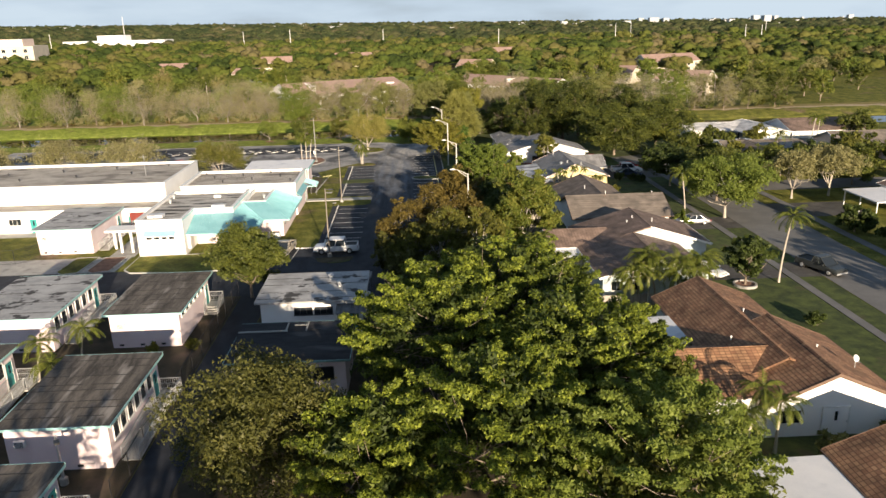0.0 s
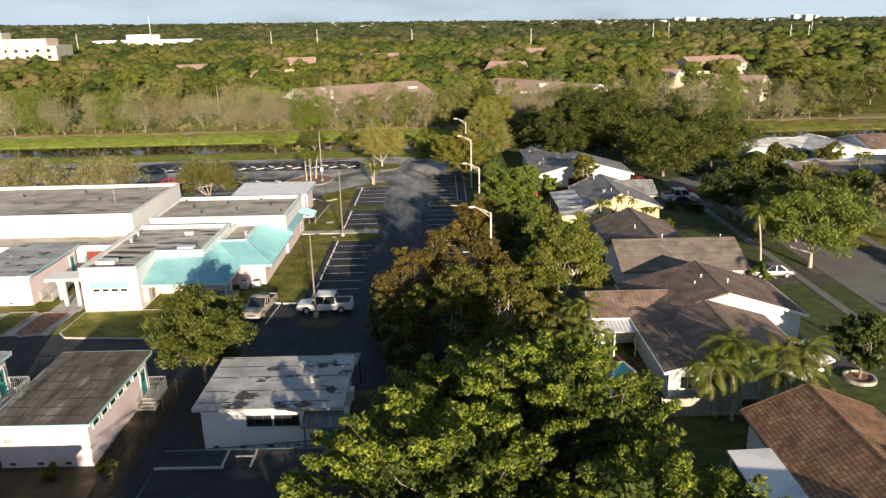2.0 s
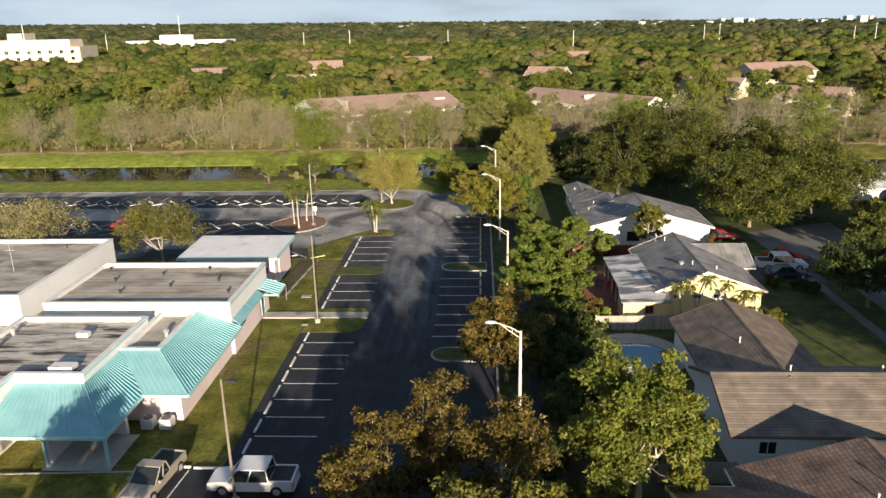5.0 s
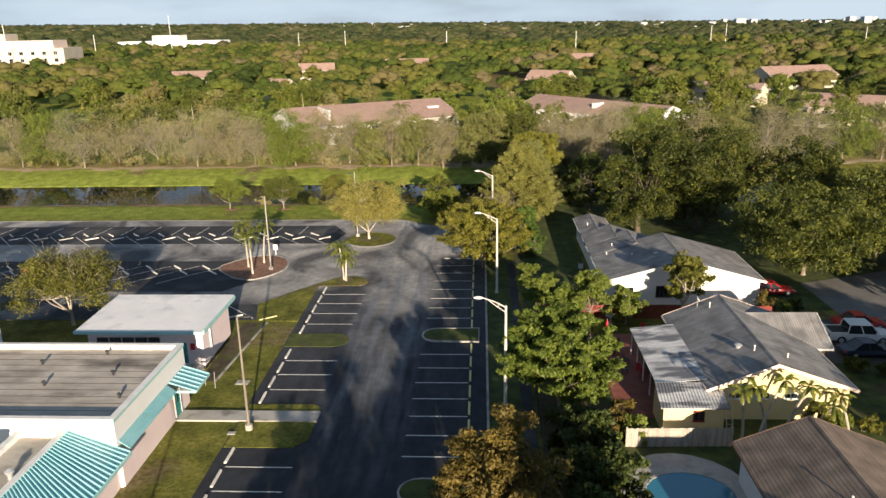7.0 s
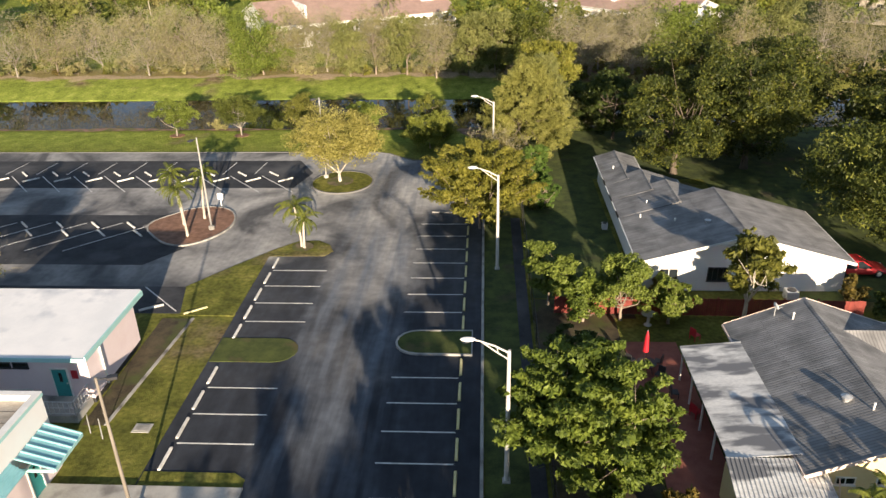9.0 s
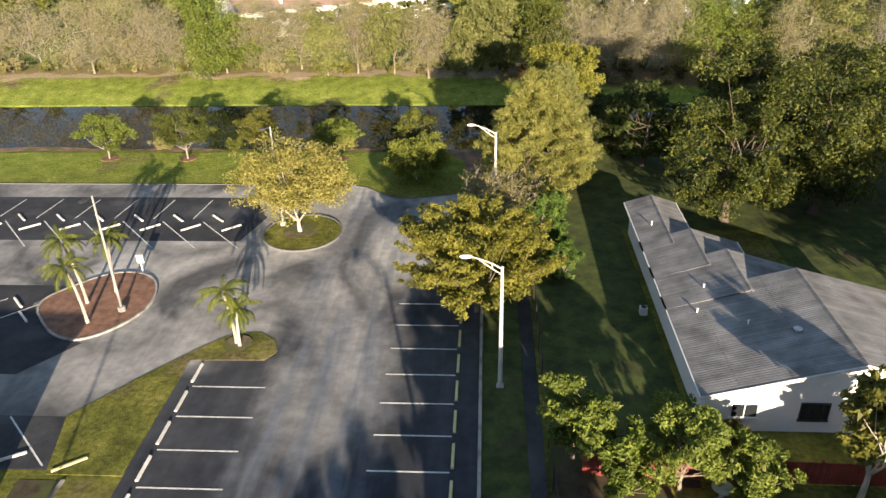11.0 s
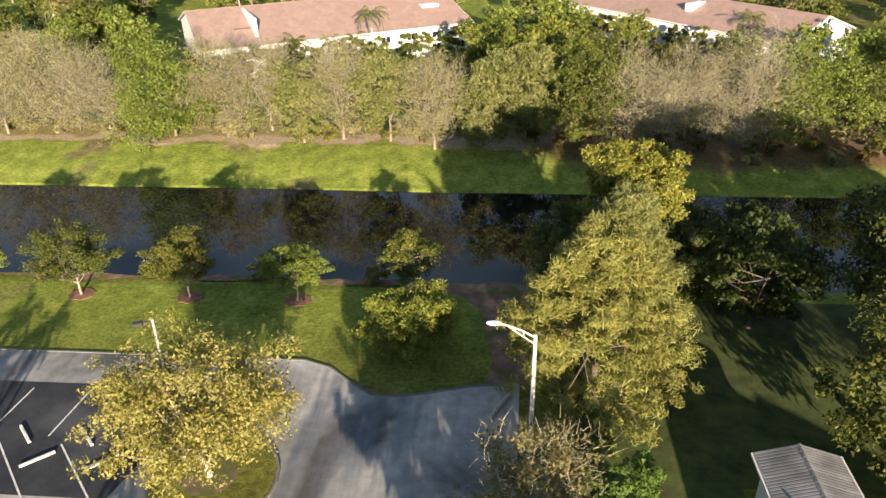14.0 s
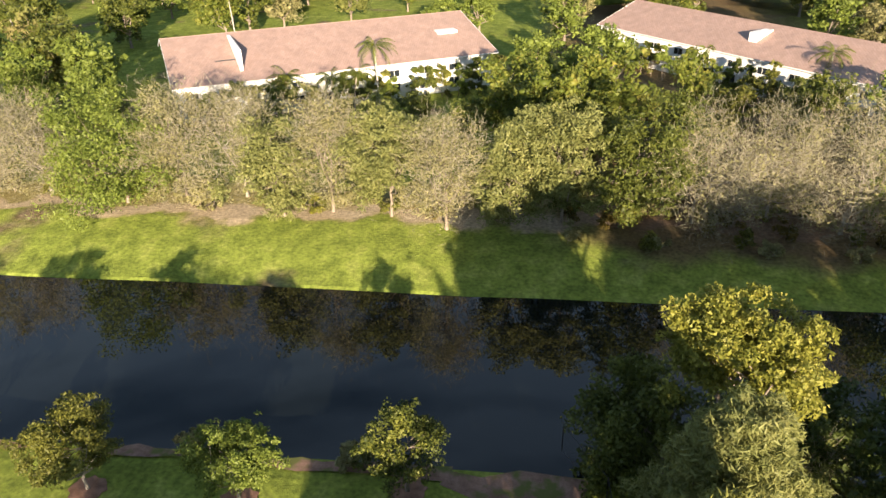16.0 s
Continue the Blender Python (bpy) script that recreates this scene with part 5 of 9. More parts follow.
        ribbed(b, [(xd - 1.5, wy0 - 1.5, 2.55), (xd + 1.15, wy0 - 1.5, 2.55), (xd + 1.15, wy0 - 0.01, 2.95), (xd - 1.5, wy0 - 0.01, 2.95)], HOOD_METAL, 0.3, "door_hood", rib=0.05)
        for xp in (xd - 1.35, xd + 1.05):
            part("hood_post", boxes((xp - 0.04, xp + 0.04, wy0 - 1.46, wy0 - 1.38, 0.0, 2.52)), DARK, b)
    if ramp == "steps":
        yd = wy1 - 1.0
        door(b, wx1, yd, fz, "e")
        part("landing", boxes((wx1 + 0.03, wx1 + 1.5, yd - 0.8, yd + 0.9, fz - 0.14, fz)), CONCRETE, b)
        for k in range(3):
            part("step", boxes((wx1 + 0.15, wx1 + 1.4, yd - 1.12 - 0.32 * k, yd - 0.82 - 0.32 * k, 0, fz - 0.14 * (k + 1))), CONCRETE, b)
        for xr in (wx1 + 0.12, wx1 + 1.45):
            railing(b, [(xr, yd - 1.9, 0.0), (xr, yd - 0.8, fz)])
        railing(b, [(wx1 + 1.45, yd - 0.8, fz), (wx1 + 1.45, yd + 0.9, fz), (wx1 + 0.05, yd + 0.9, fz)])
    return b


portable("pink portable classroom with a black rolled roof and window row", -28.0, -20.4, 43.6, 54.4, 3.65, ROOF_DARK)
portable("pink portable classroom with a streaked dark roof", -28.6, -21.5, 63.2, 74.2, 3.65, ROOF_DARK, windows="eh", ramp="steps")
portable("pink portable classroom with a grey roof and tall windows", -41.4, -33.0, 63.0, 74.6, 3.65, ROOF_GREY)
portable("pink portable classroom with a grey stained roof", -49.6, -41.8, 93.9, 105.0, 3.65, ROOF_GREY, windows="")
pale = portable("pale portable classroom with a blotched grey roof", -15.2, -4.9, 64.8, 72.5, 3.65, ROOF_GREY, wall=STUCCO_WHITE, windows="s", ramp="s", ac=False, edge=CONCRETE, rail=DARK)
dim = portable("pink portable classroom with tree shade put into its black roof", -15.1, -5.4, 52.1, 59.5, 3.65, ROOF_SHADED, windows="t", ramp="", ac=False, edge=TEAL_SHADED)
portable("pink portable classroom with a dark roof and railed ramp", -41.0, -33.0, 45.8, 57.2, 3.65, ROOF_DARK)
portable("pink portable classroom with a dark roof", -29.0, -21.4, 28.0, 39.2, 3.65, ROOF_DARK)
# the next two stand out of view, added to shade the rows ahead
portable("pink portable classroom with a dark roof", -42.0, -34.0, 28.0, 39.2, 3.65, ROOF_DARK)
portable("pink portable classroom with a grey roof", -29.0, -21.4, 8.0, 20.0, 3.65, ROOF_GREY)
for x0, x1, y0, y1 in ((-15.1, -11.0, 57.55, 57.67), (-11.2, -11.08, 57.67, 59.4), (-9.5, -9.38, 57.6, 59.4), (-10.6, -9.5, 58.7, 58.8)):
    part("roof_kerb", boxes((x0, x1, y0, y1, 3.5, 3.72)), CONCRETE, dim)
ribbed(pale, [(-6.85, 74.9, 2.7), (-4.8, 74.9, 2.7), (-4.8, 72.2, 2.95), (-6.85, 72.2, 2.95)], HOOD_METAL, 0.3, "porch_roof", rib=0.05)
for x in (-6.75, -4.9):
    part("porch_post", boxes((x - 0.05, x + 0.05, 74.7, 74.8, 0, 2.66)), DARK, pale)
for y in (66.4, 69.6):
    unit = part("wall_ac", boxes((-5.295, -4.75, y - 0.45, y + 0.45, 1.5, 2.3), bevel=0.03), METAL_WHITE, pale)
    part("grille", boxes(*[(-4.75, -4.738, y - 0.38, y + 0.38, 1.6 + k * 0.1, 1.64 + k * 0.1) for k in range(6)]), DARK, unit)
for x, y in ((-8.6, 70.4), (-7.6, 68.4)):
    roof_vent(x, y, 3.55, 0.26, 0.55)

# annex with a white roof
ax = thing("school_annex", "pink annex with a bright white flat roof and teal door", "school building", group="school wings")
part("wall", boxes((-28.9, -18.7, 128.2, 135.0, 0.4, 3.8)), STUCCO_PINK, ax)
part("skirt", boxes((-28.85, -18.75, 128.25, 134.95, 0, 0.4)), DARK, ax)
bm = bmesh.new()
slab(bm, [(-29.5, 127.3, 4.0), (-18.2, 127.3, 4.0), (-18.2, 135.6, 4.22), (-29.5, 135.6, 4.22)], 0.2)
part("roof", bm, ROOF_WHITE, ax)
part("fascia", boxes((-29.55, -18.15, 127.22, 127.297, 3.75, 4.02), (-18.197, -18.1, 127.3, 135.6, 3.77, 4.12)), TEAL, ax)
for k in range(5):
    window(ax, -27.6 + k * 1.15, 128.2, 2.85, 1.0, 0.4, "s", DARK, 0)
door(ax, -20.6, 128.2, 0.55, "s")
part("landing", boxes((-22.2, -18.9, 126.2, 128.18, 0.0, 0.54)), CONCRETE, ax)
bm = bmesh.new()
slab(bm, [(-29.5, 126.2, 0.06), (-22.2, 126.2, 0.54), (-22.2, 127.5, 0.54), (-29.5, 127.5, 0.06)], 0.1)
part("ramp", bm, CONCRETE, ax)
railing(ax, [(-29.5, 126.25, 0.06), (-22.2, 126.25, 0.54), (-18.95, 126.25, 0.54), (-18.95, 128.1, 0.54)], pitch=0.3)
railing(ax, [(-29.5, 127.5, 0.06), (-22.2, 127.5, 0.54)], pitch=0.3)
part("sign_plate", boxes((-19.85, -19.45, 128.15, 128.196, 1.9, 2.5)), RED, ax)
part("downspout", boxes((-18.69, -18.58, 129.8, 129.92, 0.4, 3.7)), WHITE, ax)



# ---- trees ----
def limb_tubes(rng, height, r0, centres, fork, lean=(0, 0)):
    """A tapered trunk and limbs that reach the crown's clumps; returns verts and quads."""
    V, F = [], []

    def run(pts, radii, sides):
        base = len(V)
        for i, p in enumerate(pts):
            d = pts[min(i + 1, len(pts) - 1)] - pts[max(i - 1, 0)]
            d = d / (np.linalg.norm(d) + 1e-9)
            u = np.cross(d, (0.31, 0.95, 0.05))
            u /= np.linalg.norm(u) + 1e-9
            w = np.cross(d, u)
            for k in range(sides):
                a = 2 * math.pi * k / sides
                V.append(p + (u * math.cos(a) + w * math.sin(a)) * radii[i])
        for i in range(len(pts) - 1):
            for k in range(sides):
                a, b = base + i * sides + k, base + i * sides + (k + 1) % sides
                F.append((a, b, b + sides, a + sides))
    top = np.array([lean[0], lean[1], fork])
    trunk = [np.array([0, 0, -0.1]), np.array([lean[0] * 0.2, lean[1] * 0.2, fork * 0.12]), np.array([lean[0] * 0.6 + rng.normal(0, 0.05), lean[1] * 0.6, fork * 0.6]), top]
    run(trunk, [r0 * 1.35, r0, r0 * 0.8, r0 * 0.7], 8)
    order = rng.permutation(len(centres))
    for j, i in enumerate(order):
        c = centres[i]
        start = top * (0.8 + 0.2 * rng.random()) if j < 5 else top * 0.5 + centres[order[j % 5]] * 0.5
        mid = start * 0.5 + c * 0.5 + rng.normal(0, 0.25, 3) + np.array([0, 0, -0.06 * np.linalg.norm(c - start)])
        rr = r0 * (0.5 if j < 5 else 0.25)
        run([start, mid, c], [rr, rr * 0.6, rr * 0.15], 5)
    return np.array(V), np.array(F, dtype=np.int32)


def leaf_quads(rng, centres, radii, per, size, flat=0.75, up=0.15, droop=0.0, long=1.25, split=5, wild=0.55):
    """Leaf sprays spread through clumps; each clump breaks up into a few uneven tufts."""
    if split > 1:
        k_ = np.repeat(np.arange(len(centres)), split)
        d = rng.normal(0, 1, (len(k_), 3))
        d[:, 2] += 0.25
        d /= np.linalg.norm(d, axis=1)[:, None]
        tuft = centres[k_] + d * (radii[k_] * (0.35 + 0.75 * rng.random(len(k_))))[:, None] * np.array([1, 1, flat])
        trad = radii[k_] * (0.26 + 0.36 * rng.random(len(k_)))
        weight = trad ** 2 * (0.5 + rng.random(len(k_)))
    else:
        tuft, trad, weight = centres, radii, np.ones(len(radii))
    n_ = int(per * len(centres))
    idx = rng.choice(len(tuft), n_, p=weight / weight.sum())
    d = rng.normal(0, 1, (n_, 3))
    d[:, 2] += 0.3
    d /= np.linalg.norm(d, axis=1)[:, None]
    rad = trad[idx] * (0.3 + 0.8 * rng.random(n_) ** 0.7)
    p = tuft[idx] + d * rad[:, None] * np.array([1, 1, flat])
    nrm = d * 0.55 + np.array([0, 0, up]) + rng.normal(0, wild, (n_, 3))
    nrm /= np.linalg.norm(nrm, axis=1)[:, None]
    t = np.cross(nrm, rng.normal(0, 1, (n_, 3)))
    t[:, 2] -= droop
    t -= nrm * (t * nrm).sum(1)[:, None]
    t /= np.linalg.norm(t, axis=1)[:, None]
    b = np.cross(nrm, t)
    s = size * (0.55 + 0.9 * rng.random(n_))[:, None]
    L, W = s * 0.75 * long, s * 0.46 / long ** 0.5
    verts = np.stack([p - t * L * 0.45 - b * W, p - t * L * 0.25 + b * W, p + t * L], 1).reshape(-1, 3)
    return verts, np.arange(n_ * 3, dtype=np.int32).reshape(-1, 3)


def crown_clumps(rng, rx, ry, z0, z1, n_, shape="round"):
    """Clump centres and radii in the crown's outline."""
    C, R = [], []
    zc, rz = (z0 + z1) / 2, (z1 - z0) / 2
    size = {"cone": 0.27, "open": 0.22}.get(shape, 0.29)
    while len(C) < n_:
        d = rng.normal(0, 1, 3)
        d /= np.linalg.norm(d)
        k = 0.35 + 0.65 * rng.random() ** 0.5
        p = d * k
        if shape == "open":
            k = 0.45 + 0.6 * rng.random() ** 0.6
            p = d * k
        if shape in ("round", "open") and p[2] < -0.75:
            continue
        w = 1.0
        if shape == "cone":
            w = 1.12 - 0.38 * (p[2] + 1)
        if shape == "umbrella":
            if p[2] < -0.25:
                continue
        lump = 0.84 + 0.5 * noise.noise((d[0] * 1.5 + n_ + rx, d[1] * 1.5, d[2] * 1.5))
        q = np.array([p[0] * rx * w * lump, p[1] * ry * w * lump, zc + p[2] * rz * (0.92 + 0.12 * lump)])
        C.append(q * np.array([0.86, 0.86, 1]))
        R.append(size * (rx + ry) / 2 * (0.65 + 0.6 * rng.random()) * (0.8 if shape == "cone" else 1))
    R = np.minimum(np.array(R), np.maximum(0.5, rz * 0.6))
    return np.array(C), R


crown_count = [0]


def tree(label, x, y, h, r, leaf, bark=None, base=None, clumps=34, per=260, size=0.34, seed=1, shape="round", ry=None, name="tree", trunk=None, group="", flat=0.7, droop=0.0, long=1.25, fork=None, lean=(0, 0), twigs=0, reach=0.0, split=5):
    rng = np.random.default_rng(seed)
    z0 = h * 0.28 if base is None else base
    rad = (r + (ry or r)) / 2
    C, R = crown_clumps(rng, r, ry or r, z0, h - 0.15 * rad * 0.8, clumps, shape)
    C[:, 1] -= reach
    tr = thing(name, label, "tree", x, y, ground_z(y), group=group)
    V, F = limb_tubes(rng, h, trunk or max(0.12, h * 0.024), C[: min(len(C), 26)], fork or max(z0 * 0.9, h * 0.2), lean)
    link_mesh("trunk", mesh_np("trunk", V, F, bark or BARK), None, tr)
    V, F = leaf_quads(rng, C, R, per, size, flat, droop=droop, long=long, split=split)
    link_mesh("crown", mesh_np("crown", V, F, leaf), None, tr)
    if twigs:
        V, F = twig_quads(rng, C, R, twigs)
        link_mesh("dry_crown", mesh_np("dry_crown", V, F, TWIG), None, tr)
    return tr


def spray_tree(label, x, y, h, r, leaf, inner, arms=90, per=72, size=0.165, seed=1, base=1.2, group="", bark=None, tufts=7):
    """A tree of many separate layered boughs, each a curved arm that ends in flat leafy sprays, round an inner crown.
    """
    rng = np.random.default_rng(seed)
    zc, rz = (base + h) / 2, (h - base) / 2
    C, R, tips = [], [], []
    for k in range(arms):
        az = 2.39996 * k + rng.normal(0, 0.25)
        u = -0.4 + 1.35 * ((k + 0.5) / arms)
        u = min(0.97, u + rng.normal(0, 0.05))
        reach = math.sqrt(max(0.02, 1 - u * u)) * r * (0.78 + 0.32 * rng.random())
        end = np.array([math.cos(az) * reach, math.sin(az) * reach, zc + u * rz * (0.9 + 0.15 * rng.random())])
        root = np.array([end[0] * 0.15, end[1] * 0.15, max(base, end[2] - 0.45 * reach - 1.4)])
        span = 2.0 + 1.6 * rng.random()
        d = end - root
        full = np.linalg.norm(d)
        side = np.cross(d / full, (0, 0, 1.0))
        for j in range(tufts):
            f = 1.0 - span / max(full, span + 0.1) * (j / (tufts - 1)) * 0.95
            p = root + d * f + np.array([0, 0, 0.5 * math.sin(f * 3.0)]) + side * rng.normal(0, 0.30 + 0.25 * (j / tufts))
            C.append(p)
            R.append((0.30 + 0.30 * rng.random()) * (1.0 if j else 0.7))
        tips.append(root + d * 0.97)
    C, R = np.array(C), np.array(R)
    tr = thing("tree", label, "tree", x, y, ground_z(y), group=group)
    V, F = limb_tubes(rng, h, h * 0.017, np.array(tips[::3]), max(base * 0.9, h * 0.25))
    link_mesh("trunk", mesh_np("trunk", V, F, bark or BARK), None, tr)
    V, F = leaf_quads(rng, C, R, per, size, 0.5, up=0.35, split=1)
    link_mesh("crown", mesh_np("crown", V, F, leaf), None, tr)
    # inner crown; given a dark leaf, it puts shade between boughs into colour
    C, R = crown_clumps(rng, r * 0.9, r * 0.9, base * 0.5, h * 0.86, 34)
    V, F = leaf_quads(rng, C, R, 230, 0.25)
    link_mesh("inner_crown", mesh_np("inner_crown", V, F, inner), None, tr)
    return tr


def plume_tree(label, x, y, h, r, leaf, arms=130, tufts=8, per=62, size=0.115, seed=1, base=0.5, group="", bark=None):
    """A feathery cone: tiers of boughs that sweep out and up, longest low down, each set with soft plumes."""
    rng = np.random.default_rng(seed)
    C, R, tips = [], [], []
    for k in range(arms):
        u = ((k + 0.5) / arms) ** 0.9
        az = 2.39996 * k + rng.normal(0, 0.3)
        reach = r * (1.0 - 0.82 * u ** 1.25) * (0.72 + 0.38 * rng.random())
        z0 = base + (h - base) * u * 0.9
        end = np.array([math.cos(az) * reach, math.sin(az) * reach, z0 + 0.22 * reach + 0.5])
        root = np.array([0.0, 0.0, z0])
        side = np.array([-math.sin(az), math.cos(az), 0])
        for j in range(tufts):
            f = 0.4 + 0.6 * (j + rng.random() * 0.7) / tufts
            p = root + (end - root) * f + side * rng.normal(0, 0.35 * (1.2 - f) + 0.12) + np.array([0, 0, rng.normal(0, 0.18)])
            C.append(p)
            R.append((0.36 + 0.32 * rng.random()) * (1.15 - 0.45 * f))
        tips.append(root + (end - root) * 0.9)
    tr = thing("tree", label, "tree", x, y, ground_z(y), group=group)
    V, F = limb_tubes(rng, h, 0.22, np.array(tips[::5]), h * 0.55)
    link_mesh("trunk", mesh_np("trunk", V, F, bark or BARK), None, tr)
    V, F = leaf_quads(rng, np.array(C), np.array(R), per, size, 0.8, up=0.2, droop=-0.5, long=2.8, split=1)
    link_mesh("crown", mesh_np("crown", V, F, leaf), None, tr)
    return tr


def twig_quads(rng, C, R, per):
    """Fine bare twigs: long thin slivers that point outwards from the clumps."""
    idx = np.repeat(np.arange(len(C)), per)
    n_ = len(idx)
    d = rng.normal(0, 1, (n_, 3))
    d[:, 2] = np.abs(d[:, 2]) * 0.9
    d /= np.linalg.norm(d, axis=1)[:, None]
    p = C[idx] + rng.normal(0, 0.55, (n_, 3)) * R[idx][:, None]
    d = d + (p - C[idx]) / (R[idx][:, None] + 0.1) * 0.8
    d /= np.linalg.norm(d, axis=1)[:, None]
    q = p + d * (0.45 + 0.75 * rng.random(n_))[:, None]
    s = np.cross(d, rng.normal(0, 1, (n_, 3)))
    s /= np.linalg.norm(s, axis=1)[:, None]
    s *= 0.015
    verts = np.stack([p - s, p + s, q], 1).reshape(-1, 3)
    return verts, np.arange(n_ * 3, dtype=np.int32).reshape(-1, 3)


def palm_mesh(seed, h, fronds=13, length=2.3, lean=0.6, r=0.105, droop=1.0):
    rng = np.random.default_rng(seed)
    bm = bmesh.new()
    a = rng.random() * 6.28
    pts = [(lean * f ** 1.7 * math.cos(a), lean * f ** 1.7 * math.sin(a), h * f) for f in (0, 0.12, 0.35, 0.6, 0.8, 1.0)]
    tube(bm, [(0, 0, -0.15)] + pts[1:], [r * 1.5, r * 1.1, r, r * 0.9, r * 0.85, r * 0.75], 8)
    tip = np.array(pts[-1])
    trunk = bpy.data.meshes.new("trunk")
    bm.to_mesh(trunk)
    bm.free()
    V = []
    for k in range(fronds):
        az = 6.28 * k / fronds + rng.normal(0, 0.2)
        el = 1.15 - 1.35 * ((k * 0.618) % 1.0) + rng.normal(0, 0.1)
        L = length * (0.8 + 0.35 * rng.random())
        out, prev = [], tip + np.array([0, 0, 0.1])
        ang = el
        for s_ in range(9):
            st = L / 8
            prev = prev + np.array([math.cos(az) * math.cos(ang), math.sin(az) * math.cos(ang), math.sin(ang)]) * st
            ang -= 0.21 * droop
            out.append(prev.copy())
        side = np.array([-math.sin(az), math.cos(az), 0])
        for s_ in range(8):
            p, q = out[s_], out[min(s_ + 1, 8)]
            w = 0.03
            V += [p - side * w, p + side * w, q + side * w * 0.6, q - side * w * 0.6]
            for m_ in range(4):
                pp = p + (q - p) * m_ / 4
                ll = length * 0.2 * math.sin(0.35 + 2.5 * (s_ + m_ / 4) / 8) + 0.05
                for sg in (-1, 1):
                    dr = side * sg * 0.8 + (q - p) / (np.linalg.norm(q - p) + 1e-9) * 0.55 + np.array([0, 0, -0.45 - 0.3 * rng.random()])
                    dr /= np.linalg.norm(dr)
                    e = pp + dr * ll
                    wv = (q - p) / (np.linalg.norm(q - p) + 1e-9) * 0.024
                    V += [pp - wv, pp + wv, e + wv * 0.3, e - wv * 0.3]
    V = np.array(V)
    crown = mesh_np("fronds", V, np.arange(len(V), dtype=np.int32).reshape(-1, 4), LEAF_PALM)
    return trunk, crown


palm_kinds = {}


def palm(x, y, h, kind=0, label="slender palm with feathery green fronds", turn=0, group="palms", length=2.3, lean=0.6, bark=None, z=None):
    key = (round(h, 1), kind, length)
    if key not in palm_kinds:
        t_, c_ = palm_mesh(kind * 7 + int(h * 10), h, (12 if length < 1.3 else 18) + kind % 3, length, lean)
        t_.materials.append(bark or BARK_PALE)
        palm_kinds[key] = (t_, c_)
    p = thing("palm", label, "palm tree", x, y, ground_z(y) if z is None else z, turn, group)
    link_mesh("trunk", palm_kinds[key][0], None, p)
    link_mesh("fronds", palm_kinds[key][1], None, p)
    return p


def bush(label, x, y, r, h, leaf, seed=1, per=170, size=0.22, clumps=12, name="shrub"):
    rng = np.random.default_rng(seed)
    C, R = crown_clumps(rng, r, r, 0.0, h, clumps)
    C[:, 2] = np.maximum(C[:, 2], 0.3)
    s = thing(name, label, "shrub", x, y, ground_z(y), group="shrubs")
    V, F = limb_tubes(rng, h, 0.05, C[:8], 0.25)
    link_mesh("woody_base", mesh_np("woody_base", V, F, BARK), None, s)
    V, F = leaf_quads(rng, C, R, per, size)
    link_mesh("foliage", mesh_np("foliage", V, F, leaf), None, s)
    return s


# big trees between the school and the houses
G = "boundary trees"
LAYERED = "tall bright green tree with a broad layered crown"
# the dark inner leaf paints the shade in the gaps of these crowns
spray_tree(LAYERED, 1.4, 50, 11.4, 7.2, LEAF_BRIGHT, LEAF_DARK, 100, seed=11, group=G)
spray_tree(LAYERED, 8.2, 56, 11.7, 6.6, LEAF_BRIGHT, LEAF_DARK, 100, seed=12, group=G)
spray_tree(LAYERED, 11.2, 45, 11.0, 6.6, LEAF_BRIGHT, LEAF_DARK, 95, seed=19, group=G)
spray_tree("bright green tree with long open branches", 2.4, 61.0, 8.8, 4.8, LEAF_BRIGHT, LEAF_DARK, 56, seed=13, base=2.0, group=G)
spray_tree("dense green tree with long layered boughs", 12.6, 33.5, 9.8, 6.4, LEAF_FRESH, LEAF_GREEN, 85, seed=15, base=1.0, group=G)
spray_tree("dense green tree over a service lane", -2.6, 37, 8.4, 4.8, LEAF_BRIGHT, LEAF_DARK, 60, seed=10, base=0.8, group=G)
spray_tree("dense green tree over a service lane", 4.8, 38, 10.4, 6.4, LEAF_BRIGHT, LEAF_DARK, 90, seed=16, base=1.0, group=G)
tree("dense green tree behind a roof", 12.6, 62, 4.8, 2.6, LEAF_DARK, clumps=40, per=460, size=0.21, seed=14, base=0.8, group=G)
tree("dark green tree beside a brown roof", 16.2, 48.5, 7.4, 3.6, LEAF_DARK, clumps=34, per=420, size=0.24, seed=17, base=0.5, group=G)
tree("dark green tree beside a brown roof", 16.6, 42.5, 6.4, 3.0, LEAF_GREEN, clumps=26, per=420, size=0.24, seed=20, base=0.5, group=G)
tree("round dark olive tree with fine leaves beside a lane", -9.6, 40.5, 8.8, 6.9, LEAF_DUSK, clumps=110, per=400, size=0.16, seed=18, base=1.0, group=G)
for i, (x, y, h, r) in enumerate(((-1.9, 86.2, 8.2, 3.5), (1.8, 88.8, 9.0, 3.8), (5.9, 87.4, 8.6, 3.6))):
    tree("rusty brown tree with pale twigs and a rounded crown", x, y, h, r, LEAF_RUST, BARK_PALE, clumps=50, per=270, size=0.16, seed=21 + 100 * i, base=0.6, group=G, fork=2.2)
for i, (x, y, h, r) in enumerate(((-0.6, 80.6, 7.4, 2.8), (3.3, 79.2, 8.5, 3.2), (7.3, 78.7, 8.8, 3.2), (10.0, 77.6, 6.4, 2.6))):
    tree("olive tree with golden tips", x, y, h, r, LEAF_OLIVE, BARK_PALE, clumps=42, per=270, size=0.17, seed=22 + 100 * i, base=0.6, group=G, fork=2.0)
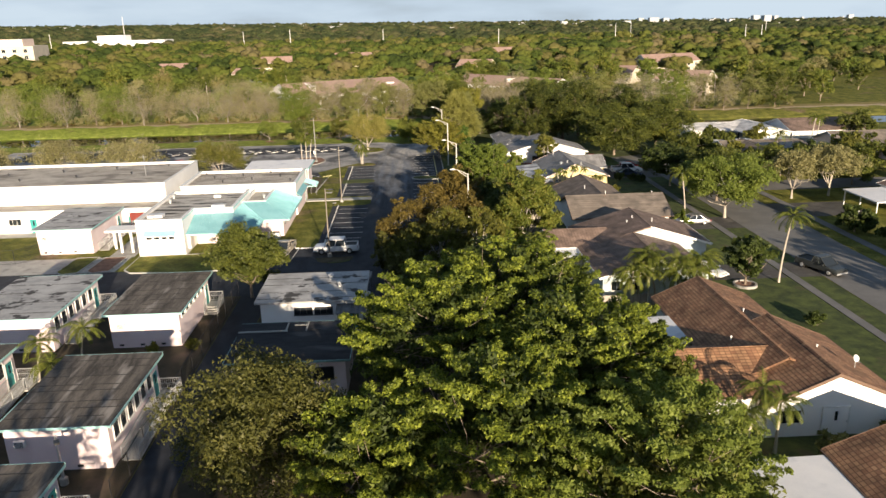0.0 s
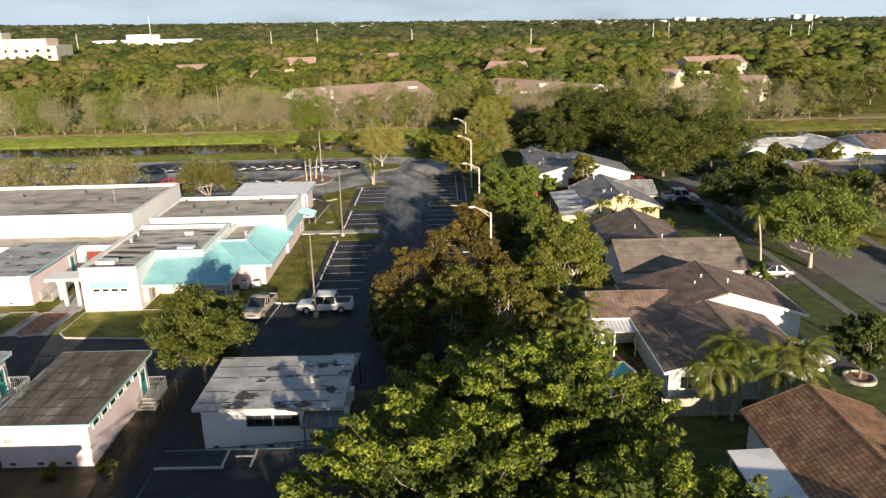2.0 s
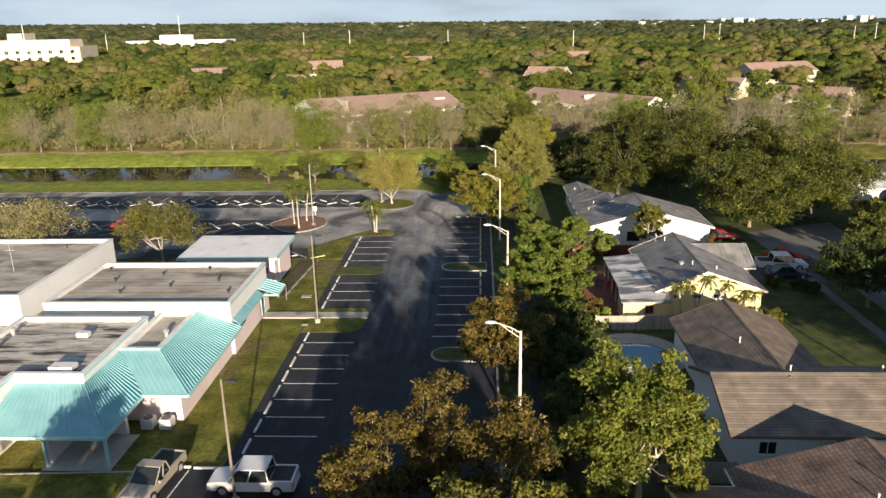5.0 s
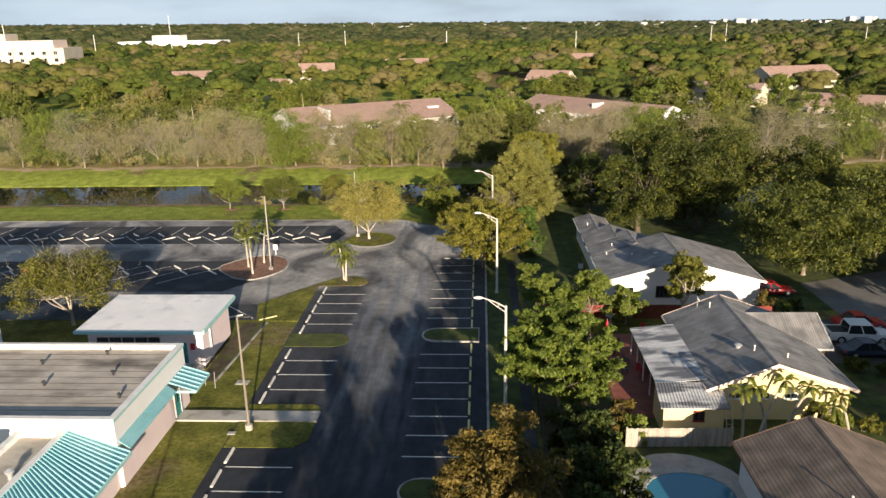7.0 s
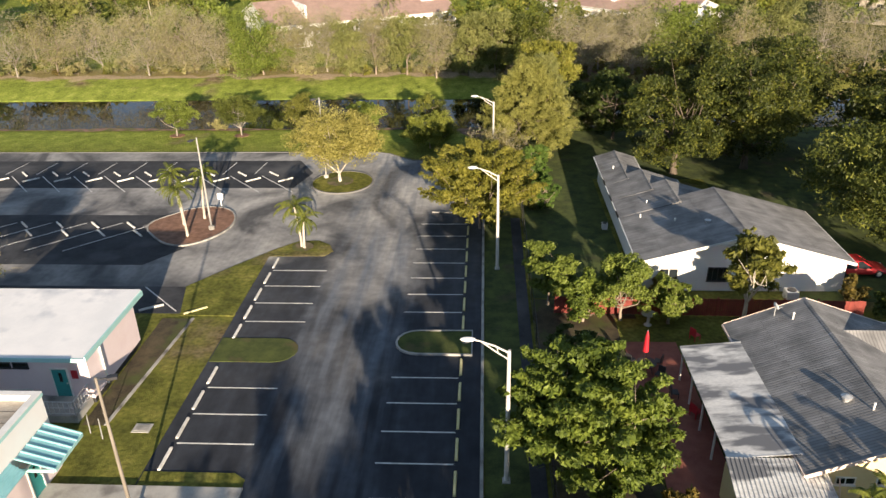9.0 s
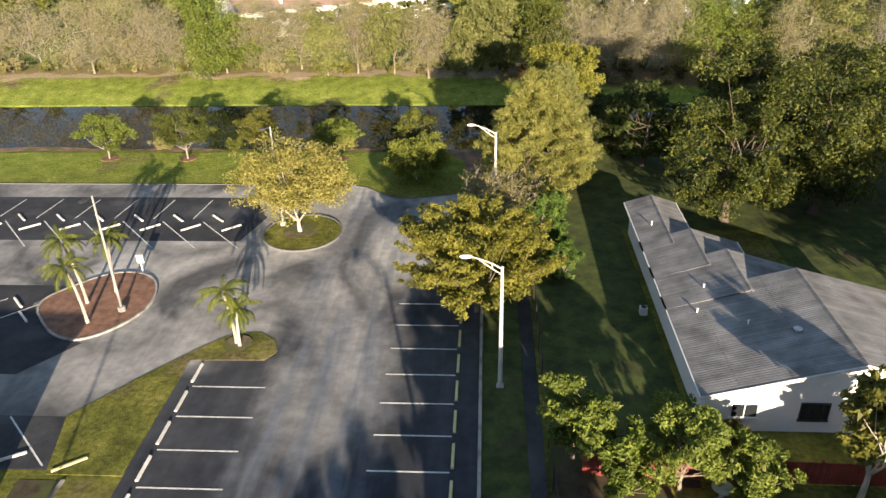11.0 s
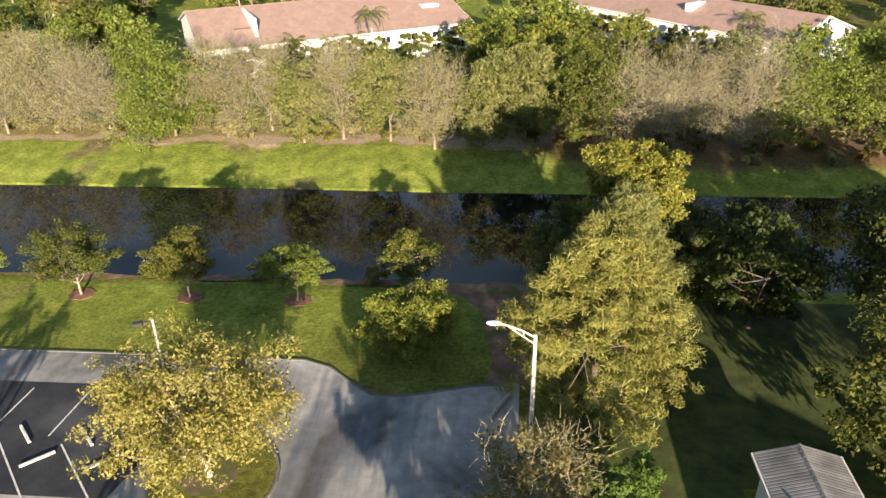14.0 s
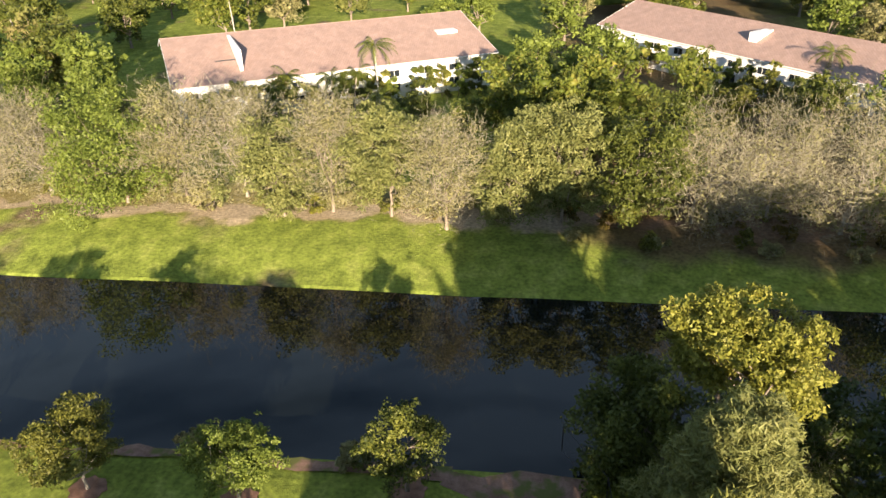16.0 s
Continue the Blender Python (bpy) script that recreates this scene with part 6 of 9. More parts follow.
for i, (x, y, h, r) in enumerate(((-3.0, 82.4, 4.8, 2.9), (-1.3, 77.2, 4.4, 3.0))):
    tree("dark olive tree in the shade of taller trees", x, y, h, r, LEAF_DUSK, clumps=32, per=270, size=0.2, seed=72 + i, base=0.1, group=G)
tree("dark olive tree in the shade of taller trees", 6.4, 70, 6.8, 4.4, LEAF_DUSK, clumps=50, per=540, size=0.21, seed=30, base=1.0, group=G)
tree("green tree with grey limbs and golden leaves", 14.2, 89.6, 10.8, 5.0, LEAF_MIXED, BARK_PALE, clumps=54, per=560, size=0.2, seed=24, base=1.6, group=G)
tree("dense green tree behind a garden", 12.4, 97, 6.0, 3.8, LEAF_DARK, clumps=40, per=320, size=0.2, seed=25, base=0.8, group=G)
tree("rusty golden tree beside a street lamp", 6.7, 106.0, 7.6, 4.3, LEAF_RUST, clumps=46, per=560, size=0.18, seed=26, base=1.4, group=G)
tree("dense green tree over a garden fence", 12.0, 104.5, 4.4, 3.2, LEAF_DARK, clumps=36, per=320, size=0.2, seed=27, base=0.5, group=G)
tree("dense green tree behind a pool", 12.6, 109.0, 4.6, 3.0, LEAF_DARK, clumps=34, per=340, size=0.2, seed=34, base=0.6, group=G)
tree("dense green tree behind a pool", 12.8, 114.5, 4.2, 2.8, LEAF_DARK, clumps=34, per=340, size=0.2, seed=35, base=0.5, group=G)
spray_tree("leafy green tree with large leaves", 11.5, 122.2, 8.2, 4.6, LEAF_BROAD, LEAF_BROAD, 74, per=80, size=0.2, seed=28, base=0.8, group=G, tufts=6)
tree("leafy green tree with large leaves", 11.6, 130.5, 4.6, 2.4, LEAF_DARK, clumps=30, per=320, size=0.2, seed=29, base=0.6, group=G)
tree("round green tree shading a portable", -17.9, 75.6, 7.7, 4.8, LEAF_GREEN, clumps=50, per=460, size=0.2, seed=31, base=1.8, group="school trees")
tree("spreading oak with pale limbs", -36.0, 138.0, 8.0, 6.8, LEAF_OLIVE, BARK_PALE, clumps=70, per=300, size=0.15, seed=32, base=1.6, shape="umbrella", twigs=20, group="school trees", fork=1.4)
for i, (x, y, h, r) in enumerate(((-52, 136.5, 9.0, 8.0), (-65, 137.5, 8.8, 7.6), (-79, 137, 8.4, 7.0))):
    tree("spreading oak with pale bare limbs", x, y, h, r, LEAF_TAN, BARK_PALE, clumps=70, per=190, size=0.17, seed=33 + i, base=2.0, shape="umbrella", twigs=20, group="school trees", fork=1.4)
tree("golden-leaved tree with pale limbs on an island", -10.1, 168.1, 8.9, 5.4, LEAF_GOLD, BARK_PALE, clumps=90, per=400, size=0.13, seed=41, base=2.2, group="lot trees", fork=1.2)
spray_tree("olive-gold oak beside a street lamp", 5.6, 155.6, 8.4, 5.7, LEAF_OAKGOLD, LEAF_OAKGOLD, 96, per=74, size=0.13, seed=42, base=1.4, group="lot trees", tufts=8)
plume_tree("tall feathery grey-green tree", 10.9, 175.6, 12.2, 7.0, LEAF_PLUME, arms=180, seed=43, group="lot trees", bark=BARK_DARK)
plume_tree("feathery grey-tan tree with fine plumes", 13.1, 182.2, 11.4, 5.2, LEAF_WILLOW, arms=120, seed=53, group="canal trees", bark=BARK_DARK)
tree("bushy golden-topped tree at the canal", 14.3, 188.4, 12.2, 4.1, LEAF_GOLDGREEN, clumps=70, per=480, size=0.15, seed=44, base=6.4, group="canal trees", fork=5.0)
tree("dense dark tree hanging over the canal", 11.2, 190.4, 7.4, 5.0, LEAF_GREEN, clumps=56, per=400, size=0.18, seed=45, base=0.2, group="canal trees")
tree("dense dark tree hanging over the canal", 19.0, 191.0, 8.0, 5.6, LEAF_DARK, clumps=50, per=380, size=0.2, seed=46, base=0.2, group="canal trees")
tree("thin half-bare tan tree beside a lamp", 7.3, 164.0, 7.0, 3.7, LEAF_THIN, BARK, clumps=60, per=110, size=0.14, seed=47, base=1.4, group="lot trees", twigs=40)
tree("dense green shrubby tree", 10.9, 164.4, 5.6, 2.6, LEAF_FRESHDARK, clumps=40, per=420, size=0.15, seed=48, base=0.2, group="lot trees")
tree("low green shrubby tree", 11.9, 160.6, 3.6, 2.0, LEAF_FRESHDARK, clumps=26, per=380, size=0.14, seed=58, base=0.1, group="lot trees")
tree("rounded golden-green small tree on the lawn", -0.8, 180.2, 4.6, 3.8, LEAF_YELLOW, clumps=70, per=440, size=0.12, seed=49, base=0.5, group="canal trees")
tree("small sparse green tree at the canal edge", -1.2, 187.3, 5.0, 3.0, LEAF_FEATHER, clumps=36, per=240, size=0.12, seed=50, base=1.6, group="canal trees")
for i, (x, h, r) in enumerate(((-9.8, 4.6, 2.9), (-18.1, 5.6, 3.0), (-26.7, 6.0, 4.1), (-35.6, 5.2, 3.6))):
    tree("small leafy tree with a pale trunk on the canal lawn", x, 185.9, h, r, (LEAF_FRESH, LEAF_OLIVE, LEAF_GREEN)[i % 3], BARK_GREY, clumps=44, per=340, size=0.115, seed=60 + i, base=1.3, flat=0.55, trunk=0.11, group="canal trees")
# shade trees round the houses
H = "garden trees"
for mx_, my_ in ((-9.8, 185.9), (-18.1, 185.9), (-26.7, 185.9), (-35.6, 185.9), (-1.2, 187.3)):
    mr_ = thing("mulch_ring", "low ring of reddish mulch round a young tree", "mulch bed", mx_, my_, 0.0, 0, "mulch rings")
    part("mulch", slab(bmesh.new(), [(px_ * (1 + 0.12 * math.sin(k_ * 2.7 + mx_)), py_ * (1 + 0.12 * math.sin(k_ * 2.7 + mx_)), 0.06) for k_, (px_, py_) in enumerate(arc(0, 0, 1.0, 0, 345, 18, 0.85))], 0.05), MULCH, mr_)
tree("large dark shade oak with drooping boughs", 27.2, 170.8, 14.0, 7.2, LEAF_OAK, BARK_DARK, clumps=46, per=600, size=0.2, seed=71, base=0.6, group=H, fork=2.6, trunk=0.4)
tree("large dark shade oak with drooping boughs", 35.5, 172.5, 14.2, 7.8, LEAF_OAK, BARK_DARK, clumps=48, per=560, size=0.215, seed=72, base=0.8, group=H, fork=2.6, trunk=0.42)
tree("large dark shade oak with a rounded crown", 30.5, 181.5, 14.4, 7.0, LEAF_OAK, BARK_DARK, clumps=44, per=520, size=0.22, seed=73, base=1.6, group=H, fork=2.6, trunk=0.4)
tree("large dark shade oak beside the canal", 41.0, 181.0, 13.4, 7.0, LEAF_OAK, clumps=60, per=320, size=0.24, seed=74, base=1.0, group=H, trunk=0.36)
# added tree; its dark leaves stand in for shade between oaks and canal
tree("added dark tree standing in for shade beside the canal", 22.5, 184.0, 9.6, 4.6, LEAF_DARK, BARK_DARK, clumps=40, per=320, size=0.24, seed=70, base=0.4, group=H)
tree("broad layered shade tree with feathery leaves", 42.5, 153.0, 11.4, 9.0, LEAF_FEATHER, clumps=120, per=330, size=0.2, seed=75, base=0.9, group=H, flat=0.42, long=1.7)
tree("broad layered shade tree with feathery leaves", 53.0, 158.0, 12.0, 9.0, LEAF_FEATHER, clumps=110, per=300, size=0.22, seed=76, base=1.2, group=H, flat=0.42, long=1.7)
tree("dark shade tree behind the houses", 50, 172, 12.0, 7.6, LEAF_OAK, clumps=56, per=260, size=0.28, seed=77, base=1.2, group=H)
tree("small tree with pale trunks before a white wall", 25.0, 138.6, 7.2, 3.0, LEAF_OLIVE, BARK_PALE, clumps=28, per=230, size=0.27, seed=78, base=2.4, group=H)
tree("small bright green tree over a red fence", 16.2, 139.0, 5.6, 2.9, LEAF_FRESH, clumps=34, per=420, size=0.15, seed=79, base=0.8, group=H)
tree("bushy green tree over a red fence", 13.4, 138.8, 4.0, 2.2, LEAF_BROAD, clumps=30, per=360, size=0.15, seed=67, base=0.3, group=H)
tree("small green tree beside a path", 11.0, 141.2, 5.4, 2.5, LEAF_FRESH, clumps=30, per=360, size=0.16, seed=80, base=1.4, group=H)
tree("small green tree over a red fence", 19.6, 138.6, 4.2, 2.1, LEAF_FRESH, clumps=28, per=330, size=0.16, seed=81, base=0.4, group=H)
tree("spreading green street tree with pale limbs", 44.6, 101.0, 9.8, 7.8, LEAF_FRESH, BARK_PALE, clumps=90, per=330, size=0.2, seed=82, base=2.4, group=H, flat=0.5)
tree("wide dark green street tree", 47.5, 111.0, 8.6, 8.0, LEAF_GREEN, clumps=80, per=320, size=0.21, seed=83, base=2.0, group=H)
tree("wide dark green street tree", 44.0, 122.5, 7.4, 6.4, LEAF_DARK, clumps=60, per=320, size=0.22, seed=84, base=2.0, group=H)
tree("sparse olive street tree with pale limbs", 59.5, 111, 7.6, 4.6, LEAF_TAN, BARK_PALE, clumps=50, per=190, size=0.2, seed=85, base=2.4, group=H, shape="umbrella", fork=1.6)
tree("sparse olive street tree with pale limbs", 66.0, 112, 8.2, 5.4, LEAF_TAN, BARK_PALE, clumps=56, per=190, size=0.2, seed=86, base=2.4, group=H, shape="umbrella", fork=1.6)
tree("round dark green garden tree in a brick ring", 35.5, 73.6, 5.6, 2.9, LEAF_DARK, clumps=30, per=260, size=0.27, seed=87, base=1.3, group=H)
for i, (x, y, h, r, lf) in enumerate(((58.5, 92, 3.4, 3.4, LEAF_DARK), (60.0, 85, 3.2, 3.4, LEAF_DARK), (60.5, 78, 3.2, 3.2, LEAF_DARK), (61, 71, 3.0, 3.2, LEAF_DARK), (57.5, 130, 6.0, 4.2, LEAF_OLIVE), (57, 139, 4.6, 3.6, LEAF_GREEN), (66, 128, 6.4, 4.6, LEAF_GREEN), (78, 128, 7, 5, LEAF_OLIVE), (90, 130, 7.6, 5, LEAF_GREEN), (86, 118, 7.4, 5, LEAF_OLIVE), (64, 154, 5.5, 4.2, LEAF_GREEN), (73, 153.5, 5.0, 4, LEAF_OLIVE), (82, 133, 7, 5, LEAF_GREEN), (53.5, 140, 7.0, 4.6, LEAF_GREEN), (72, 128.5, 6.4, 4.6, LEAF_DARK), (60, 122, 7, 5, LEAF_GREEN), (74, 119, 7.5, 5.5, LEAF_GREEN), (98, 160, 7.4, 5, LEAF_GREEN), (58, 150, 5, 3.4, LEAF_OLIVE), (70, 183, 4.4, 3.4, LEAF_OLIVE), (60, 178, 7.8, 5, LEAF_GREEN))):
    tree("dense garden tree across the street", x, y, h, r, lf, clumps=28, per=180, size=0.36, seed=90 + i, base=0.5, group=H)

# undergrowth below the boundary trees
rng = np.random.default_rng(5)
for i in range(46):
    y = 26 + 91 * (i + 0.5) / 46
    x = 8.5 + 5.5 * rng.random() + (1.5 if y > 95 else 0)
    lf = (LEAF_GREEN, LEAF_DARK, LEAF_OLIVE, LEAF_GREEN)[i % 4]
    bush("dense shrub in the shade of tall trees", x, y, 1.5 + 0.7 * rng.random(), 1.8 + 1.6 * rng.random(), lf, 200 + i, 80, 0.34, 9)
for i, (x, y, r, h, lf) in enumerate(((15.6, 118.6, 1.5, 2.6, LEAF_RUST), (16.6, 117.4, 1.3, 2.0, LEAF_FRESH), (13.8, 115.6, 1.6, 2.6, LEAF_FRESH), (12.2, 118, 1.7, 3.0, LEAF_GREEN), (19.8, 142.2, 1.2, 1.7, LEAF_RUST), (34.2, 142.0, 1.5, 1.9, LEAF_RUST), (36.0, 140.2, 1.4, 1.8, LEAF_DARK),
        (29.8, 118.6, 1.3, 2.4, LEAF_OLIVE), (31.5, 119.3, 0.9, 1.1, LEAF_FRESH), (33.4, 118.8, 1.0, 1.2, LEAF_OLIVE), (28.0, 92.4, 1.5, 2.2, LEAF_DARK), (26.0, 92.0, 1.2, 1.8, LEAF_DARK), (35.5, 93.2, 1.6, 3.0, LEAF_FRESH), (34.0, 92.0, 1.3, 2.0, LEAF_GREEN), (30.4, 69.6, 1.2, 1.7, LEAF_RUST),
        (30.5, 42.0, 1.4, 2.0, LEAF_OLIVE), (27.0, 41.4, 1.3, 1.8, LEAF_WILLOW), (33.0, 43.0, 1.4, 1.8, LEAF_OLIVE), (36.8, 128.4, 1.2, 1.3, LEAF_GREEN), (39.2, 128.0, 1.2, 1.3, LEAF_GREEN), (40.2, 126.5, 1.1, 1.2, LEAF_DARK), (37.5, 62.5, 1.2, 1.1, LEAF_DARK), (10.9, 171.0, 1.6, 3.0, LEAF_FRESH), (10.8, 160.2, 1.1, 1.8, LEAF_OLIVE),
        (-4.6, 188.9, 1.1, 1.3, LEAF_TAN), (-13.5, 189.2, 1.2, 1.4, LEAF_TAN), (-22.5, 189.2, 1.2, 1.2, LEAF_GREEN), (-31.0, 189.3, 1.3, 1.4, LEAF_TAN), (10.4, 189.8, 1.6, 2.6, LEAF_DARK), (18.6, 190.2, 1.8, 2.6, LEAF_DARK), (26.5, 190.6, 1.8, 2.6, LEAF_DARK), (34, 190.6, 1.8, 2.6, LEAF_DARK), (44, 190.6, 2.0, 2.6, LEAF_DARK), (-24.2, 62.4, 0.6, 0.8, LEAF_OLIVE), (-20.6, 62.6, 0.7, 1.0, LEAF_OLIVE))):
    bush("leafy rounded shrub in a garden bed", x, y, r, h, lf, 300 + i)

# palms
for i, (x, y, h) in enumerate(((-22.1, 153.4, 5.0), (-21.9, 157.6, 5.0), (-23.4, 156.0, 5.6))):
    palm(x, y, h, i, "slim palm with a pale trunk on a mulched island", 70 * i, "island palms", 1.7, 1.1, z=0.1)
palm(-10.6, 151.2, 3.9, 4, "short palm with full green fronds", 30, "island palms", 1.9, 0.3, z=0.1)
palm(-10.3, 150.9, 2.7, 5, "short palm with full green fronds", 190, "island palms", 1.7, 0.2, z=0.1)
for i, (x, y, h) in enumerate(((21.6, 69.2, 4.0), (22.6, 70.0, 4.6), (23.4, 69.0, 5.0), (24.4, 69.8, 4.4), (25.3, 68.9, 4.8), (26.4, 69.6, 4.2), (28.2, 69.4, 4.4), (29.3, 70.1, 3.9), (23.0, 67.8, 3.6), (24.8, 67.6, 4.0), (26.8, 68.0, 3.8), (22.0, 68.4, 3.0))):
    palm(x, y, h, i % 4, "clump palm with arching yellow-green fronds", 47 * i, "garden palms", 2.2, 0.9)
for i, (x, y, h) in enumerate(((24.0, 117.8, 4.3), (24.9, 117.2, 4.8), (25.7, 118.0, 4.0), (26.6, 117.3, 4.6), (28.6, 117.6, 3.2), (31.4, 117.8, 2.6))):
    palm(x, y, h, i % 4, "clump palm with pale trunks before a yellow wall", 61 * i, "garden palms", 1.05, 1.3)
for i, (x, y, h) in enumerate(((13.2, 80.2, 4.2), (14.0, 78.4, 4.6), (13.0, 77.0, 3.8), (14.3, 75.2, 3.6), (12.4, 73.6, 4.0), (14.2, 82.0, 3.6))):
    palm(x, y, h, i % 4, "clump palm with arching yellow-green fronds", 53 * i, "garden palms", 1.7, 0.6)
for i, (x, y, h) in enumerate(((39.5, 74.2, 7.6), (38.6, 100.5, 6.8), (70.5, 140, 5.5), (83, 150, 7.0), (86.5, 154, 6.5))):
    palm(x, y, h, i % 3, "tall slender palm on a street lawn", 80 * i, "street palms", 2.2, 0.8)
for i, (x, y, h) in enumerate(((-29.6, 60.2, 3.2), (-31.8, 57.0, 3.4), (-29.4, 56.0, 2.2), (21.8, 42.6, 4.6), (20.4, 41.4, 3.6), (23.6, 42.2, 4.0), (17.8, 43.0, 3.0), (18.6, 40.6, 3.6))):
    palm(x, y, h, i % 4, "small feathery palm beside a building", 67 * i, "building palms", 1.9, 0.6)


# ---- houses ----
def gable(b, x0, x1, y0, y1, eave, ridge, axis, roof, wall, ridge_at=None, over=0.45, trim=WHITE, thick=0.14, skip=(), trim_end=None):
    """A gabled wing: two roof planes with verge boards, a ridge cap and a wall body with gable ends."""
    if axis == "y":
        a0, a1, c0, c1 = x0, x1, y0, y1
    else:
        a0, a1, c0, c1 = y0, y1, x0, x1
    m = ridge_at if ridge_at is not None else (a0 + a1) / 2

    def P(a, c, z):
        return (a, c, z) if axis == "y" else (c, a, z)
    for e in (a0, a1):
        bm = bmesh.new()
        slab(bm, [P(e, c0, eave), P(e, c1, eave), P(m, c1, ridge), P(m, c0, ridge)], thick)
        part("roof_plane", bm, roof, b)
    bm = bmesh.new()
    sl0, sl1 = (ridge - eave) / (m - a0), (ridge - eave) / (a1 - m)
    w0, w1 = a0 + over, a1 - over
    outline = [(w0, 0), (w1, 0), (w1, eave + sl1 * over - thick * 1.1), (m, ridge - thick * 1.25), (w0, eave + sl0 * over - thick * 1.1)]
    prism(bm, outline, axis, c0 + over, c1 - over)
    part("wall", bm, wall, b)
    for ci, c in enumerate((c0, c1)):
        d = -0.04 if c == c0 else 0.04
        for ei, e in enumerate((a0, a1)):
            if (ci, ei) in skip:
                continue
            bm = bmesh.new()
            q = [P(e, c + d * 0.1, eave - thick - 0.08), P(e, c + d * 0.1, eave + 0.03), P(m, c + d * 0.1, ridge + 0.03), P(m, c + d * 0.1, ridge - thick - 0.08)]
            q2 = [P(e, c + d, eave - thick - 0.08), P(e, c + d, eave + 0.03), P(m, c + d, ridge + 0.03), P(m, c + d, ridge - thick - 0.08)]
            r0, r1 = [bm.verts.new(k) for k in q], [bm.verts.new(k) for k in q2]
            bm.faces.new(r0)
            bm.faces.new(r1[::-1])
            for i in range(4):
                bm.faces.new((r0[i], r0[(i + 1) % 4], r1[(i + 1) % 4], r1[i]))
            bmesh.ops.recalc_face_normals(bm, faces=bm.faces[:])
            part("verge_board", bm, trim_end if ci and trim_end else trim, b)
    for e, s in ((a0, -1), (a1, 1)):
        bm = bmesh.new()
        p0, p1 = P(e + min(0, s * 0.1), c0, eave - 0.16), P(e + max(0, s * 0.1), c1, eave - 0.03)
        box(bm, min(p0[0], p1[0]), max(p0[0], p1[0]), min(p0[1], p1[1]), max(p0[1], p1[1]), p0[2], p1[2])
        part("gutter", bm, trim, b)
    bm = bmesh.new()
    prism(bm, [(m - 0.14, ridge - 0.03), (m, ridge + 0.05), (m + 0.14, ridge - 0.03)], axis, c0, c1)
    part("ridge_cap", bm, roof, b)


def house(label, group="houses"):
    return thing("house", label, "house", group=group)


def vent_pipe(x, y, z, h=0.32):
    u = thing("roof_vent", "small white pipe vent on a roof", "roof vent", x, y, z, group="roof vents")
    part("pipe", tube(bmesh.new(), [(0, 0, -0.3), (0, 0, h)], [0.05, 0.05], 8), WHITE, u)
    part("cap", tube(bmesh.new(), [(0, 0, h), (0, 0, h + 0.08)], [0.08, 0.06], 8), WHITE, u)


def dish(x, y, z, turn=0):
    u = thing("satellite_dish", "small grey satellite dish on a mast", "satellite dish", x, y, z, turn, "satellite dishes")
    part("mast", tube(bmesh.new(), [(0, 0, 0), (0, 0, 0.6)], [0.03, 0.03], 6), STEEL, u)
    bm = bmesh.new()
    tube(bm, [(0, -0.05, 0.75), (0, 0.02, 0.72), (0, 0.08, 0.7)], [0.27, 0.22, 0.04], 14)
    part("reflector", bm, METAL_WHITE, u)
    part("feed_arm", tube(bmesh.new(), [(0, 0, 0.5), (0, -0.45, 0.6)], [0.02, 0.02], 5), STEEL, u)


def patio_roof(b, x0, x1, y0, y1, z0, z1, mat, pitch=0.3, run="x"):
    """A corrugated patio cover on posts, falling from z1 to z0."""
    if run == "x":
        ribbed(b, [(x0, y0, z0), (x0, y1, z0), (x1, y1, z1), (x1, y0, z1)], mat, pitch, "patio_roof", 0.05, 0.05)
        posts = ((x0 + 0.2, y0 + 0.2), (x0 + 0.2, (y0 + y1) / 2), (x0 + 0.2, y1 - 0.2))
    else:
        ribbed(b, [(x0, y0, z0), (x1, y0, z0), (x1, y1, z1), (x0, y1, z1)], mat, pitch, "patio_roof", 0.05, 0.05)
        posts = ((x0 + 0.2, y0 + 0.2), ((x0 + x1) / 2, y0 + 0.2), (x1 - 0.2, y0 + 0.2))
    for px, py in posts:
        part("patio_post", boxes((px - 0.05, px + 0.05, py - 0.05, py + 0.05, 0, min(z0, z1))), WHITE, b)


# brown-roofed house and its carport neighbour
h1 = house("white house with a brown shingle roof and grey flat carport")
gable(h1, 24.4, 34.5, 24, 38.4, 2.7, 4.7, "y", SHINGLE_BROWN, STUCCO_WHITE, trim=FASCIA_BROWN)
part("carport_roof", slab(bmesh.new(), [(19.4, 26, 2.5), (24.4, 26, 2.6), (24.4, 37.9, 2.6), (19.4, 37.9, 2.5)], 0.15), ROOF_WHITE, h1)
for py in (27, 32, 37.5):
    part("carport_post", boxes((19.6, 19.75, py - 0.07, py + 0.07, 0, 2.4)), WHITE, h1)
h2 = house("white house with a rambling brown shingle roof")
gable(h2, 22.2, 31.2, 47.0, 64.6, 2.7, 4.6, "y", SHINGLE_BROWN, STUCCO_WHITE, 26.5, trim=FASCIA_BROWN, skip=((0, 0), (0, 1)))
gable(h2, 23.3, 33.4, 43.6, 54.3, 2.72, 4.95, "y", SHINGLE_BROWN, STUCCO_WHITE, 28.3, trim=FASCIA_BROWN)
gable(h2, 18.9, 28.0, 45.2, 53.6, 2.68, 4.4, "x", SHINGLE_BROWN_X, STUCCO_WHITE, 49.5, trim=FASCIA_BROWN, skip=((1, 0), (1, 1)))
part("flat_roof", slab(bmesh.new(), [(19.5, 54.4, 2.6), (22.6, 54.4, 2.72), (22.6, 59.9, 2.72), (19.5, 59.9, 2.6)], 0.14), ROOF_WHITE, h2)
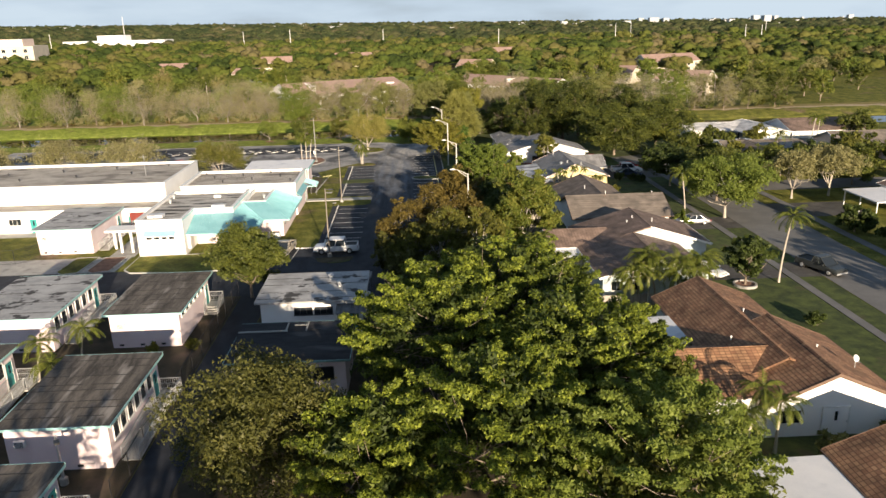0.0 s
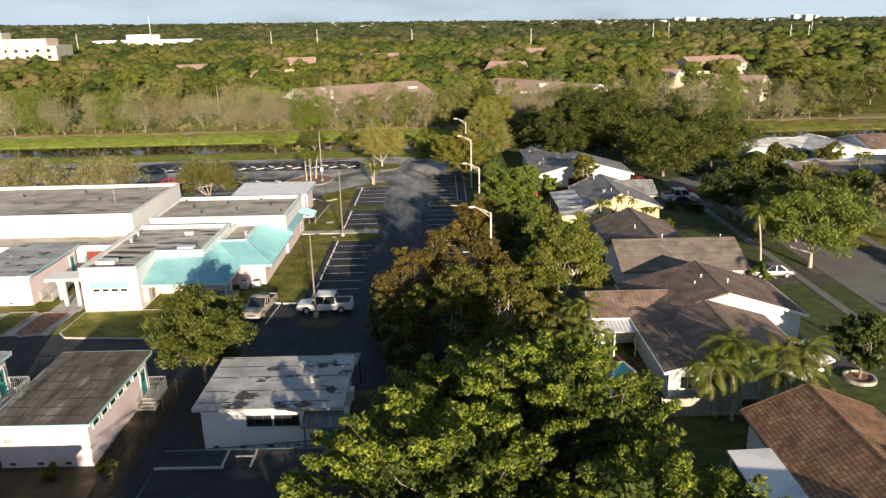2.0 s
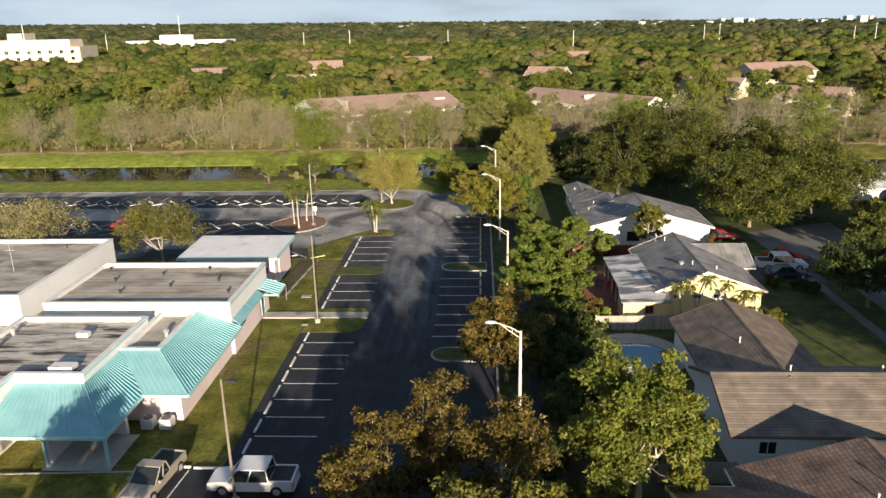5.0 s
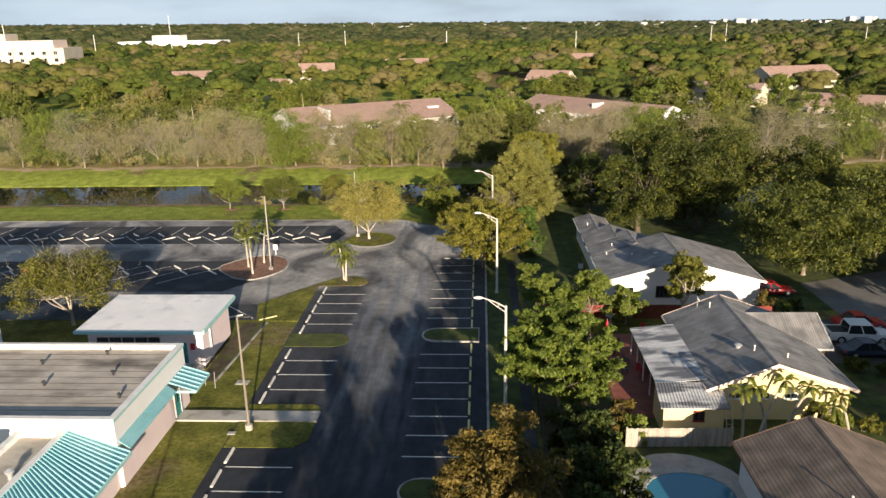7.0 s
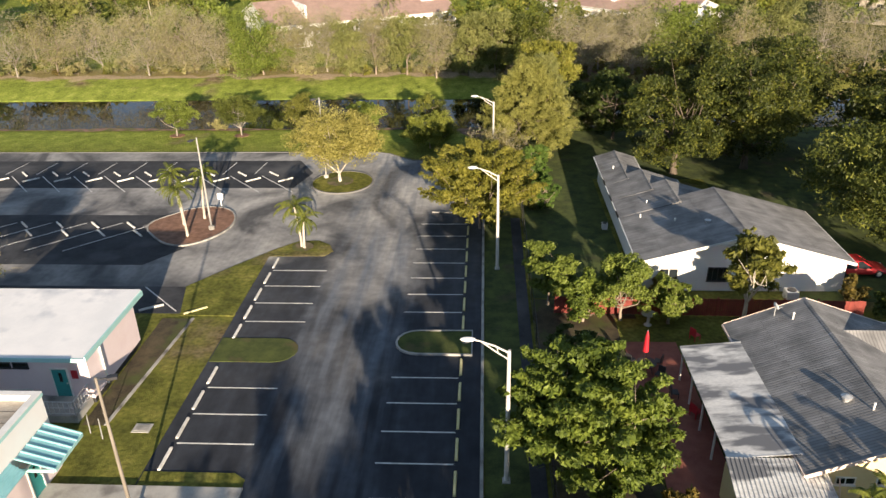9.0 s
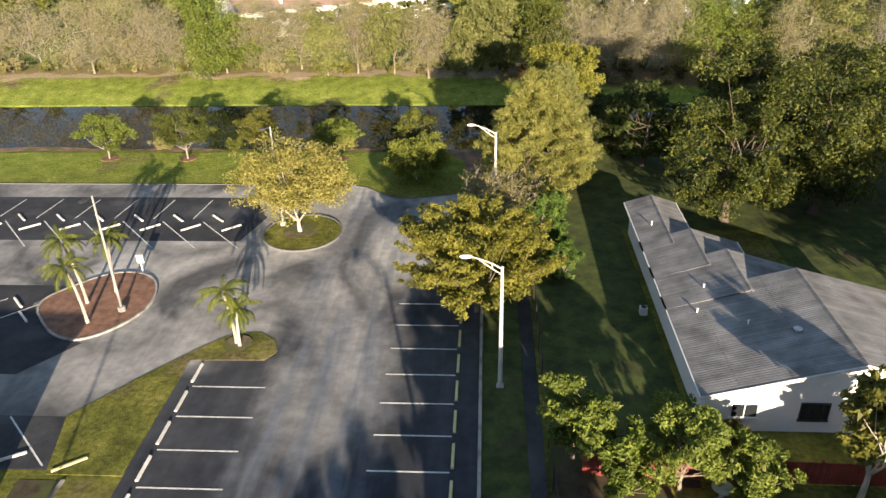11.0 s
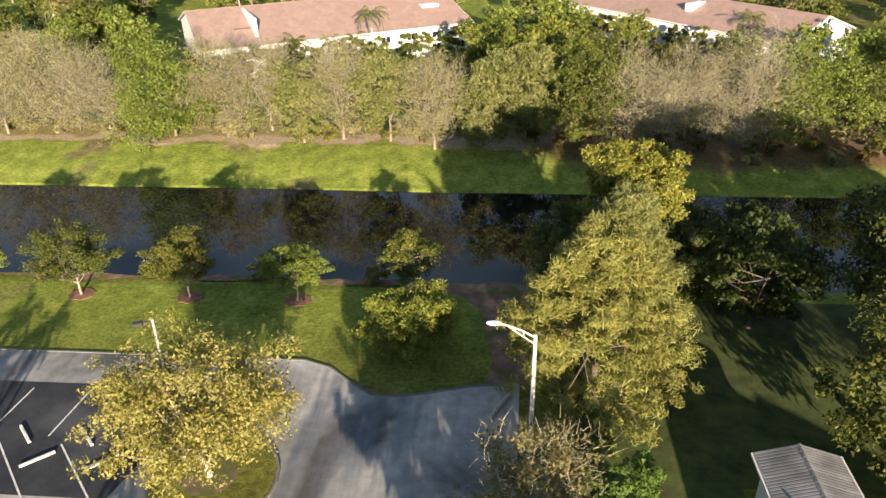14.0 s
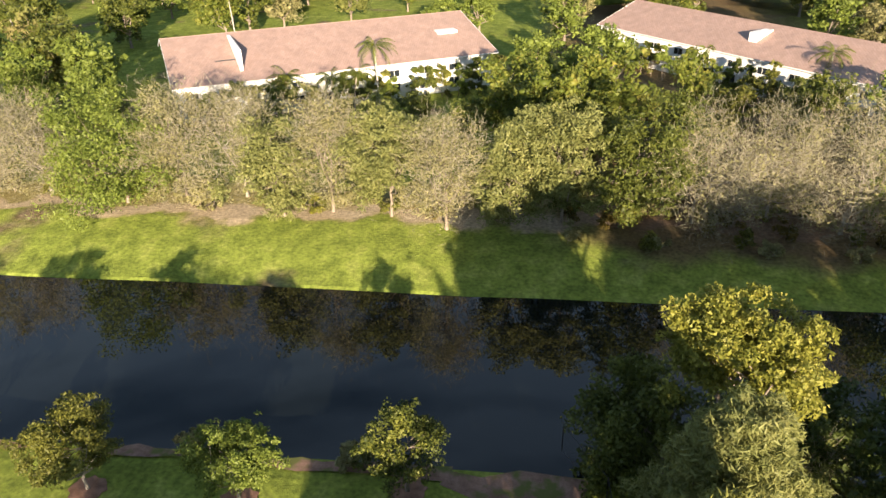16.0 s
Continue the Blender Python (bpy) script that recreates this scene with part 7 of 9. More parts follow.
for px, py in ((19.7, 54.7), (19.7, 57.2), (19.7, 59.6)):
    part("patio_post", boxes((px - 0.06, px + 0.06, py - 0.06, py + 0.06, 0, 2.46)), WHITE, h2)
window(h2, 25.4, 44.03, 1.6, 1.5, 1.1, "s", WHITE, 1)
door(h2, 28.6, 44.03, 0.1, "s", 1.8, 2.1, STUCCO_WHITE)
for x, y, z in ((27.3, 56.4, 4.2), (29.6, 49.0, 4.2), (24.5, 52.2, 3.7)):
    vent_pipe(x, y, z)
dish(31.4, 47.0, 3.6, 20)
# mauve-roofed house with the pool
h3 = house("pale blue house with a mauve-brown tile roof and white gable")
gable(h3, 19.3, 34.4, 80.6, 89.6, 2.75, 5.0, "y", SHINGLE_MAUVE, STUCCO_BLUE, 27.1, skip=((0, 0), (1, 0), (1, 1)))
gable(h3, 18.7, 30.6, 70.3, 82.0, 2.7, 4.35, "y", SHINGLE_MAUVE, STUCCO_BLUE, 25.0, skip=((1, 0), (1, 1)))
gable(h3, 15.3, 23.0, 81.0, 87.8, 2.72, 3.9, "x", SHINGLE_MAUVE_X, STUCCO_WHITE, 84.6, skip=((1, 0), (1, 1)))
patio_roof(h3, 14.8, 18.9, 78.6, 81.5, 2.35, 2.6, METAL_WHITE, 0.33, "y")
part("pool_screen", boxes((13.4, 13.45, 68.5, 78.6, 0, 1.2), (13.4, 18.6, 68.2, 68.25, 0, 1.2)), DARK, h3)
for x in (20.6, 22.4, 27.4):
    window(h3, x, 70.75, 1.6, 1.2, 1.1, "s", WHITE, 1)
for x, y, z in ((28.3, 84.0, 4.7), (25.4, 84.4, 4.4), (26.3, 85.4, 4.7)):
    vent_pipe(x, y, z)
# grey-brown house
h4 = house("white house with a grey-brown shingle roof")
gable(h4, 21.6, 31.0, 98.0, 113.0, 2.7, 4.6, "y", SHINGLE_GREY, STUCCO_WHITE, 26.2, trim=FASCIA_BROWN)
gable(h4, 20.8, 34.4, 93.3, 103.5, 2.72, 4.7, "x", SHINGLE_GREY_X, STUCCO_WHITE, 98.4, trim=FASCIA_BROWN)
window(h4, 23.4, 93.75, 1.6, 1.2, 1.0, "s", WHITE, 1)
for x, y, z in ((25.0, 104.8, 4.2), (26.5, 98.8, 4.7), (33.3, 99.6, 4.3)):
    vent_pipe(x, y, z)
# yellow house with patio roofs
h5 = house("pale yellow house with a grey tile roof and patio covers")
gable(h5, 22.0, 32.8, 120.0, 134.2, 2.7, 4.75, "y", TILE_GREY, STUCCO_YELLOW, 26.9, trim=STUCCO_PEACH)
gable(h5, 28.0, 34.2, 127.2, 134.6, 2.68, 4.3, "x", TILE_GREY_X, STUCCO_YELLOW, 130.9, skip=((0, 0), (0, 1)))
part("porch_wall", boxes((32.35, 32.7, 121.0, 122.2, 0, 2.5)), STUCCO_YELLOW, h5)
ribbed(h5, [(18.6, 121.4, 2.45), (18.6, 131.8, 2.45), (23.3, 131.8, 2.95), (23.3, 121.4, 2.95)], METAL_SILVER, 20, "patio_roof", 0.06, 0.01)
ribbed(h5, [(18.2, 117.8, 2.35), (23.0, 117.8, 2.35), (23.2, 121.3, 2.6), (18.5, 121.3, 2.6)], METAL_SILVER, 0.22, "shed_roof", 0.05, 0.04)
part("shed_wall", boxes((18.5, 22.8, 118.3, 121.3, 0, 2.3)), STUCCO_YELLOW, h5)
window(h5, 21.0, 118.3, 1.5, 0.8, 0.8, "s", RED_FENCE, 1)
for x in (24.2, 26.2, 28.2):
    window(h5, x, 120.45, 2.0, 1.0, 0.5, "s", WHITE, 1)
for py in (121.7, 124, 126.5, 129, 131.5):
    part("patio_post", boxes((18.75, 18.85, py - 0.05, py + 0.05, 0, 2.4)), WHITE, h5)
for x, y, z in ((26.2, 123.0, 4.5), (28.4, 122.2, 4.2), (25.6, 132.4, 4.3)):
    vent_pipe(x, y, z)
roof_vent(25.4, 124.2, 4.0, 0.26, 0.4)
dish(24.8, 133.3, 3.9, 100)
# grey house with stepped gables
h6 = house("white house with a grey tile roof and stepped gables")
for rx_, rz_, ya, yb in ((26.3, 5.0, 143.2, 153.6), (23.1, 4.25, 152.0, 157.6), (21.6, 3.85, 156.0, 161.6), (20.1, 3.4, 160.0, 168.8)):
    gable(h6, 18.0, 2 * rx_ - 18.0, ya, yb, 2.72, rz_, "y", TILE_GREY, STUCCO_WHITE, rx_, skip=((0, 0), (0, 1), (1, 0), (1, 1)) if ya > 150 else ((1, 0), (1, 1)))
part("long_wall", boxes((18.44, 18.7, 143.7, 168.3, 0, 2.62)), STUCCO_WHITE, h6)
window(h6, 20.6, 143.64, 1.5, 1.5, 1.0, "s", WHITE, 1)
window(h6, 24.4, 143.64, 1.5, 1.6, 1.2, "s", DARK, 3)
for x, y, z in ((19.6, 151, 3.1), (20.6, 153.5, 3.4), (22.0, 148.8, 3.7), (19.2, 163.6, 3.1)):
    vent_pipe(x, y, z, 0.3)
roof_vent(24.2, 147.2, 4.3, 0.22, 0.3)
ac_unit(29.8, 142.4, 0.0)
ac_unit(17.4, 155.6, 0.0, 0.5, 0.6)
# across the street
h7 = house("white house with a pale cement tile roof across the street", "houses across the street")
gable(h7, 62, 80, 164.5, 177, 2.8, 3.7, "x", TILE_WHITE, STUCCO_WHITE)
gable(h7, 73, 84, 159, 173, 2.8, 4.0, "y", TILE_WHITE, STUCCO_WHITE)
part("pool_screen", boxes((67.0, 72.9, 161.4, 164.4, 0, 2.7), bevel=0.05), DARK, h7)
h8 = house("cream house with a brown shingle roof across the street", "houses across the street")
gable(h8, 60, 78, 136, 148, 2.8, 4.2, "x", SHINGLE_GREY_X, STUCCO_YELLOW)
part("solar_panel", slab(bmesh.new(), [(66, 137.2, 3.22), (74, 137.2, 3.22), (74, 140.4, 3.94), (66, 140.4, 3.94)], 0.06), GLASS, h8)
part("flat_roof", slab(bmesh.new(), [(58.6, 148.1, 2.9), (78, 148.1, 2.9), (78, 152.5, 2.8), (58.6, 152.5, 2.8)], 0.2), ROOF_WHITE, h8)
gable(h8, 61, 70, 132.4, 144, 2.8, 4.3, "y", SHINGLE_GREY, STUCCO_YELLOW)
for x in (63.5, 66.8):
    window(h8, x, 132.85, 1.5, 1.4, 1.1, "s", WHITE, 1)
h9 = house("peach house with a dark shingle roof across the street", "houses across the street")
gable(h9, 84, 104, 140, 152, 2.8, 4.8, "x", SHINGLE_GREY_X, STUCCO_PEACH)
gable(h9, 92, 102, 134, 146, 2.8, 4.5, "y", SHINGLE_MAUVE, STUCCO_PEACH)
h10 = house("white house with a flat pale carport across the street", "houses across the street")
gable(h10, 71, 85, 94, 108, 2.8, 4.8, "y", SHINGLE_MAUVE, STUCCO_WHITE)
part("carport_roof", slab(bmesh.new(), [(64.6, 97.4, 2.5), (71, 97.4, 2.6), (71, 106, 2.6), (64.6, 106, 2.5)], 0.16), ROOF_WHITE, h10)
for py in (97.7, 101.7, 105.7):
    part("carport_post", boxes((64.8, 64.95, py - 0.07, py + 0.07, 0, 2.4)), WHITE, h10)
h11 = house("white house with a pale tile roof across the street", "houses across the street")
gable(h11, 84, 102, 160, 174, 2.8, 4.7, "x", SHINGLE_MAUVE_X, STUCCO_WHITE)


# pools, patio, fences
def pool(name, outline, label):
    p = thing(name, label, "pool")
    bm = bmesh.new()
    slab(bm, [(x, y, 0.10) for x, y in outline], 0.08)
    m = glass_material("pool_water", (0.03, 0.20, 0.32))
    part("water", bm, m, p)
    strip("coping", outline, 0.3, 0.14, CONCRETE, True, p)
    return p


pool("swimming_pool", arc(18.6, 110.9, 2.9, 0, 345, 20, 2.6), "blue garden pool with a pale coping")
pool("swimming_pool", [(14.1, 66.6), (16.6, 66.4), (17.6, 69.0), (17.4, 73.0), (17.9, 75.6), (17.4, 77.5), (15.2, 77.6), (14.3, 73.0)], "blue-green garden pool behind a house")
flat("pool_deck", [arc(18.4, 111.2, 4.4, 0, 345, 20, 4.6)], 0.035, CONCRETE, "pale stone pool deck", "deck", 0.03)
flat("pool_deck", [rect(13.6, 18.9, 65.8, 78.6)], 0.034, PAVER_DARK, "dark brown paved pool deck behind a house", "deck", 0.03)
flat("patio", [rect(15.9, 19.6, 120.5, 136.0)], 0.05, PATIO_RED, "red paved patio beside a house", "patio", 0.05)


def board_fence(label, xa, ya, xb, yb, h, mat, pitch=0.16):
    f = thing("garden_fence", label, "fence", xa, ya, 0, math.degrees(math.atan2(yb - ya, xb - xa)), "garden fences")
    L = math.hypot(xb - xa, yb - ya)
    me = bpy.data.meshes.new("board")
    b_ = boxes((0, pitch * 0.9, -0.012, 0.012, 0.05, h))
    b_.to_mesh(me)
    b_.free()
    me.materials.append(mat)
    for i in range(int(L / pitch)):
        ob = new("board", me)
        ob.parent = f
        ob.matrix_basis = pose(i * pitch, 0, 0.02 * math.sin(i * 1.7))
    for i in range(int(L / 2.4) + 1):
        part("post", boxes((i * 2.4 - 0.05, i * 2.4 + 0.05, 0.02, 0.12, 0, h + 0.08)), mat, f)
    part("rail", boxes((0, L, 0.013, 0.05, 0.3, 0.39), (0, L, 0.013, 0.05, h - 0.35, h - 0.26)), mat, f)
    return f


board_fence("weathered grey wooden fence panels behind a pool", 15.6, 116.5, 23.0, 116.7, 1.5, WOOD)
board_fence("red painted wooden fence between gardens", 11.4, 139.9, 34.0, 139.5, 1.5, RED_FENCE)
board_fence("weathered wooden fence beside a pool", 16.0, 92.0, 21.0, 92.0, 1.6, WOOD)
board_fence("weathered wooden fence behind palms", 18.0, 68.4, 24.0, 68.4, 1.5, WOOD)


def chain_fence(label, pts, h=1.8, step=3.0):
    """Wire fence: posts, top and bottom rail and diagonal wires."""
    f = thing("chain_link_fence", label, "fence", group="wire fences")
    wires = bmesh.new()
    for (xa, ya), (xb, yb) in zip(pts, pts[1:]):
        L = math.hypot(xb - xa, yb - ya)
        n_ = max(1, int(L / step))
        for i in range(n_ + 1):
            k = i / n_
            x, y = xa + (xb - xa) * k, ya + (yb - ya) * k
            part("post", tube(bmesh.new(), [(x, y, 0), (x, y, h)], [0.035, 0.035], 6), DARK, f)
        for z in (h - 0.02, 0.08):
            part("rail", tube(bmesh.new(), [(xa, ya, z), (xb, yb, z)], [0.022, 0.022], 5), DARK, f)
        m_ = int(L / 0.22)
        ux, uy = (xb - xa) / L, (yb - ya) / L
        for i in range(m_):
            for s in (1, -1):
                u0 = L * i / m_
                u1 = min(L, max(0, u0 + s * h))
                hh = abs(u1 - u0)
                a_, b_ = (xa + ux * u0, ya + uy * u0, 0.08), (xa + ux * u1, ya + uy * u1, 0.08 + hh * (h - 0.1) / h)
                v = [wires.verts.new(q) for q in (a_, (a_[0], a_[1], a_[2] + 0.012), (b_[0], b_[1], b_[2] + 0.012), b_)]
                wires.faces.new(v)
    part("mesh", wires, DARK, f)
    return f


chain_fence("dark wire fence along a concrete path", [(9.75, 60), (9.75, 160)])
chain_fence("dark wire fence reaching into the canal", [(9.2, 176), (9.0, 187.4), (6.9, 191.0)])
chain_fence("dark wire fence beside a service lane", [(-19.4, 40), (-19.4, 76)])
chain_fence("dark wire fence of a school yard", [(-62, 90.5), (-50.5, 90.5), (-44.5, 98.0)], 1.9)


# ---- lamps and poles ----
def street_lamp(x, y):
    L = thing("street_lamp", "pale street lamp with a braced arm and cobra head", "street lamp", x, y, 0, 0, "street lamps")
    part("pole", tube(bmesh.new(), [(0, 0, 0), (0, 0, 4), (0, 0, 8.5)], [0.14, 0.12, 0.09], 10), ALU_LAMP, L)
    part("base_plate", boxes((-0.22, 0.22, -0.22, 0.22, 0, 0.12), bevel=0.02), CONCRETE, L)
    arm = part("arm", tube(bmesh.new(), [(0, 0, 8.35), (-0.7, 0, 8.75), (-1.5, 0, 9.05), (-1.75, 0, 9.1)], [0.055, 0.05, 0.045, 0.045], 6), ALU_LAMP, L)
    part("brace", tube(bmesh.new(), [(0, 0, 7.95), (-0.7, 0, 8.45), (-1.35, 0, 8.97)], [0.04, 0.04, 0.035], 6), ALU_LAMP, L)
    part("strut", tube(bmesh.new(), [(-0.55, 0, 8.33), (-0.6, 0, 8.68)], [0.03, 0.03], 5), ALU_LAMP, L)
    bm = bmesh.new()
    bmesh.ops.create_uvsphere(bm, u_segments=14, v_segments=8, radius=0.5)
    for v in bm.verts:
        v.co = (v.co.x * 0.78 - 2.05, v.co.y * 0.34, v.co.z * (0.26 if v.co.z > 0 else 0.2) + 9.12)
    hd = part("head", bm, LAMP_WHITE, L)
    bm = bmesh.new()
    bmesh.ops.create_uvsphere(bm, u_segments=12, v_segments=6, radius=0.2)
    for v in bm.verts:
        v.co = (v.co.x * 1.1 - 2.15, v.co.y * 0.75, v.co.z * 0.5 + 9.0)
    part("lens", bm, GLASS, hd)
    return L


for x, y in ((7.3, 97.0), (7.3, 122.0), (7.15, 147.2), (7.0, 170.1)):
    street_lamp(x, y)


def light_pole(x, y, h, turn, mat=WOOD_POLE):
    L = thing("light_pole", "weathered parking lot light pole with a small flood lamp", "light pole", x, y, 0, turn, "light poles")
    part("pole", tube(bmesh.new(), [(0, 0, 0), (0, 0, h * 0.5), (0, 0, h)], [0.10, 0.085, 0.065], 10), mat, L)
    part("footing", tube(bmesh.new(), [(0, 0, -0.1), (0, 0, 0.45), (0, 0, 0.5)], [0.28, 0.28, 0.24], 12), KERB, L)
    part("bracket", boxes((-0.6, 0.05, -0.03, 0.03, h - 0.15, h - 0.09)), DARK, L)
    part("lamp", boxes((-0.95, -0.45, -0.17, 0.17, h - 0.22, h - 0.06), bevel=0.03), DARK, L)
    return L


light_pole(-11.85, 118.3, 9.2, 200)
light_pole(-10.9, 89.2, 8.8, 180)
light_pole(-20.3, 155.0, 9.3, 60, POLE_GREY)
light_pole(-11.9, 169.3, 9.3, 20, POLE_GREY)
light_pole(-23.4, 42.4, 3.6, 120, STEEL)
sgn = thing("sign_post", "small white sign on a post in the mulch", "sign", -21.3, 161.0, 0)
part("post", boxes((-0.05, 0.05, -0.05, 0.05, 0, 1.5)), WHITE, sgn)
part("plate", boxes((-0.3, 0.3, -0.08, -0.051, 0.8, 1.5)), WHITE, sgn)
drain = thing("utility_cover", "pale concrete utility cover in the grass", "utility cover", -14.7, 125.8, 0.0)
part("slab", boxes((-0.55, 0.55, -0.42, 0.42, 0, 0.05), bevel=0.02), CONCRETE, drain)
part("lid", boxes((-0.4, 0.4, -0.28, 0.28, 0.05, 0.07)), KERB, drain)
cover = thing("utility_cover", "flat concrete meter cover sunk in the grass", "utility cover", -13.0, 117.7, 0.06)
part("slab", boxes((-0.3, 0.3, -0.22, 0.22, 0, 0.06), bevel=0.02), CONCRETE, cover)
part("lid", boxes((-0.22, 0.22, -0.15, 0.15, 0.06, 0.075)), KERB, cover)
for x, y in ((-17.7, 125.3), (-16.7, 124.8)):
    wp = thing("fence_post", "thin bare metal fence post in the grass", "post", x, y, 0, 0, "loose posts")
    part("post", tube(bmesh.new(), [(0, 0, 0), (0.05, 0, 1.5)], [0.035, 0.03], 6), STEEL, wp)
logs = thing("log", "split pale log lying on a soil track", "log", 5.4, 174.6, 0.03, 62)
part("trunk_piece", tube(bmesh.new(), [(-1.2, 0, 0.14), (0, 0.05, 0.15), (1.2, 0, 0.14)], [0.13, 0.15, 0.12], 9), BARK_PALE, logs)


# ---- vehicles ----
def lerp_profile(bm, sections):
    """Skins cross-sections given as (x, [(y, z), ...])."""
    rings = [[bm.verts.new((x, y, z)) for y, z in pts] for x, pts in sections]
    n_ = len(rings[0])
    for a, b in zip(rings, rings[1:]):
        for k in range(n_):
            bm.faces.new((a[k], a[(k + 1) % n_], b[(k + 1) % n_], b[k]))
    bm.faces.new(rings[0][::-1])
    bm.faces.new(rings[-1])
    bmesh.ops.recalc_face_normals(bm, faces=bm.faces[:])
    return bm


def hull(w, z0, z1, inset):
    return [(-w, z0 + 0.08), (-w * 0.93, z0), (w * 0.93, z0), (w, z0 + 0.08), (w * 1.0, (z0 + z1) / 2), (w - inset, z1), (-w + inset, z1), (-w, (z0 + z1) / 2)]


def car(name, label, paint, x, y, turn, style="pickup", L=5.5, W=1.95, H=1.85):
    crew = style == "crew"
    style = "pickup" if crew else style
    v = thing(name, label, "pickup truck" if style == "pickup" else "car", x, y, 0.04, turn, "parked vehicles")
    w, hl = W / 2, L / 2
    belt = H * 0.56
    if style == "pickup":
        secs = [(-hl, hull(w * 0.94, 0.45, belt * 0.96, 0.05)), (-hl + 0.12, hull(w, 0.38, belt, 0.04)), (hl - 1.9, hull(w, 0.35, belt, 0.05)), (hl - 1.2, hull(w, 0.35, belt * 0.98, 0.08)), (hl - 0.25, hull(w * 0.97, 0.38, belt * 0.9, 0.12)), (hl, hull(w * 0.9, 0.45, belt * 0.78, 0.12))]
        cab0, cab1, top0, top1 = -0.55, hl - 1.45, -0.35, hl - 2.35
        if crew:
            cab0, top0, cab1, top1 = -1.25, -1.1, hl - 1.35, hl - 2.05
    else:
        secs = [(-hl, hull(w * 0.88, 0.42, belt * 0.85, 0.12)), (-hl + 0.2, hull(w * 0.97, 0.3, belt * 0.95, 0.1)), (-hl + 1.0, hull(w, 0.28, belt, 0.08)), (hl - 1.5, hull(w, 0.28, belt, 0.08)), (hl - 0.3, hull(w * 0.96, 0.3, belt * 0.85, 0.14)), (hl, hull(w * 0.86, 0.4, belt * 0.7, 0.14))]
        cab0, cab1, top0, top1 = -hl + 0.75, hl - 1.25, -hl + 1.5, hl - 2.2
    cabin = 0.16 if style == "pickup" else 0.24
    body = part("body", lerp_profile(bmesh.new(), secs), paint, v)
    if style == "pickup":
        part("bed_cover" if crew else "bed_liner", boxes((-hl + 0.14, cab0 - 0.05, -w + 0.18, w - 0.18, belt - 0.02, belt + (0.05 if crew else 0.012))), BLACK, v)
        part("bed_rail", boxes((-hl + 0.05, cab0, -w + 0.03, -w + 0.14, belt, belt + 0.1), (-hl + 0.05, cab0, w - 0.14, w - 0.03, belt, belt + 0.1), (-hl + 0.02, -hl + 0.12, -w + 0.14, w - 0.14, belt, belt + 0.1)), paint, v)
    bm = bmesh.new()
    lo = [bm.verts.new(q) for q in ((cab0, -w + 0.06, belt), (cab1, -w + 0.06, belt), (cab1, w - 0.06, belt), (cab0, w - 0.06, belt))]
    hi = [bm.verts.new(q) for q in ((top0, -w + cabin, H - 0.05), (top1, -w + cabin, H - 0.05), (top1, w - cabin, H - 0.05), (top0, w - cabin, H - 0.05))]
    for k in range(4):
        bm.faces.new((lo[k], lo[(k + 1) % 4], hi[(k + 1) % 4], hi[k]))
    bm.faces.new(hi)
    part("glass", bm, GLASS, v)
    part("roof", boxes((top0 - 0.05, top1 + 0.05, -w + cabin - 0.02, w - cabin + 0.02, H - 0.08, H), bevel=0.03), paint, v)
    for s in (-1, 1):
        yb, yt = s * (w - 0.055), s * (w - cabin)
        for p, q in (((cab0, yb, belt), (top0, yt, H - 0.04)), ((cab1, yb, belt), (top1, yt, H - 0.04)), (((cab0 + cab1) / 2, yb, belt), ((top0 + top1) / 2, yt, H - 0.04))):
            part("pillar", tube(bmesh.new(), [p, q], [0.05, 0.045], 5), paint, v)
    for sx in (-hl + L * 0.19, hl - L * 0.18):
        for s in (-1, 1):
            r = 0.40 if style == "pickup" else 0.33
            ty = part("wheel", tube(bmesh.new(), [(sx, s * (w - 0.2), r), (sx, s * (w + 0.015), r)], [r, r], 16), BLACK, v)
            part("rim", tube(bmesh.new(), [(sx, s * (w + 0.0), r), (sx, s * (w + 0.03), r)], [r * 0.62, r * 0.55], 12), STEEL, ty)
    for s in (-1, 1):
        part("headlight", boxes((hl - 0.12, hl - 0.01, s * w * 0.68 - 0.16, s * w * 0.68 + 0.16, belt * 0.55, belt * 0.72)), LAMP_WHITE, v)
        part("tail_light", boxes((-hl - 0.01, -hl + 0.06, s * w * 0.82 - 0.09, s * w * 0.82 + 0.09, belt * 0.6, belt * 0.9)), RED, v)
        part("mirror", boxes((cab1 - 0.35, cab1 - 0.2, s * (w + 0.1) - 0.1, s * (w + 0.1) + 0.1, belt + 0.02, belt + 0.2), bevel=0.02), paint, v)
    part("front_bumper", boxes((hl - 0.06, hl + 0.07, -w * 0.9, w * 0.9, 0.36, 0.55), bevel=0.02), STEEL if style == "pickup" else paint, v)
    part("rear_bumper", boxes((-hl - 0.07, -hl + 0.06, -w * 0.9, w * 0.9, 0.36, 0.55), bevel=0.02), STEEL if style == "pickup" else paint, v)
    part("grille", boxes((hl - 0.03, hl + 0.025, -w * 0.45, w * 0.45, belt * 0.5, belt * 0.72)), DARK, v)
    return v


PAINT_WHITE = surface("white_car_paint", (0.72, 0.72, 0.73), (0.78, 0.78, 0.79), 1, 20, 0.25, 0.0)
PAINT_TAN = surface("tan_car_paint", (0.42, 0.38, 0.32), (0.48, 0.44, 0.37), 1, 20, 0.3, 0.0, 0.3)
PAINT_RED = surface("red_car_paint", (0.42, 0.02, 0.025), (0.5, 0.03, 0.035), 1, 20, 0.25, 0.0)
PAINT_DARK = surface("dark_green_car_paint", (0.03, 0.035, 0.035), (0.05, 0.055, 0.055), 1, 20, 0.25, 0.0)
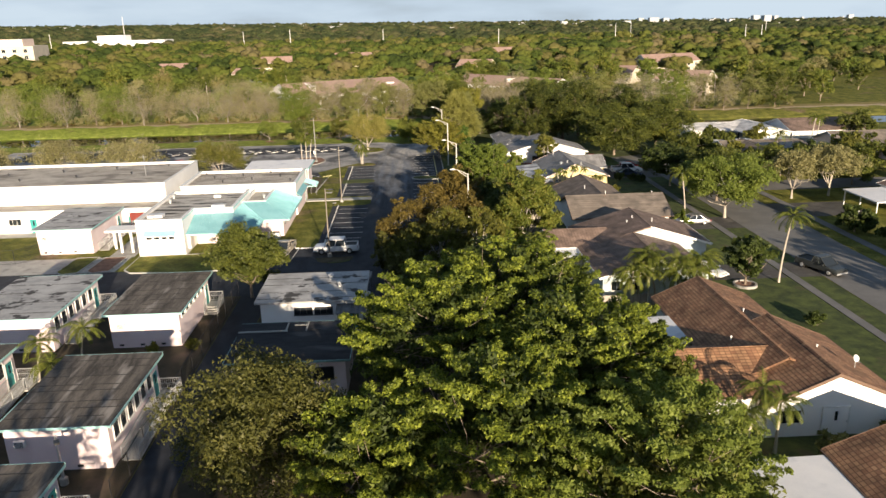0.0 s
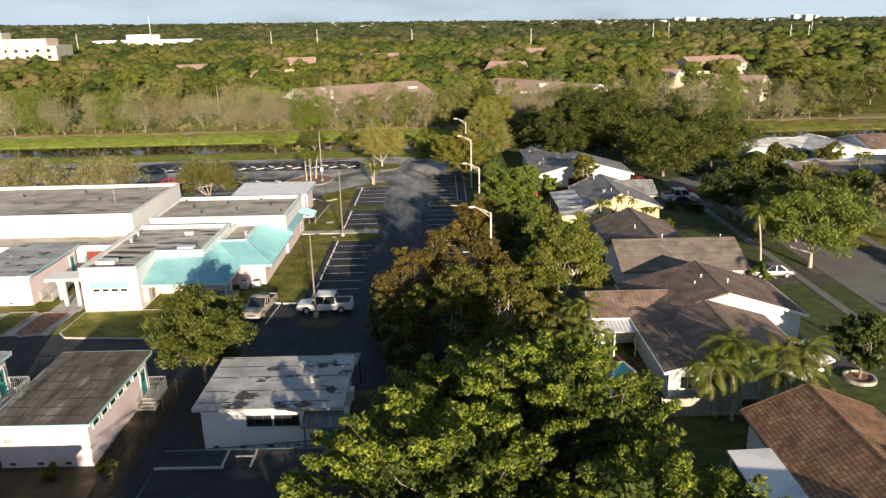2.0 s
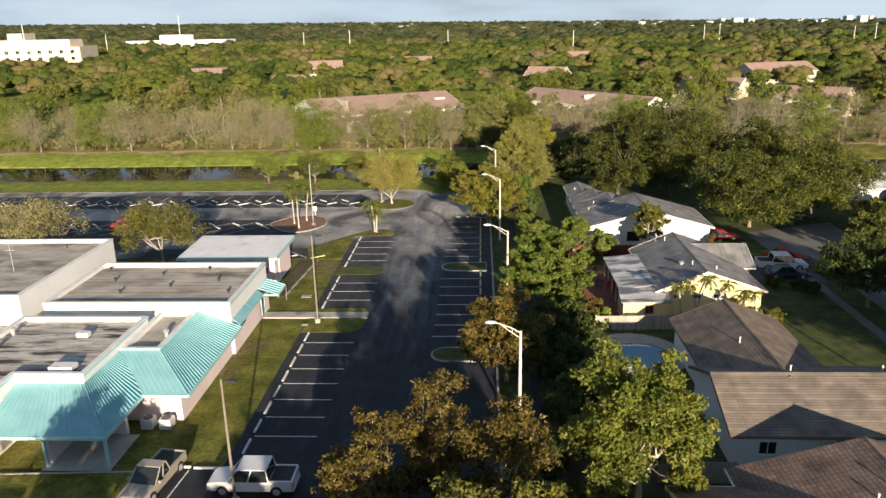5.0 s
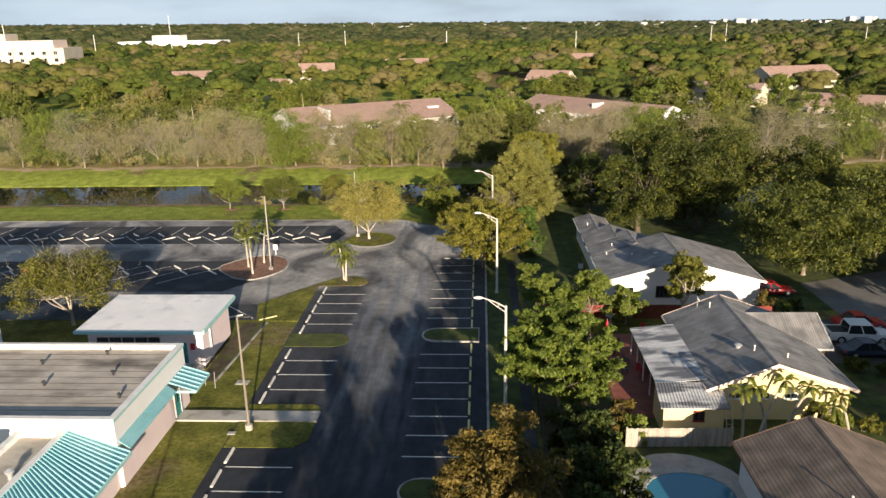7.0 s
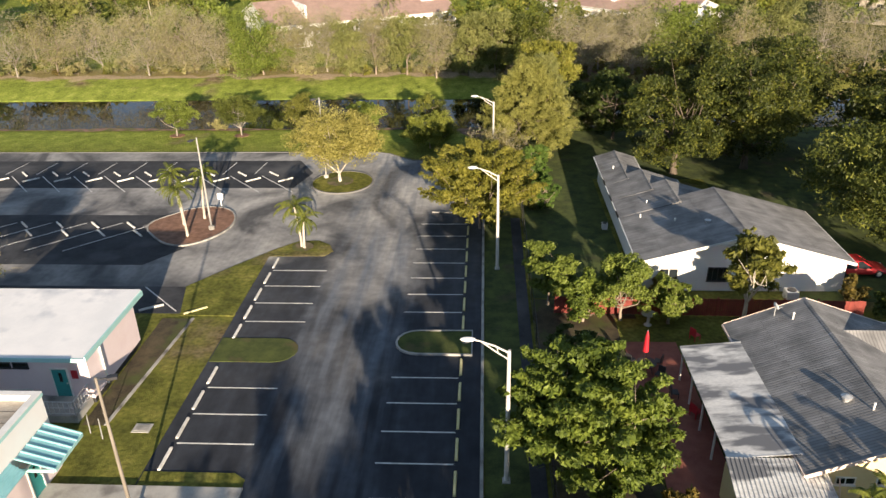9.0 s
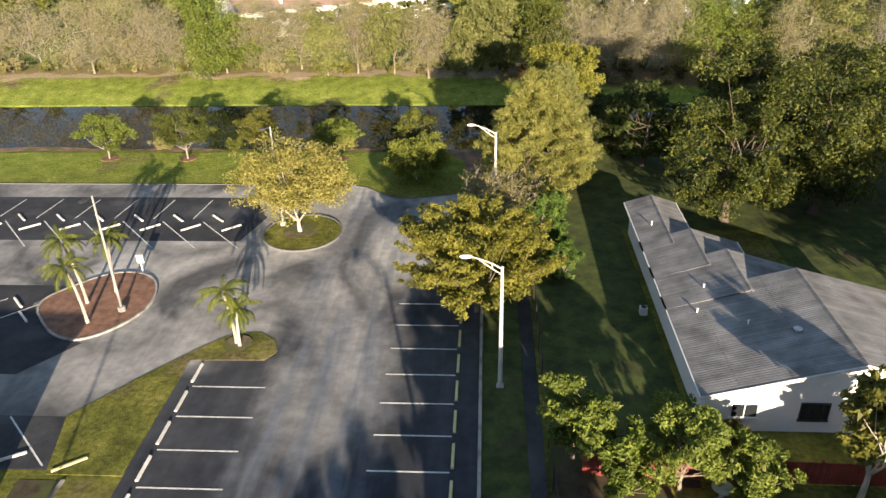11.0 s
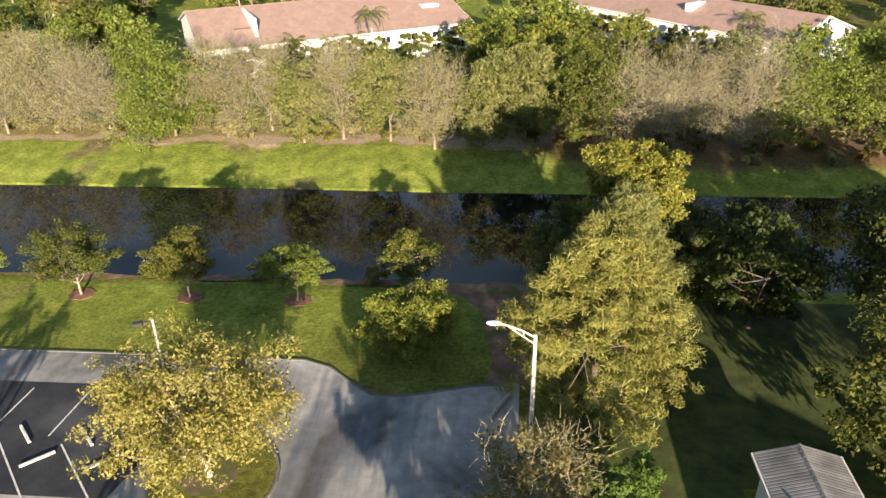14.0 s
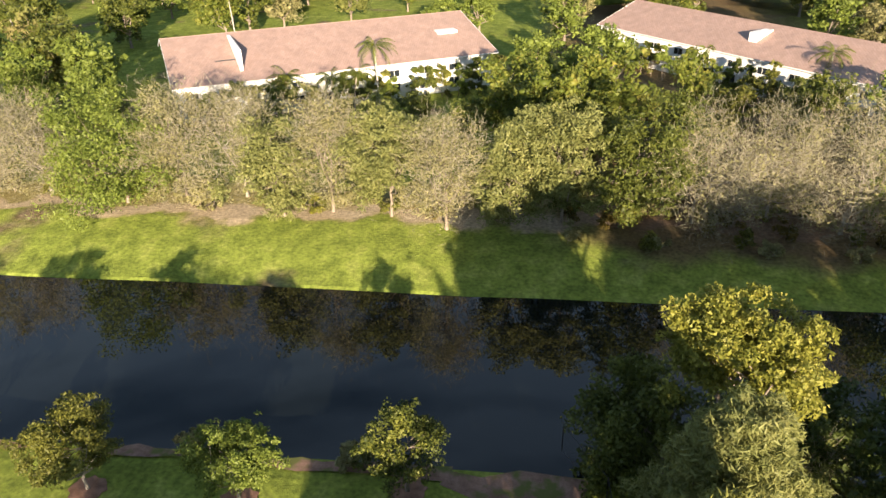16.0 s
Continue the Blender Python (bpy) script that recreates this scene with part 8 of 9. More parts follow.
PAINT_SILVER = surface("silver_car_paint", (0.30, 0.31, 0.33), (0.36, 0.37, 0.385), 1, 20, 0.3, 0.0, 0.5)
PAINT_BLUE = surface("dark_blue_car_paint", (0.03, 0.04, 0.07), (0.05, 0.06, 0.10), 1, 20, 0.25, 0.0)
car("pickup_truck", "white crew-cab pickup truck parked across a bay", PAINT_WHITE, -10.2, 90.9, 180, "crew", 5.6, 2.0, 1.9)
car("pickup_truck", "tan pickup truck parked beside the school", PAINT_TAN, -16.9, 91.0, -97, "pickup", 5.4, 1.95, 1.75)
car("pickup_truck", "dark pickup truck parked on the street", PAINT_DARK, 45.9, 77.4, -68, "pickup", 5.6, 2.0, 1.8)
car("pickup_truck", "white pickup truck parked in a driveway", PAINT_WHITE, 39.9, 134.6, -4, "crew", 5.6, 2.0, 1.9)
car("car", "dark blue sedan parked in a driveway", PAINT_BLUE, 39.4, 131.6, 0, "sedan", 4.7, 1.8, 1.42)
car("car", "red sedan parked in a driveway", PAINT_RED, 41.6, 137.8, 0, "sedan", 4.6, 1.8, 1.42)
car("car", "silver sedan parked in a driveway", PAINT_SILVER, 38.9, 98.4, 180, "sedan", 4.7, 1.8, 1.42)
car("car", "red sedan parked in the school lot", PAINT_RED, -48.3, 154.4, 15, "sedan", 4.6, 1.8, 1.42)
car("car", "red sedan parked beside a white house", PAINT_RED, 36.6, 146.8, 0, "sedan", 4.6, 1.8, 1.42)
car("car", "white hatchback parked beside a house", PAINT_WHITE, 33.0, 77.5, -60, "sedan", 4.2, 1.75, 1.5)

# patio things
um = thing("patio_umbrella", "folded red patio umbrella on a pole", "umbrella", 16.9, 133.4, 0.05)
part("pole", tube(bmesh.new(), [(0, 0, 0), (0, 0, 2.6)], [0.03, 0.03], 6), STEEL, um)
part("canopy", tube(bmesh.new(), [(0, 0, 0.95), (0, 0, 1.5), (0, 0, 2.2), (0, 0, 2.55)], [0.2, 0.17, 0.12, 0.03], 10), RED, um)
part("base", tube(bmesh.new(), [(0, 0, 0), (0, 0, 0.1)], [0.3, 0.26], 12), DARK, um)
for cx, cy in ((18.9, 127.8), (21.0, 136.4)):
    rc = thing("garden_chair", "bright red garden chair beside a wall", "chair", cx, cy, 0.05, 120, "red chairs")
    part("seat", boxes((-0.28, 0.28, -0.28, 0.28, 0.38, 0.43)), RED, rc)
    part("backrest", boxes((-0.28, 0.28, 0.25, 0.3, 0.43, 1.0)), RED, rc)
    for sx in (-0.25, 0.25):
        for sy in (-0.25, 0.25):
            part("leg", boxes((sx - 0.025, sx + 0.025, sy - 0.025, sy + 0.025, 0, 0.38)), RED, rc)
ldr = thing("ladder", "wooden step ladder leaning against a yellow wall", "ladder", 23.6, 119.7, 0, 0)
for s in (-0.22, 0.22):
    part("rail", tube(bmesh.new(), [(s, -0.5, 0), (s, 0.6, 2.3)], [0.035, 0.035], 5), STUCCO_PEACH, ldr)
for k in range(6):
    part("rung", tube(bmesh.new(), [(-0.22, -0.4 + 0.17 * k, 0.25 + 0.355 * k), (0.22, -0.4 + 0.17 * k, 0.25 + 0.355 * k)], [0.022, 0.022], 5), STUCCO_PEACH, ldr)
tb = thing("patio_table", "dark round patio table", "table", 16.8, 132.4, 0.05)
part("tabletop", tube(bmesh.new(), [(0, 0, 0.7), (0, 0, 0.74)], [0.65, 0.65], 18), DARK, tb)
for k in range(4):
    a = 0.8 + k * 1.57
    part("leg", tube(bmesh.new(), [(0.5 * math.cos(a), 0.5 * math.sin(a), 0), (0.35 * math.cos(a), 0.35 * math.sin(a), 0.7)], [0.025, 0.025], 5), DARK, tb)
ch = thing("patio_chair", "dark metal patio chair", "chair", 16.0, 131.8, 0.05, 40, "patio chairs")
part("seat", boxes((-0.25, 0.25, -0.25, 0.25, 0.42, 0.47)), DARK, ch)
part("backrest", boxes((-0.25, 0.25, 0.22, 0.27, 0.47, 0.95)), DARK, ch)
for sx in (-0.22, 0.22):
    for sy in (-0.22, 0.22):
        part("leg", boxes((sx - 0.02, sx + 0.02, sy - 0.02, sy + 0.02, 0, 0.42)), DARK, ch)
for x, y, a in ((17.5, 131.5, -40), (17.7, 133.0, -120), (15.9, 133.2, 130), (18.0, 129.6, 90), (17.6, 127.8, 70)):
    copy_thing(ch, pose(x, y, 0.05, 0, 0, a))
bd = thing("bird_bath", "pale round garden basin on a stem", "bird bath", 18.1, 138.4, 0)
part("stem", tube(bmesh.new(), [(0, 0, 0), (0, 0, 0.15), (0, 0, 0.8)], [0.3, 0.12, 0.1], 10), CONCRETE, bd)
part("bowl", tube(bmesh.new(), [(0, 0, 0.8), (0, 0, 0.95)], [0.2, 0.55], 16), CONCRETE, bd)
ring = thing("planter_ring", "low pale brick ring round a garden tree", "planter", 35.5, 73.6, 0)
strip("rim", arc(0, 0, 1.15, 0, 345, 20), 0.25, 0.28, KERB, True, ring)
part("soil", slab(bmesh.new(), [(*p, 0.15) for p in arc(0, 0, 1.1, 0, 345, 20)], 0.12), MULCH, ring)
for x, y in ((39.0, 79.0), (47.6, 137.5)):
    bn = thing("wheelie_bin", "dark plastic wheeled bin at the kerb", "bin", x, y, 0.05, 15, "bins")
    part("bin_body", boxes((-0.3, 0.3, -0.35, 0.35, 0.05, 1.0), bevel=0.04), BLACK, bn)
    part("lid", boxes((-0.32, 0.32, -0.37, 0.37, 1.0, 1.06), bevel=0.02), DARK, bn)

# ---- trees and houses beyond the canal ----
F = "far bank trees"
row = [(-114, "b"), (-107, "g"), (-100, "b"), (-92, "t"), (-85, "g"), (-78, "b"), (-71, "t"), (-63, "b"), (-53.7, "b"), (-47.5, "t"), (-42.1, "b"), (-33, "g"), (-27.6, "t"), (-22, "b"), (-17.2, "o"), (-12.9, "t"), (-7.4, "o"), (-2.2, "t"), (3.2, "o"), (7.8, "o"), (13.4, "d"), (19.0, "b"), (25.5, "b"), (31, "b"), (37, "g"), (43, "d"), (48, "t"), (55, "o"), (62, "b"), (69, "b"), (77, "g"), (85, "t"), (93, "t"), (101, "o"), (110, "d")]
for i, (x, k) in enumerate(row):
    y = 219.6 + (1.6 if x < -20 else -1.6 if abs(x) < 12 else -0.2) + 1.2 * math.sin(i * 2.1)
    sd = 400 + i
    hh = 1.04 + 0.1 * math.sin(i * 1.7)
    q = 1.0 if -62 < x < 40 else 0.6
    if k == "b":
        tree("leafless pale tree with fine twigs on the far bank", x, y, 11.4 * hh, 5.9, LEAF_TAN, BARK_GREY, clumps=60, per=int(60 * q), size=0.14, seed=sd, base=0.9, twigs=int(115 * q), group=F, fork=2.0, reach=1.8, trunk=0.17)
    elif k == "t":
        tree("thin tan tree with sparse dry leaves on the far bank", x, y, 11.6 * hh, 5.2, LEAF_TAN, BARK, clumps=56, per=int(140 * q), size=0.135, seed=sd, base=0.5, twigs=int(85 * q), group=F, reach=1.6, trunk=0.17)
    elif k == "g":
        tree("leafy bright green tree on the far bank", x, y, 11.6 * hh, 7.2, LEAF_FRESH, clumps=70, per=int(250 * q), size=0.19, seed=sd, base=0.4, group=F, reach=1.8, trunk=0.18)
    elif k == "d":
        tree("dense dark green tree on the far bank", x, y + 1, 11.4 * hh, 5.4, LEAF_GREEN, clumps=60, per=int(230 * q), size=0.21, seed=sd, base=0.4, group=F, reach=1.8, trunk=0.18)
    else:
        tree("olive green tree on the far bank", x, y, 11.0 * hh, 4.8, LEAF_WILLOW, clumps=56, per=int(240 * q), size=0.18, seed=sd, base=0.5, group=F, long=1.6, reach=1.6, trunk=0.16)
for i in range(60):
    x = -118 + 4.0 * i
    bush("dry undergrowth below the far bank trees", x + 1.5 * math.sin(i * 3.7), 223.6 + 2.6 * math.sin(i * 1.3), 2.6, 2.4, (LEAF_TAN, LEAF_OLIVE, LEAF_GREEN, LEAF_TAN, LEAF_WILLOW)[i % 5], 500 + i, 70, 0.3, 9)


for i in range(54):
    x = -106 + 3.4 * i + 1.2 * math.sin(i * 5.1)
    bush("low dry shrub at the foot of the far bank trees", x, 220.6 + 0.9 * math.sin(i * 2.3) + (1.5 if x < -25 else -0.6), 1.5 + 0.4 * math.sin(i * 1.7), 1.3 + 0.5 * math.sin(i * 2.9), (LEAF_TAN, LEAF_OLIVE, LEAF_RUST, LEAF_OAKGOLD)[i % 4], 570 + i, 90, 0.2, 9)


def far_house(label, x, y, w, d, turn, eave, ridge, roof=None, wall=None):
    """A long tiled house seen from afar: gabled roof, walls, windows."""
    b = thing("house", label, "house", x, y, ground_z(y), turn, "houses beyond the canal")
    gable(b, -w / 2, w / 2, -d / 2, d / 2, eave, ridge, "x", roof or TILE_PINK, wall or STUCCO_CREAM)
    n_ = max(2, int(w / 4.2))
    for i in range(n_):
        u = -w / 2 + w * (i + 0.5) / n_
        window(b, u, -d / 2 + 0.45, 1.5, 1.6, 1.2, "s", WHITE, 1)
        if eave > 4:
            window(b, u, -d / 2 + 0.45, 3.9 if eave > 5 else 3.4, 1.6, 1.0, "s", WHITE, 1)
    return b


f1 = far_house("long white house with a pink clay tile roof and skylight gaps", -24.8, 263.4, 43, 26, 28.5, 4.8, 8.2, None, STUCCO_WHITE)
part("skylight_wall", boxes((-13.0, -12.6, -10.5, -1.0, 5.2, 8.1)), STUCCO_WHITE, f1)
part("skylight_well", boxes((-15.6, -13.0, -7.6, -3.0, 5.3, 6.3)), DARK, f1)
part("skylight_wall", boxes((15.2, 18.2, -6.5, -2.2, 5.4, 6.9)), STUCCO_WHITE, f1)
f2 = far_house("long white house with a pink clay tile roof", 36.5, 269.5, 46, 17, -50, 4.8, 7.6, None, STUCCO_WHITE)
part("chimney_wall", boxes((2, 3.2, -5, -1.5, 5.2, 7.2)), STUCCO_WHITE, f2)
for x, y, w, d, a, e, r in ((99, 269, 20, 14, -38, 5.2, 8.2), (-78, 452, 18, 12, 10, 5.5, 9.0), (-78, 372, 14, 11, -20, 4.5, 7.2), (87, 325, 24, 14, -35, 4.4, 7.0), (34, 384, 18, 12, -30, 4.5, 8.0), (-36, 494, 24, 14, 0, 5.0, 8.5), (130, 380, 30, 16, 15, 5.0, 8.5), (-130, 420, 26, 14, 5, 5.0, 8.0), (60, 520, 26, 14, 10, 5.0, 8.5)):
    far_house("white house with a pink clay tile roof among trees", x, y, w, d, a, e, r)
wl_ = thing("apartment_building", "large white flat-roofed building far behind the trees", "building", -296, 568, 0, 4, "far buildings")
part("wall", boxes((-60, 28, -14, 14, 0, 16.2)), STUCCO_CREAM, wl_)
part("upper_block", boxes((-40, 20, -10, 10, 16.2, 21)), STUCCO_PEACH, wl_)
part("tower", boxes((-22, -12, -9, 9, 21, 25.5)), STUCCO_CREAM, wl_)
part("entrance_wing", boxes((-50, 22, -34, -14, 0, 6)), METAL_WHITE, wl_)
for k in range(10):
    for z in (7.2, 11.6):
        window(wl_, -44 + k * 7.4, -14, z + 1.5, 2.6, 2.4, "s", WHITE, 1)
wl2 = thing("apartment_building", "long white low building far away", "building", -345, 930, 0, -3, "far buildings")
part("wall", boxes((-60, 60, -15, 15, 0, 12)), STUCCO_WHITE, wl2)
part("upper_block", boxes((-20, 10, -12, 12, 12, 18)), STUCCO_WHITE, wl2)
for i, (x, y, h) in enumerate(((-298, 545, 31.5), (-254, 700, 36.6), (-320, 700, 22.5), (-107, 700, 21.8), (-23, 700, 20.2), (82.6, 700, 18.4), (190.7, 700, 20.6), (312.8, 700, 17), (300, 640, 17), (360, 760, 18), (240, 820, 20), (-170, 800, 20))):
    u = thing("utility_pole", "tall pale pole rising over the woods", "pole", x, y, 0, 0, "far poles")
    part("shaft", tube(bmesh.new(), [(0, 0, 0), (0, 0, h)], [0.34, 0.22], 8), METAL_WHITE, u)

# white city blocks on the horizon
rng = np.random.default_rng(77)
bm = bmesh.new()
for i in range(230):
    y = 1900 + 2900 * rng.random()
    x = (rng.random() * 1.2 - 0.55) * y
    tall = 7 + 5 * rng.random() if x < 0.2 * y else 8 + 22 * rng.random() ** 4
    w = 10 + 24 * rng.random() if tall < 22 else 14 + 16 * rng.random()
    g = far_rise(x, y)
    box(bm, x - w / 2, x + w / 2, y - 12, y + 12, g - 2, g + tall)
tagged(part("city_blocks", bm, CITY), "pale city blocks scattered along the horizon", "buildings", kind="stuff")

# palms beyond the canal
for i, (x, y, h) in enumerate(((-13.2, 245, 9.0), (-11.5, 233, 6.5), (-27.5, 247, 3.6), (-25, 248, 4.4), (-20, 249, 4.0), (-17.5, 250, 4.2), (-46, 285, 9), (14, 236, 5.6), (16, 238, 5.0), (42, 255, 6.4), (46, 257, 5.6), (90, 240, 7.6), (97, 243, 7.0), (103, 250, 7.4), (-70, 262, 9), (66, 262, 8))):
    palm(x, y, h, i % 4, "palm with drooping fronds among the far houses", 50 * i, "far palms", 2.9, 0.5)

# ---- woods ----
def wood_kinds(fine=1.0, dense=1.0):
    kinds_ = []
    for i, (h, r, leaf, cl, per, size) in enumerate(((10, 5.2, LEAF_GREEN, 30, 72, 0.52), (11, 5.6, LEAF_WOODS, 32, 72, 0.52), (9, 4.6, LEAF_OLIVE, 28, 72, 0.48), (12, 5.8, LEAF_MIXED, 32, 72, 0.54), (10, 5.0, LEAF_FRESH, 28, 72, 0.52), (9, 4.8, LEAF_TAN, 28, 90, 0.36))):
        rng_ = np.random.default_rng(900 + i)
        C, R = crown_clumps(rng_, r, r, 1.5, h, cl)
        V, Fq = limb_tubes(rng_, h, 0.25, C[:8], 2.4)
        t_ = mesh_np("trunk", V, Fq, BARK)
        V, Fq = leaf_quads(rng_, C, R, int(per * dense), size * fine)
        V2, F2 = lumps(rng_, C, R * 0.36, 0.75, LUMP_COARSE, 0.2)
        kinds_.append((t_, mesh_np("crown", np.concatenate([V, V2]), np.concatenate([Fq, F2 + len(V)]), leaf)))
    return kinds_


kinds = wood_kinds(0.76, 1.05)
fine_kinds = wood_kinds(0.6, 1.4)
LABELS = ("leafy green tree in the woods", "mixed olive tree in the woods", "olive tree in the woods", "dark green tree in the woods", "fresh green tree in the woods", "dry tan tree in the woods")
HOUSES_FAR = ((-21, 264.5, 27, 14), (36.5, 269.5, 17, 14), (97, 268, 18, 14))
rng = np.random.default_rng(31)
placed = 0
for i in range(900):
    y = 229 + 100 * rng.random()
    x = (rng.random() - 0.5) * 2 * (0.62 * y + 10) - 0.04 * y
    ok = y > 229
    for hx, hy, ra, rb in HOUSES_FAR:
        if abs(x - hx) < ra + 4 and -17 < y - hy - (x - hx) * (0.5 if hx < 0 else -0.6) < rb + 2:
            ok = False
        # keep the view of the roof open from the canal
        if abs(x - hx) < ra + 1 and hy - 40 < y < hy - 8 + (x - hx) * (0.5 if hx < 0 else -0.6):
            ok = False
    if not ok:
        continue
    if placed >= 125:
        break
    placed += 1
    k = int(rng.integers(0, 6))
    s = 0.75 + 0.4 * rng.random()
    w_ = thing("tree", LABELS[k], "tree", x, y, ground_z(y), 360 * rng.random(), "near woods")
    w_.scale = (s, s, s * (0.85 + 0.2 * rng.random()))
    link_mesh("trunk", kinds[k][0], None, w_)
    link_mesh("crown", kinds[k][1], None, w_)


# lower trees and thickets before the far houses
for i, (x, y, sc, k) in enumerate(((7, 233, 0.86, 3), (12, 231, 0.7, 2), (17, 236, 0.74, 2), (22, 242, 0.8, 3), (27, 240, 0.72, 2), (31, 246, 0.7, 2), (36, 240, 0.8, 0), (2, 240, 0.8, 3), (11, 246, 0.95, 4), (14, 254, 1.05, 4), (5, 252, 1.0, 4), (44, 240, 0.9, 4), (50, 236, 0.9, 4), (-45, 239, 0.9, 4), (-50, 246, 1.05, 4), (-55, 240, 0.95, 4), (-58, 252, 1.05, 0), (-42, 236, 0.7, 4), (90, 250, 1.0, 3), (97, 247, 0.8, 0), (84, 256, 1.05, 4), (104, 251, 0.75, 2), (60, 250, 1.0, 3), (52, 258, 0.95, 0))):
    w_ = thing("tree", ("leafy green tree before a house", "", "yellow-olive cedar before a house", "dense mixed green tree before a house", "tall fresh green tree beside a house")[k], "tree", x, y, ground_z(y), 77 * i, "trees before the far houses")
    w_.scale = (sc, sc, sc)
    link_mesh("trunk", fine_kinds[k][0], None, w_)
    link_mesh("crown", fine_kinds[k][1], None, w_)
rng = np.random.default_rng(57)
for i in range(26):
    x = -62 + 124 * (i + 0.5) / 26 + rng.normal(0, 1)
    y = 230 + 13 * rng.random() + (4 if abs(x) < 8 else 0)
    k = int(rng.integers(0, 6))
    s = 0.42 + 0.22 * rng.random()
    w_ = thing("tree", ("small green tree among thickets", "small mixed olive tree among thickets", "small olive tree among thickets", "small dark tree among thickets", "small fresh green tree among thickets", "small dry tan tree among thickets")[k], "tree", x, y, ground_z(y) - 0.3, 360 * rng.random(), "thicket trees")
    w_.scale = (s * 1.15, s * 1.15, s)
    link_mesh("trunk", fine_kinds[k][0], None, w_)
    link_mesh("crown", fine_kinds[k][1], None, w_)


def woods(name, label, y0, y1, count, leaf, clumps, unit, per, size, hmin, hmax, rmin, rmax, seed):
    """Many crowns of leaf sprays in one mesh."""
    rng_ = np.random.default_rng(seed)
    n0 = int(count)
    y = y0 + (y1 - y0) * rng_.random(n0) ** 1.0
    x = (rng_.random(n0) - 0.5) * 2 * (0.72 * y + 20) - 0.05 * y
    h = hmin + (hmax - hmin) * rng_.random(n0)
    r = rmin + (rmax - rmin) * rng_.random(n0)
    keep = np.ones(n0, bool)
    keep &= ~((x > -365) & (x < -262) & (y > 505) & (y < 600))
    keep &= ~((x > -410) & (x < -280) & (y > 880) & (y < 945))
    for hx, hy, hw in ((-78, 452, 12), (-78, 372, 10), (87, 325, 15), (34, 384, 12), (-36, 494, 14), (130, 380, 18), (60, 520, 16)):
        keep &= ~((np.abs(x - hx) < hw) & (y > hy - 30) & (y < hy + 16))
    for hx, hy, hw, hs in ((-21, 264.5, 30, 0.5), (38, 268.5, 24, -0.6), (97, 268, 18, -0.7)):
        lean_ = y - hy - (x - hx) * hs
        keep &= ~((np.abs(x - hx) < hw) & (lean_ > -40) & (lean_ < 14))
    x, y, h, r = x[keep], y[keep], h[keep], r[keep]
    n_ = len(x)
    # a few solid clumps a crown, roughened with leaf sprays; each crown keeps one tone
    patch = np.array([noise.noise((a_ * 0.012, b_ * 0.012, seed)) for a_, b_ in zip(x, y)])
    crown_tone = np.clip(0.42 + 0.45 * patch + rng_.normal(0, 0.2, n_), 0.02, 0.98)
    m_ = clumps
    d = rng_.normal(0, 1, (n_, m_, 3))
    d[:, :, 2] = np.abs(d[:, :, 2])
    d /= np.linalg.norm(d, axis=2)[:, :, None]
    d *= (0.5 + 0.5 * rng_.random((n_, m_)) ** 0.5)[:, :, None]
    base = np.array([far_rise(a_, b_) for a_, b_ in zip(x, y)])
    C = np.stack([x[:, None] + d[:, :, 0] * r[:, None] * 0.8, y[:, None] + d[:, :, 1] * r[:, None] * 0.8, base[:, None] + h[:, None] * (0.46 + 0.32 * d[:, :, 2])], 2).reshape(-1, 3)
    R = (r[:, None] * (1.1 / m_ ** 0.4) * (0.7 + 0.6 * rng_.random((n_, m_)))).reshape(-1)
    T = np.repeat(crown_tone, m_)
    V, Fq = lumps(rng_, C, R, 0.62, unit, 0.2)
    tone = np.repeat(T, len(unit[0]))
    k_ = np.repeat(np.arange(len(C)), per)
    d = rng_.normal(0, 1, (len(k_), 3))
    d[:, 2] = np.abs(d[:, 2]) * 0.9 - 0.1
    d /= np.linalg.norm(d, axis=1)[:, None]
    p = C[k_] + d * (R[k_] * (0.92 + 0.3 * rng_.random(len(k_))))[:, None] * np.array([1, 1, 0.75])
    nrm = d + rng_.normal(0, 0.45, d.shape)
    nrm /= np.linalg.norm(nrm, axis=1)[:, None]
    t = np.cross(nrm, rng_.normal(0, 1, d.shape))
    t /= np.linalg.norm(t, axis=1)[:, None]
    b_ = np.cross(nrm, t)
    sz = (size * (0.6 + 0.8 * rng_.random(len(k_))))[:, None]
    L = np.stack([p - t * sz * 0.5 - b_ * sz * 0.4, p - t * sz * 0.4 + b_ * sz * 0.4, p + t * sz * 0.6], 1).reshape(-1, 3)
    Fl = np.arange(len(L), dtype=np.int32).reshape(-1, 3) + len(V)
    tone = np.concatenate([tone, np.repeat(np.clip(T[k_] + rng_.normal(0, 0.06, len(k_)), 0, 1), 3)])
    me = mesh_np(name, np.concatenate([V, L]), np.concatenate([Fq, Fl]), leaf, tone, True)
    return tagged(link_mesh(name, me, None), label, "woods", kind="stuff")


woods("woods", "dense mixed woods beyond the canal", 318, 480, 470, WOODS_NEAR, 10, DOME_COARSE, 26, 0.52, 7, 13, 3.5, 7.5, 1)
woods("woods", "dense green woods in the middle distance", 440, 860, 1700, WOODS_NEAR, 8, DOME_COARSE, 9, 0.95, 7, 13.5, 4, 9.5, 2)
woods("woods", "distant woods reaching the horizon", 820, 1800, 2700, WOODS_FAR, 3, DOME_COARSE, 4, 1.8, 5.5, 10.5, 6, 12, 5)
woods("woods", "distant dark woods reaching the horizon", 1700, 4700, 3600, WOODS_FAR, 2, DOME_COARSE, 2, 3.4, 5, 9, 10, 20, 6)

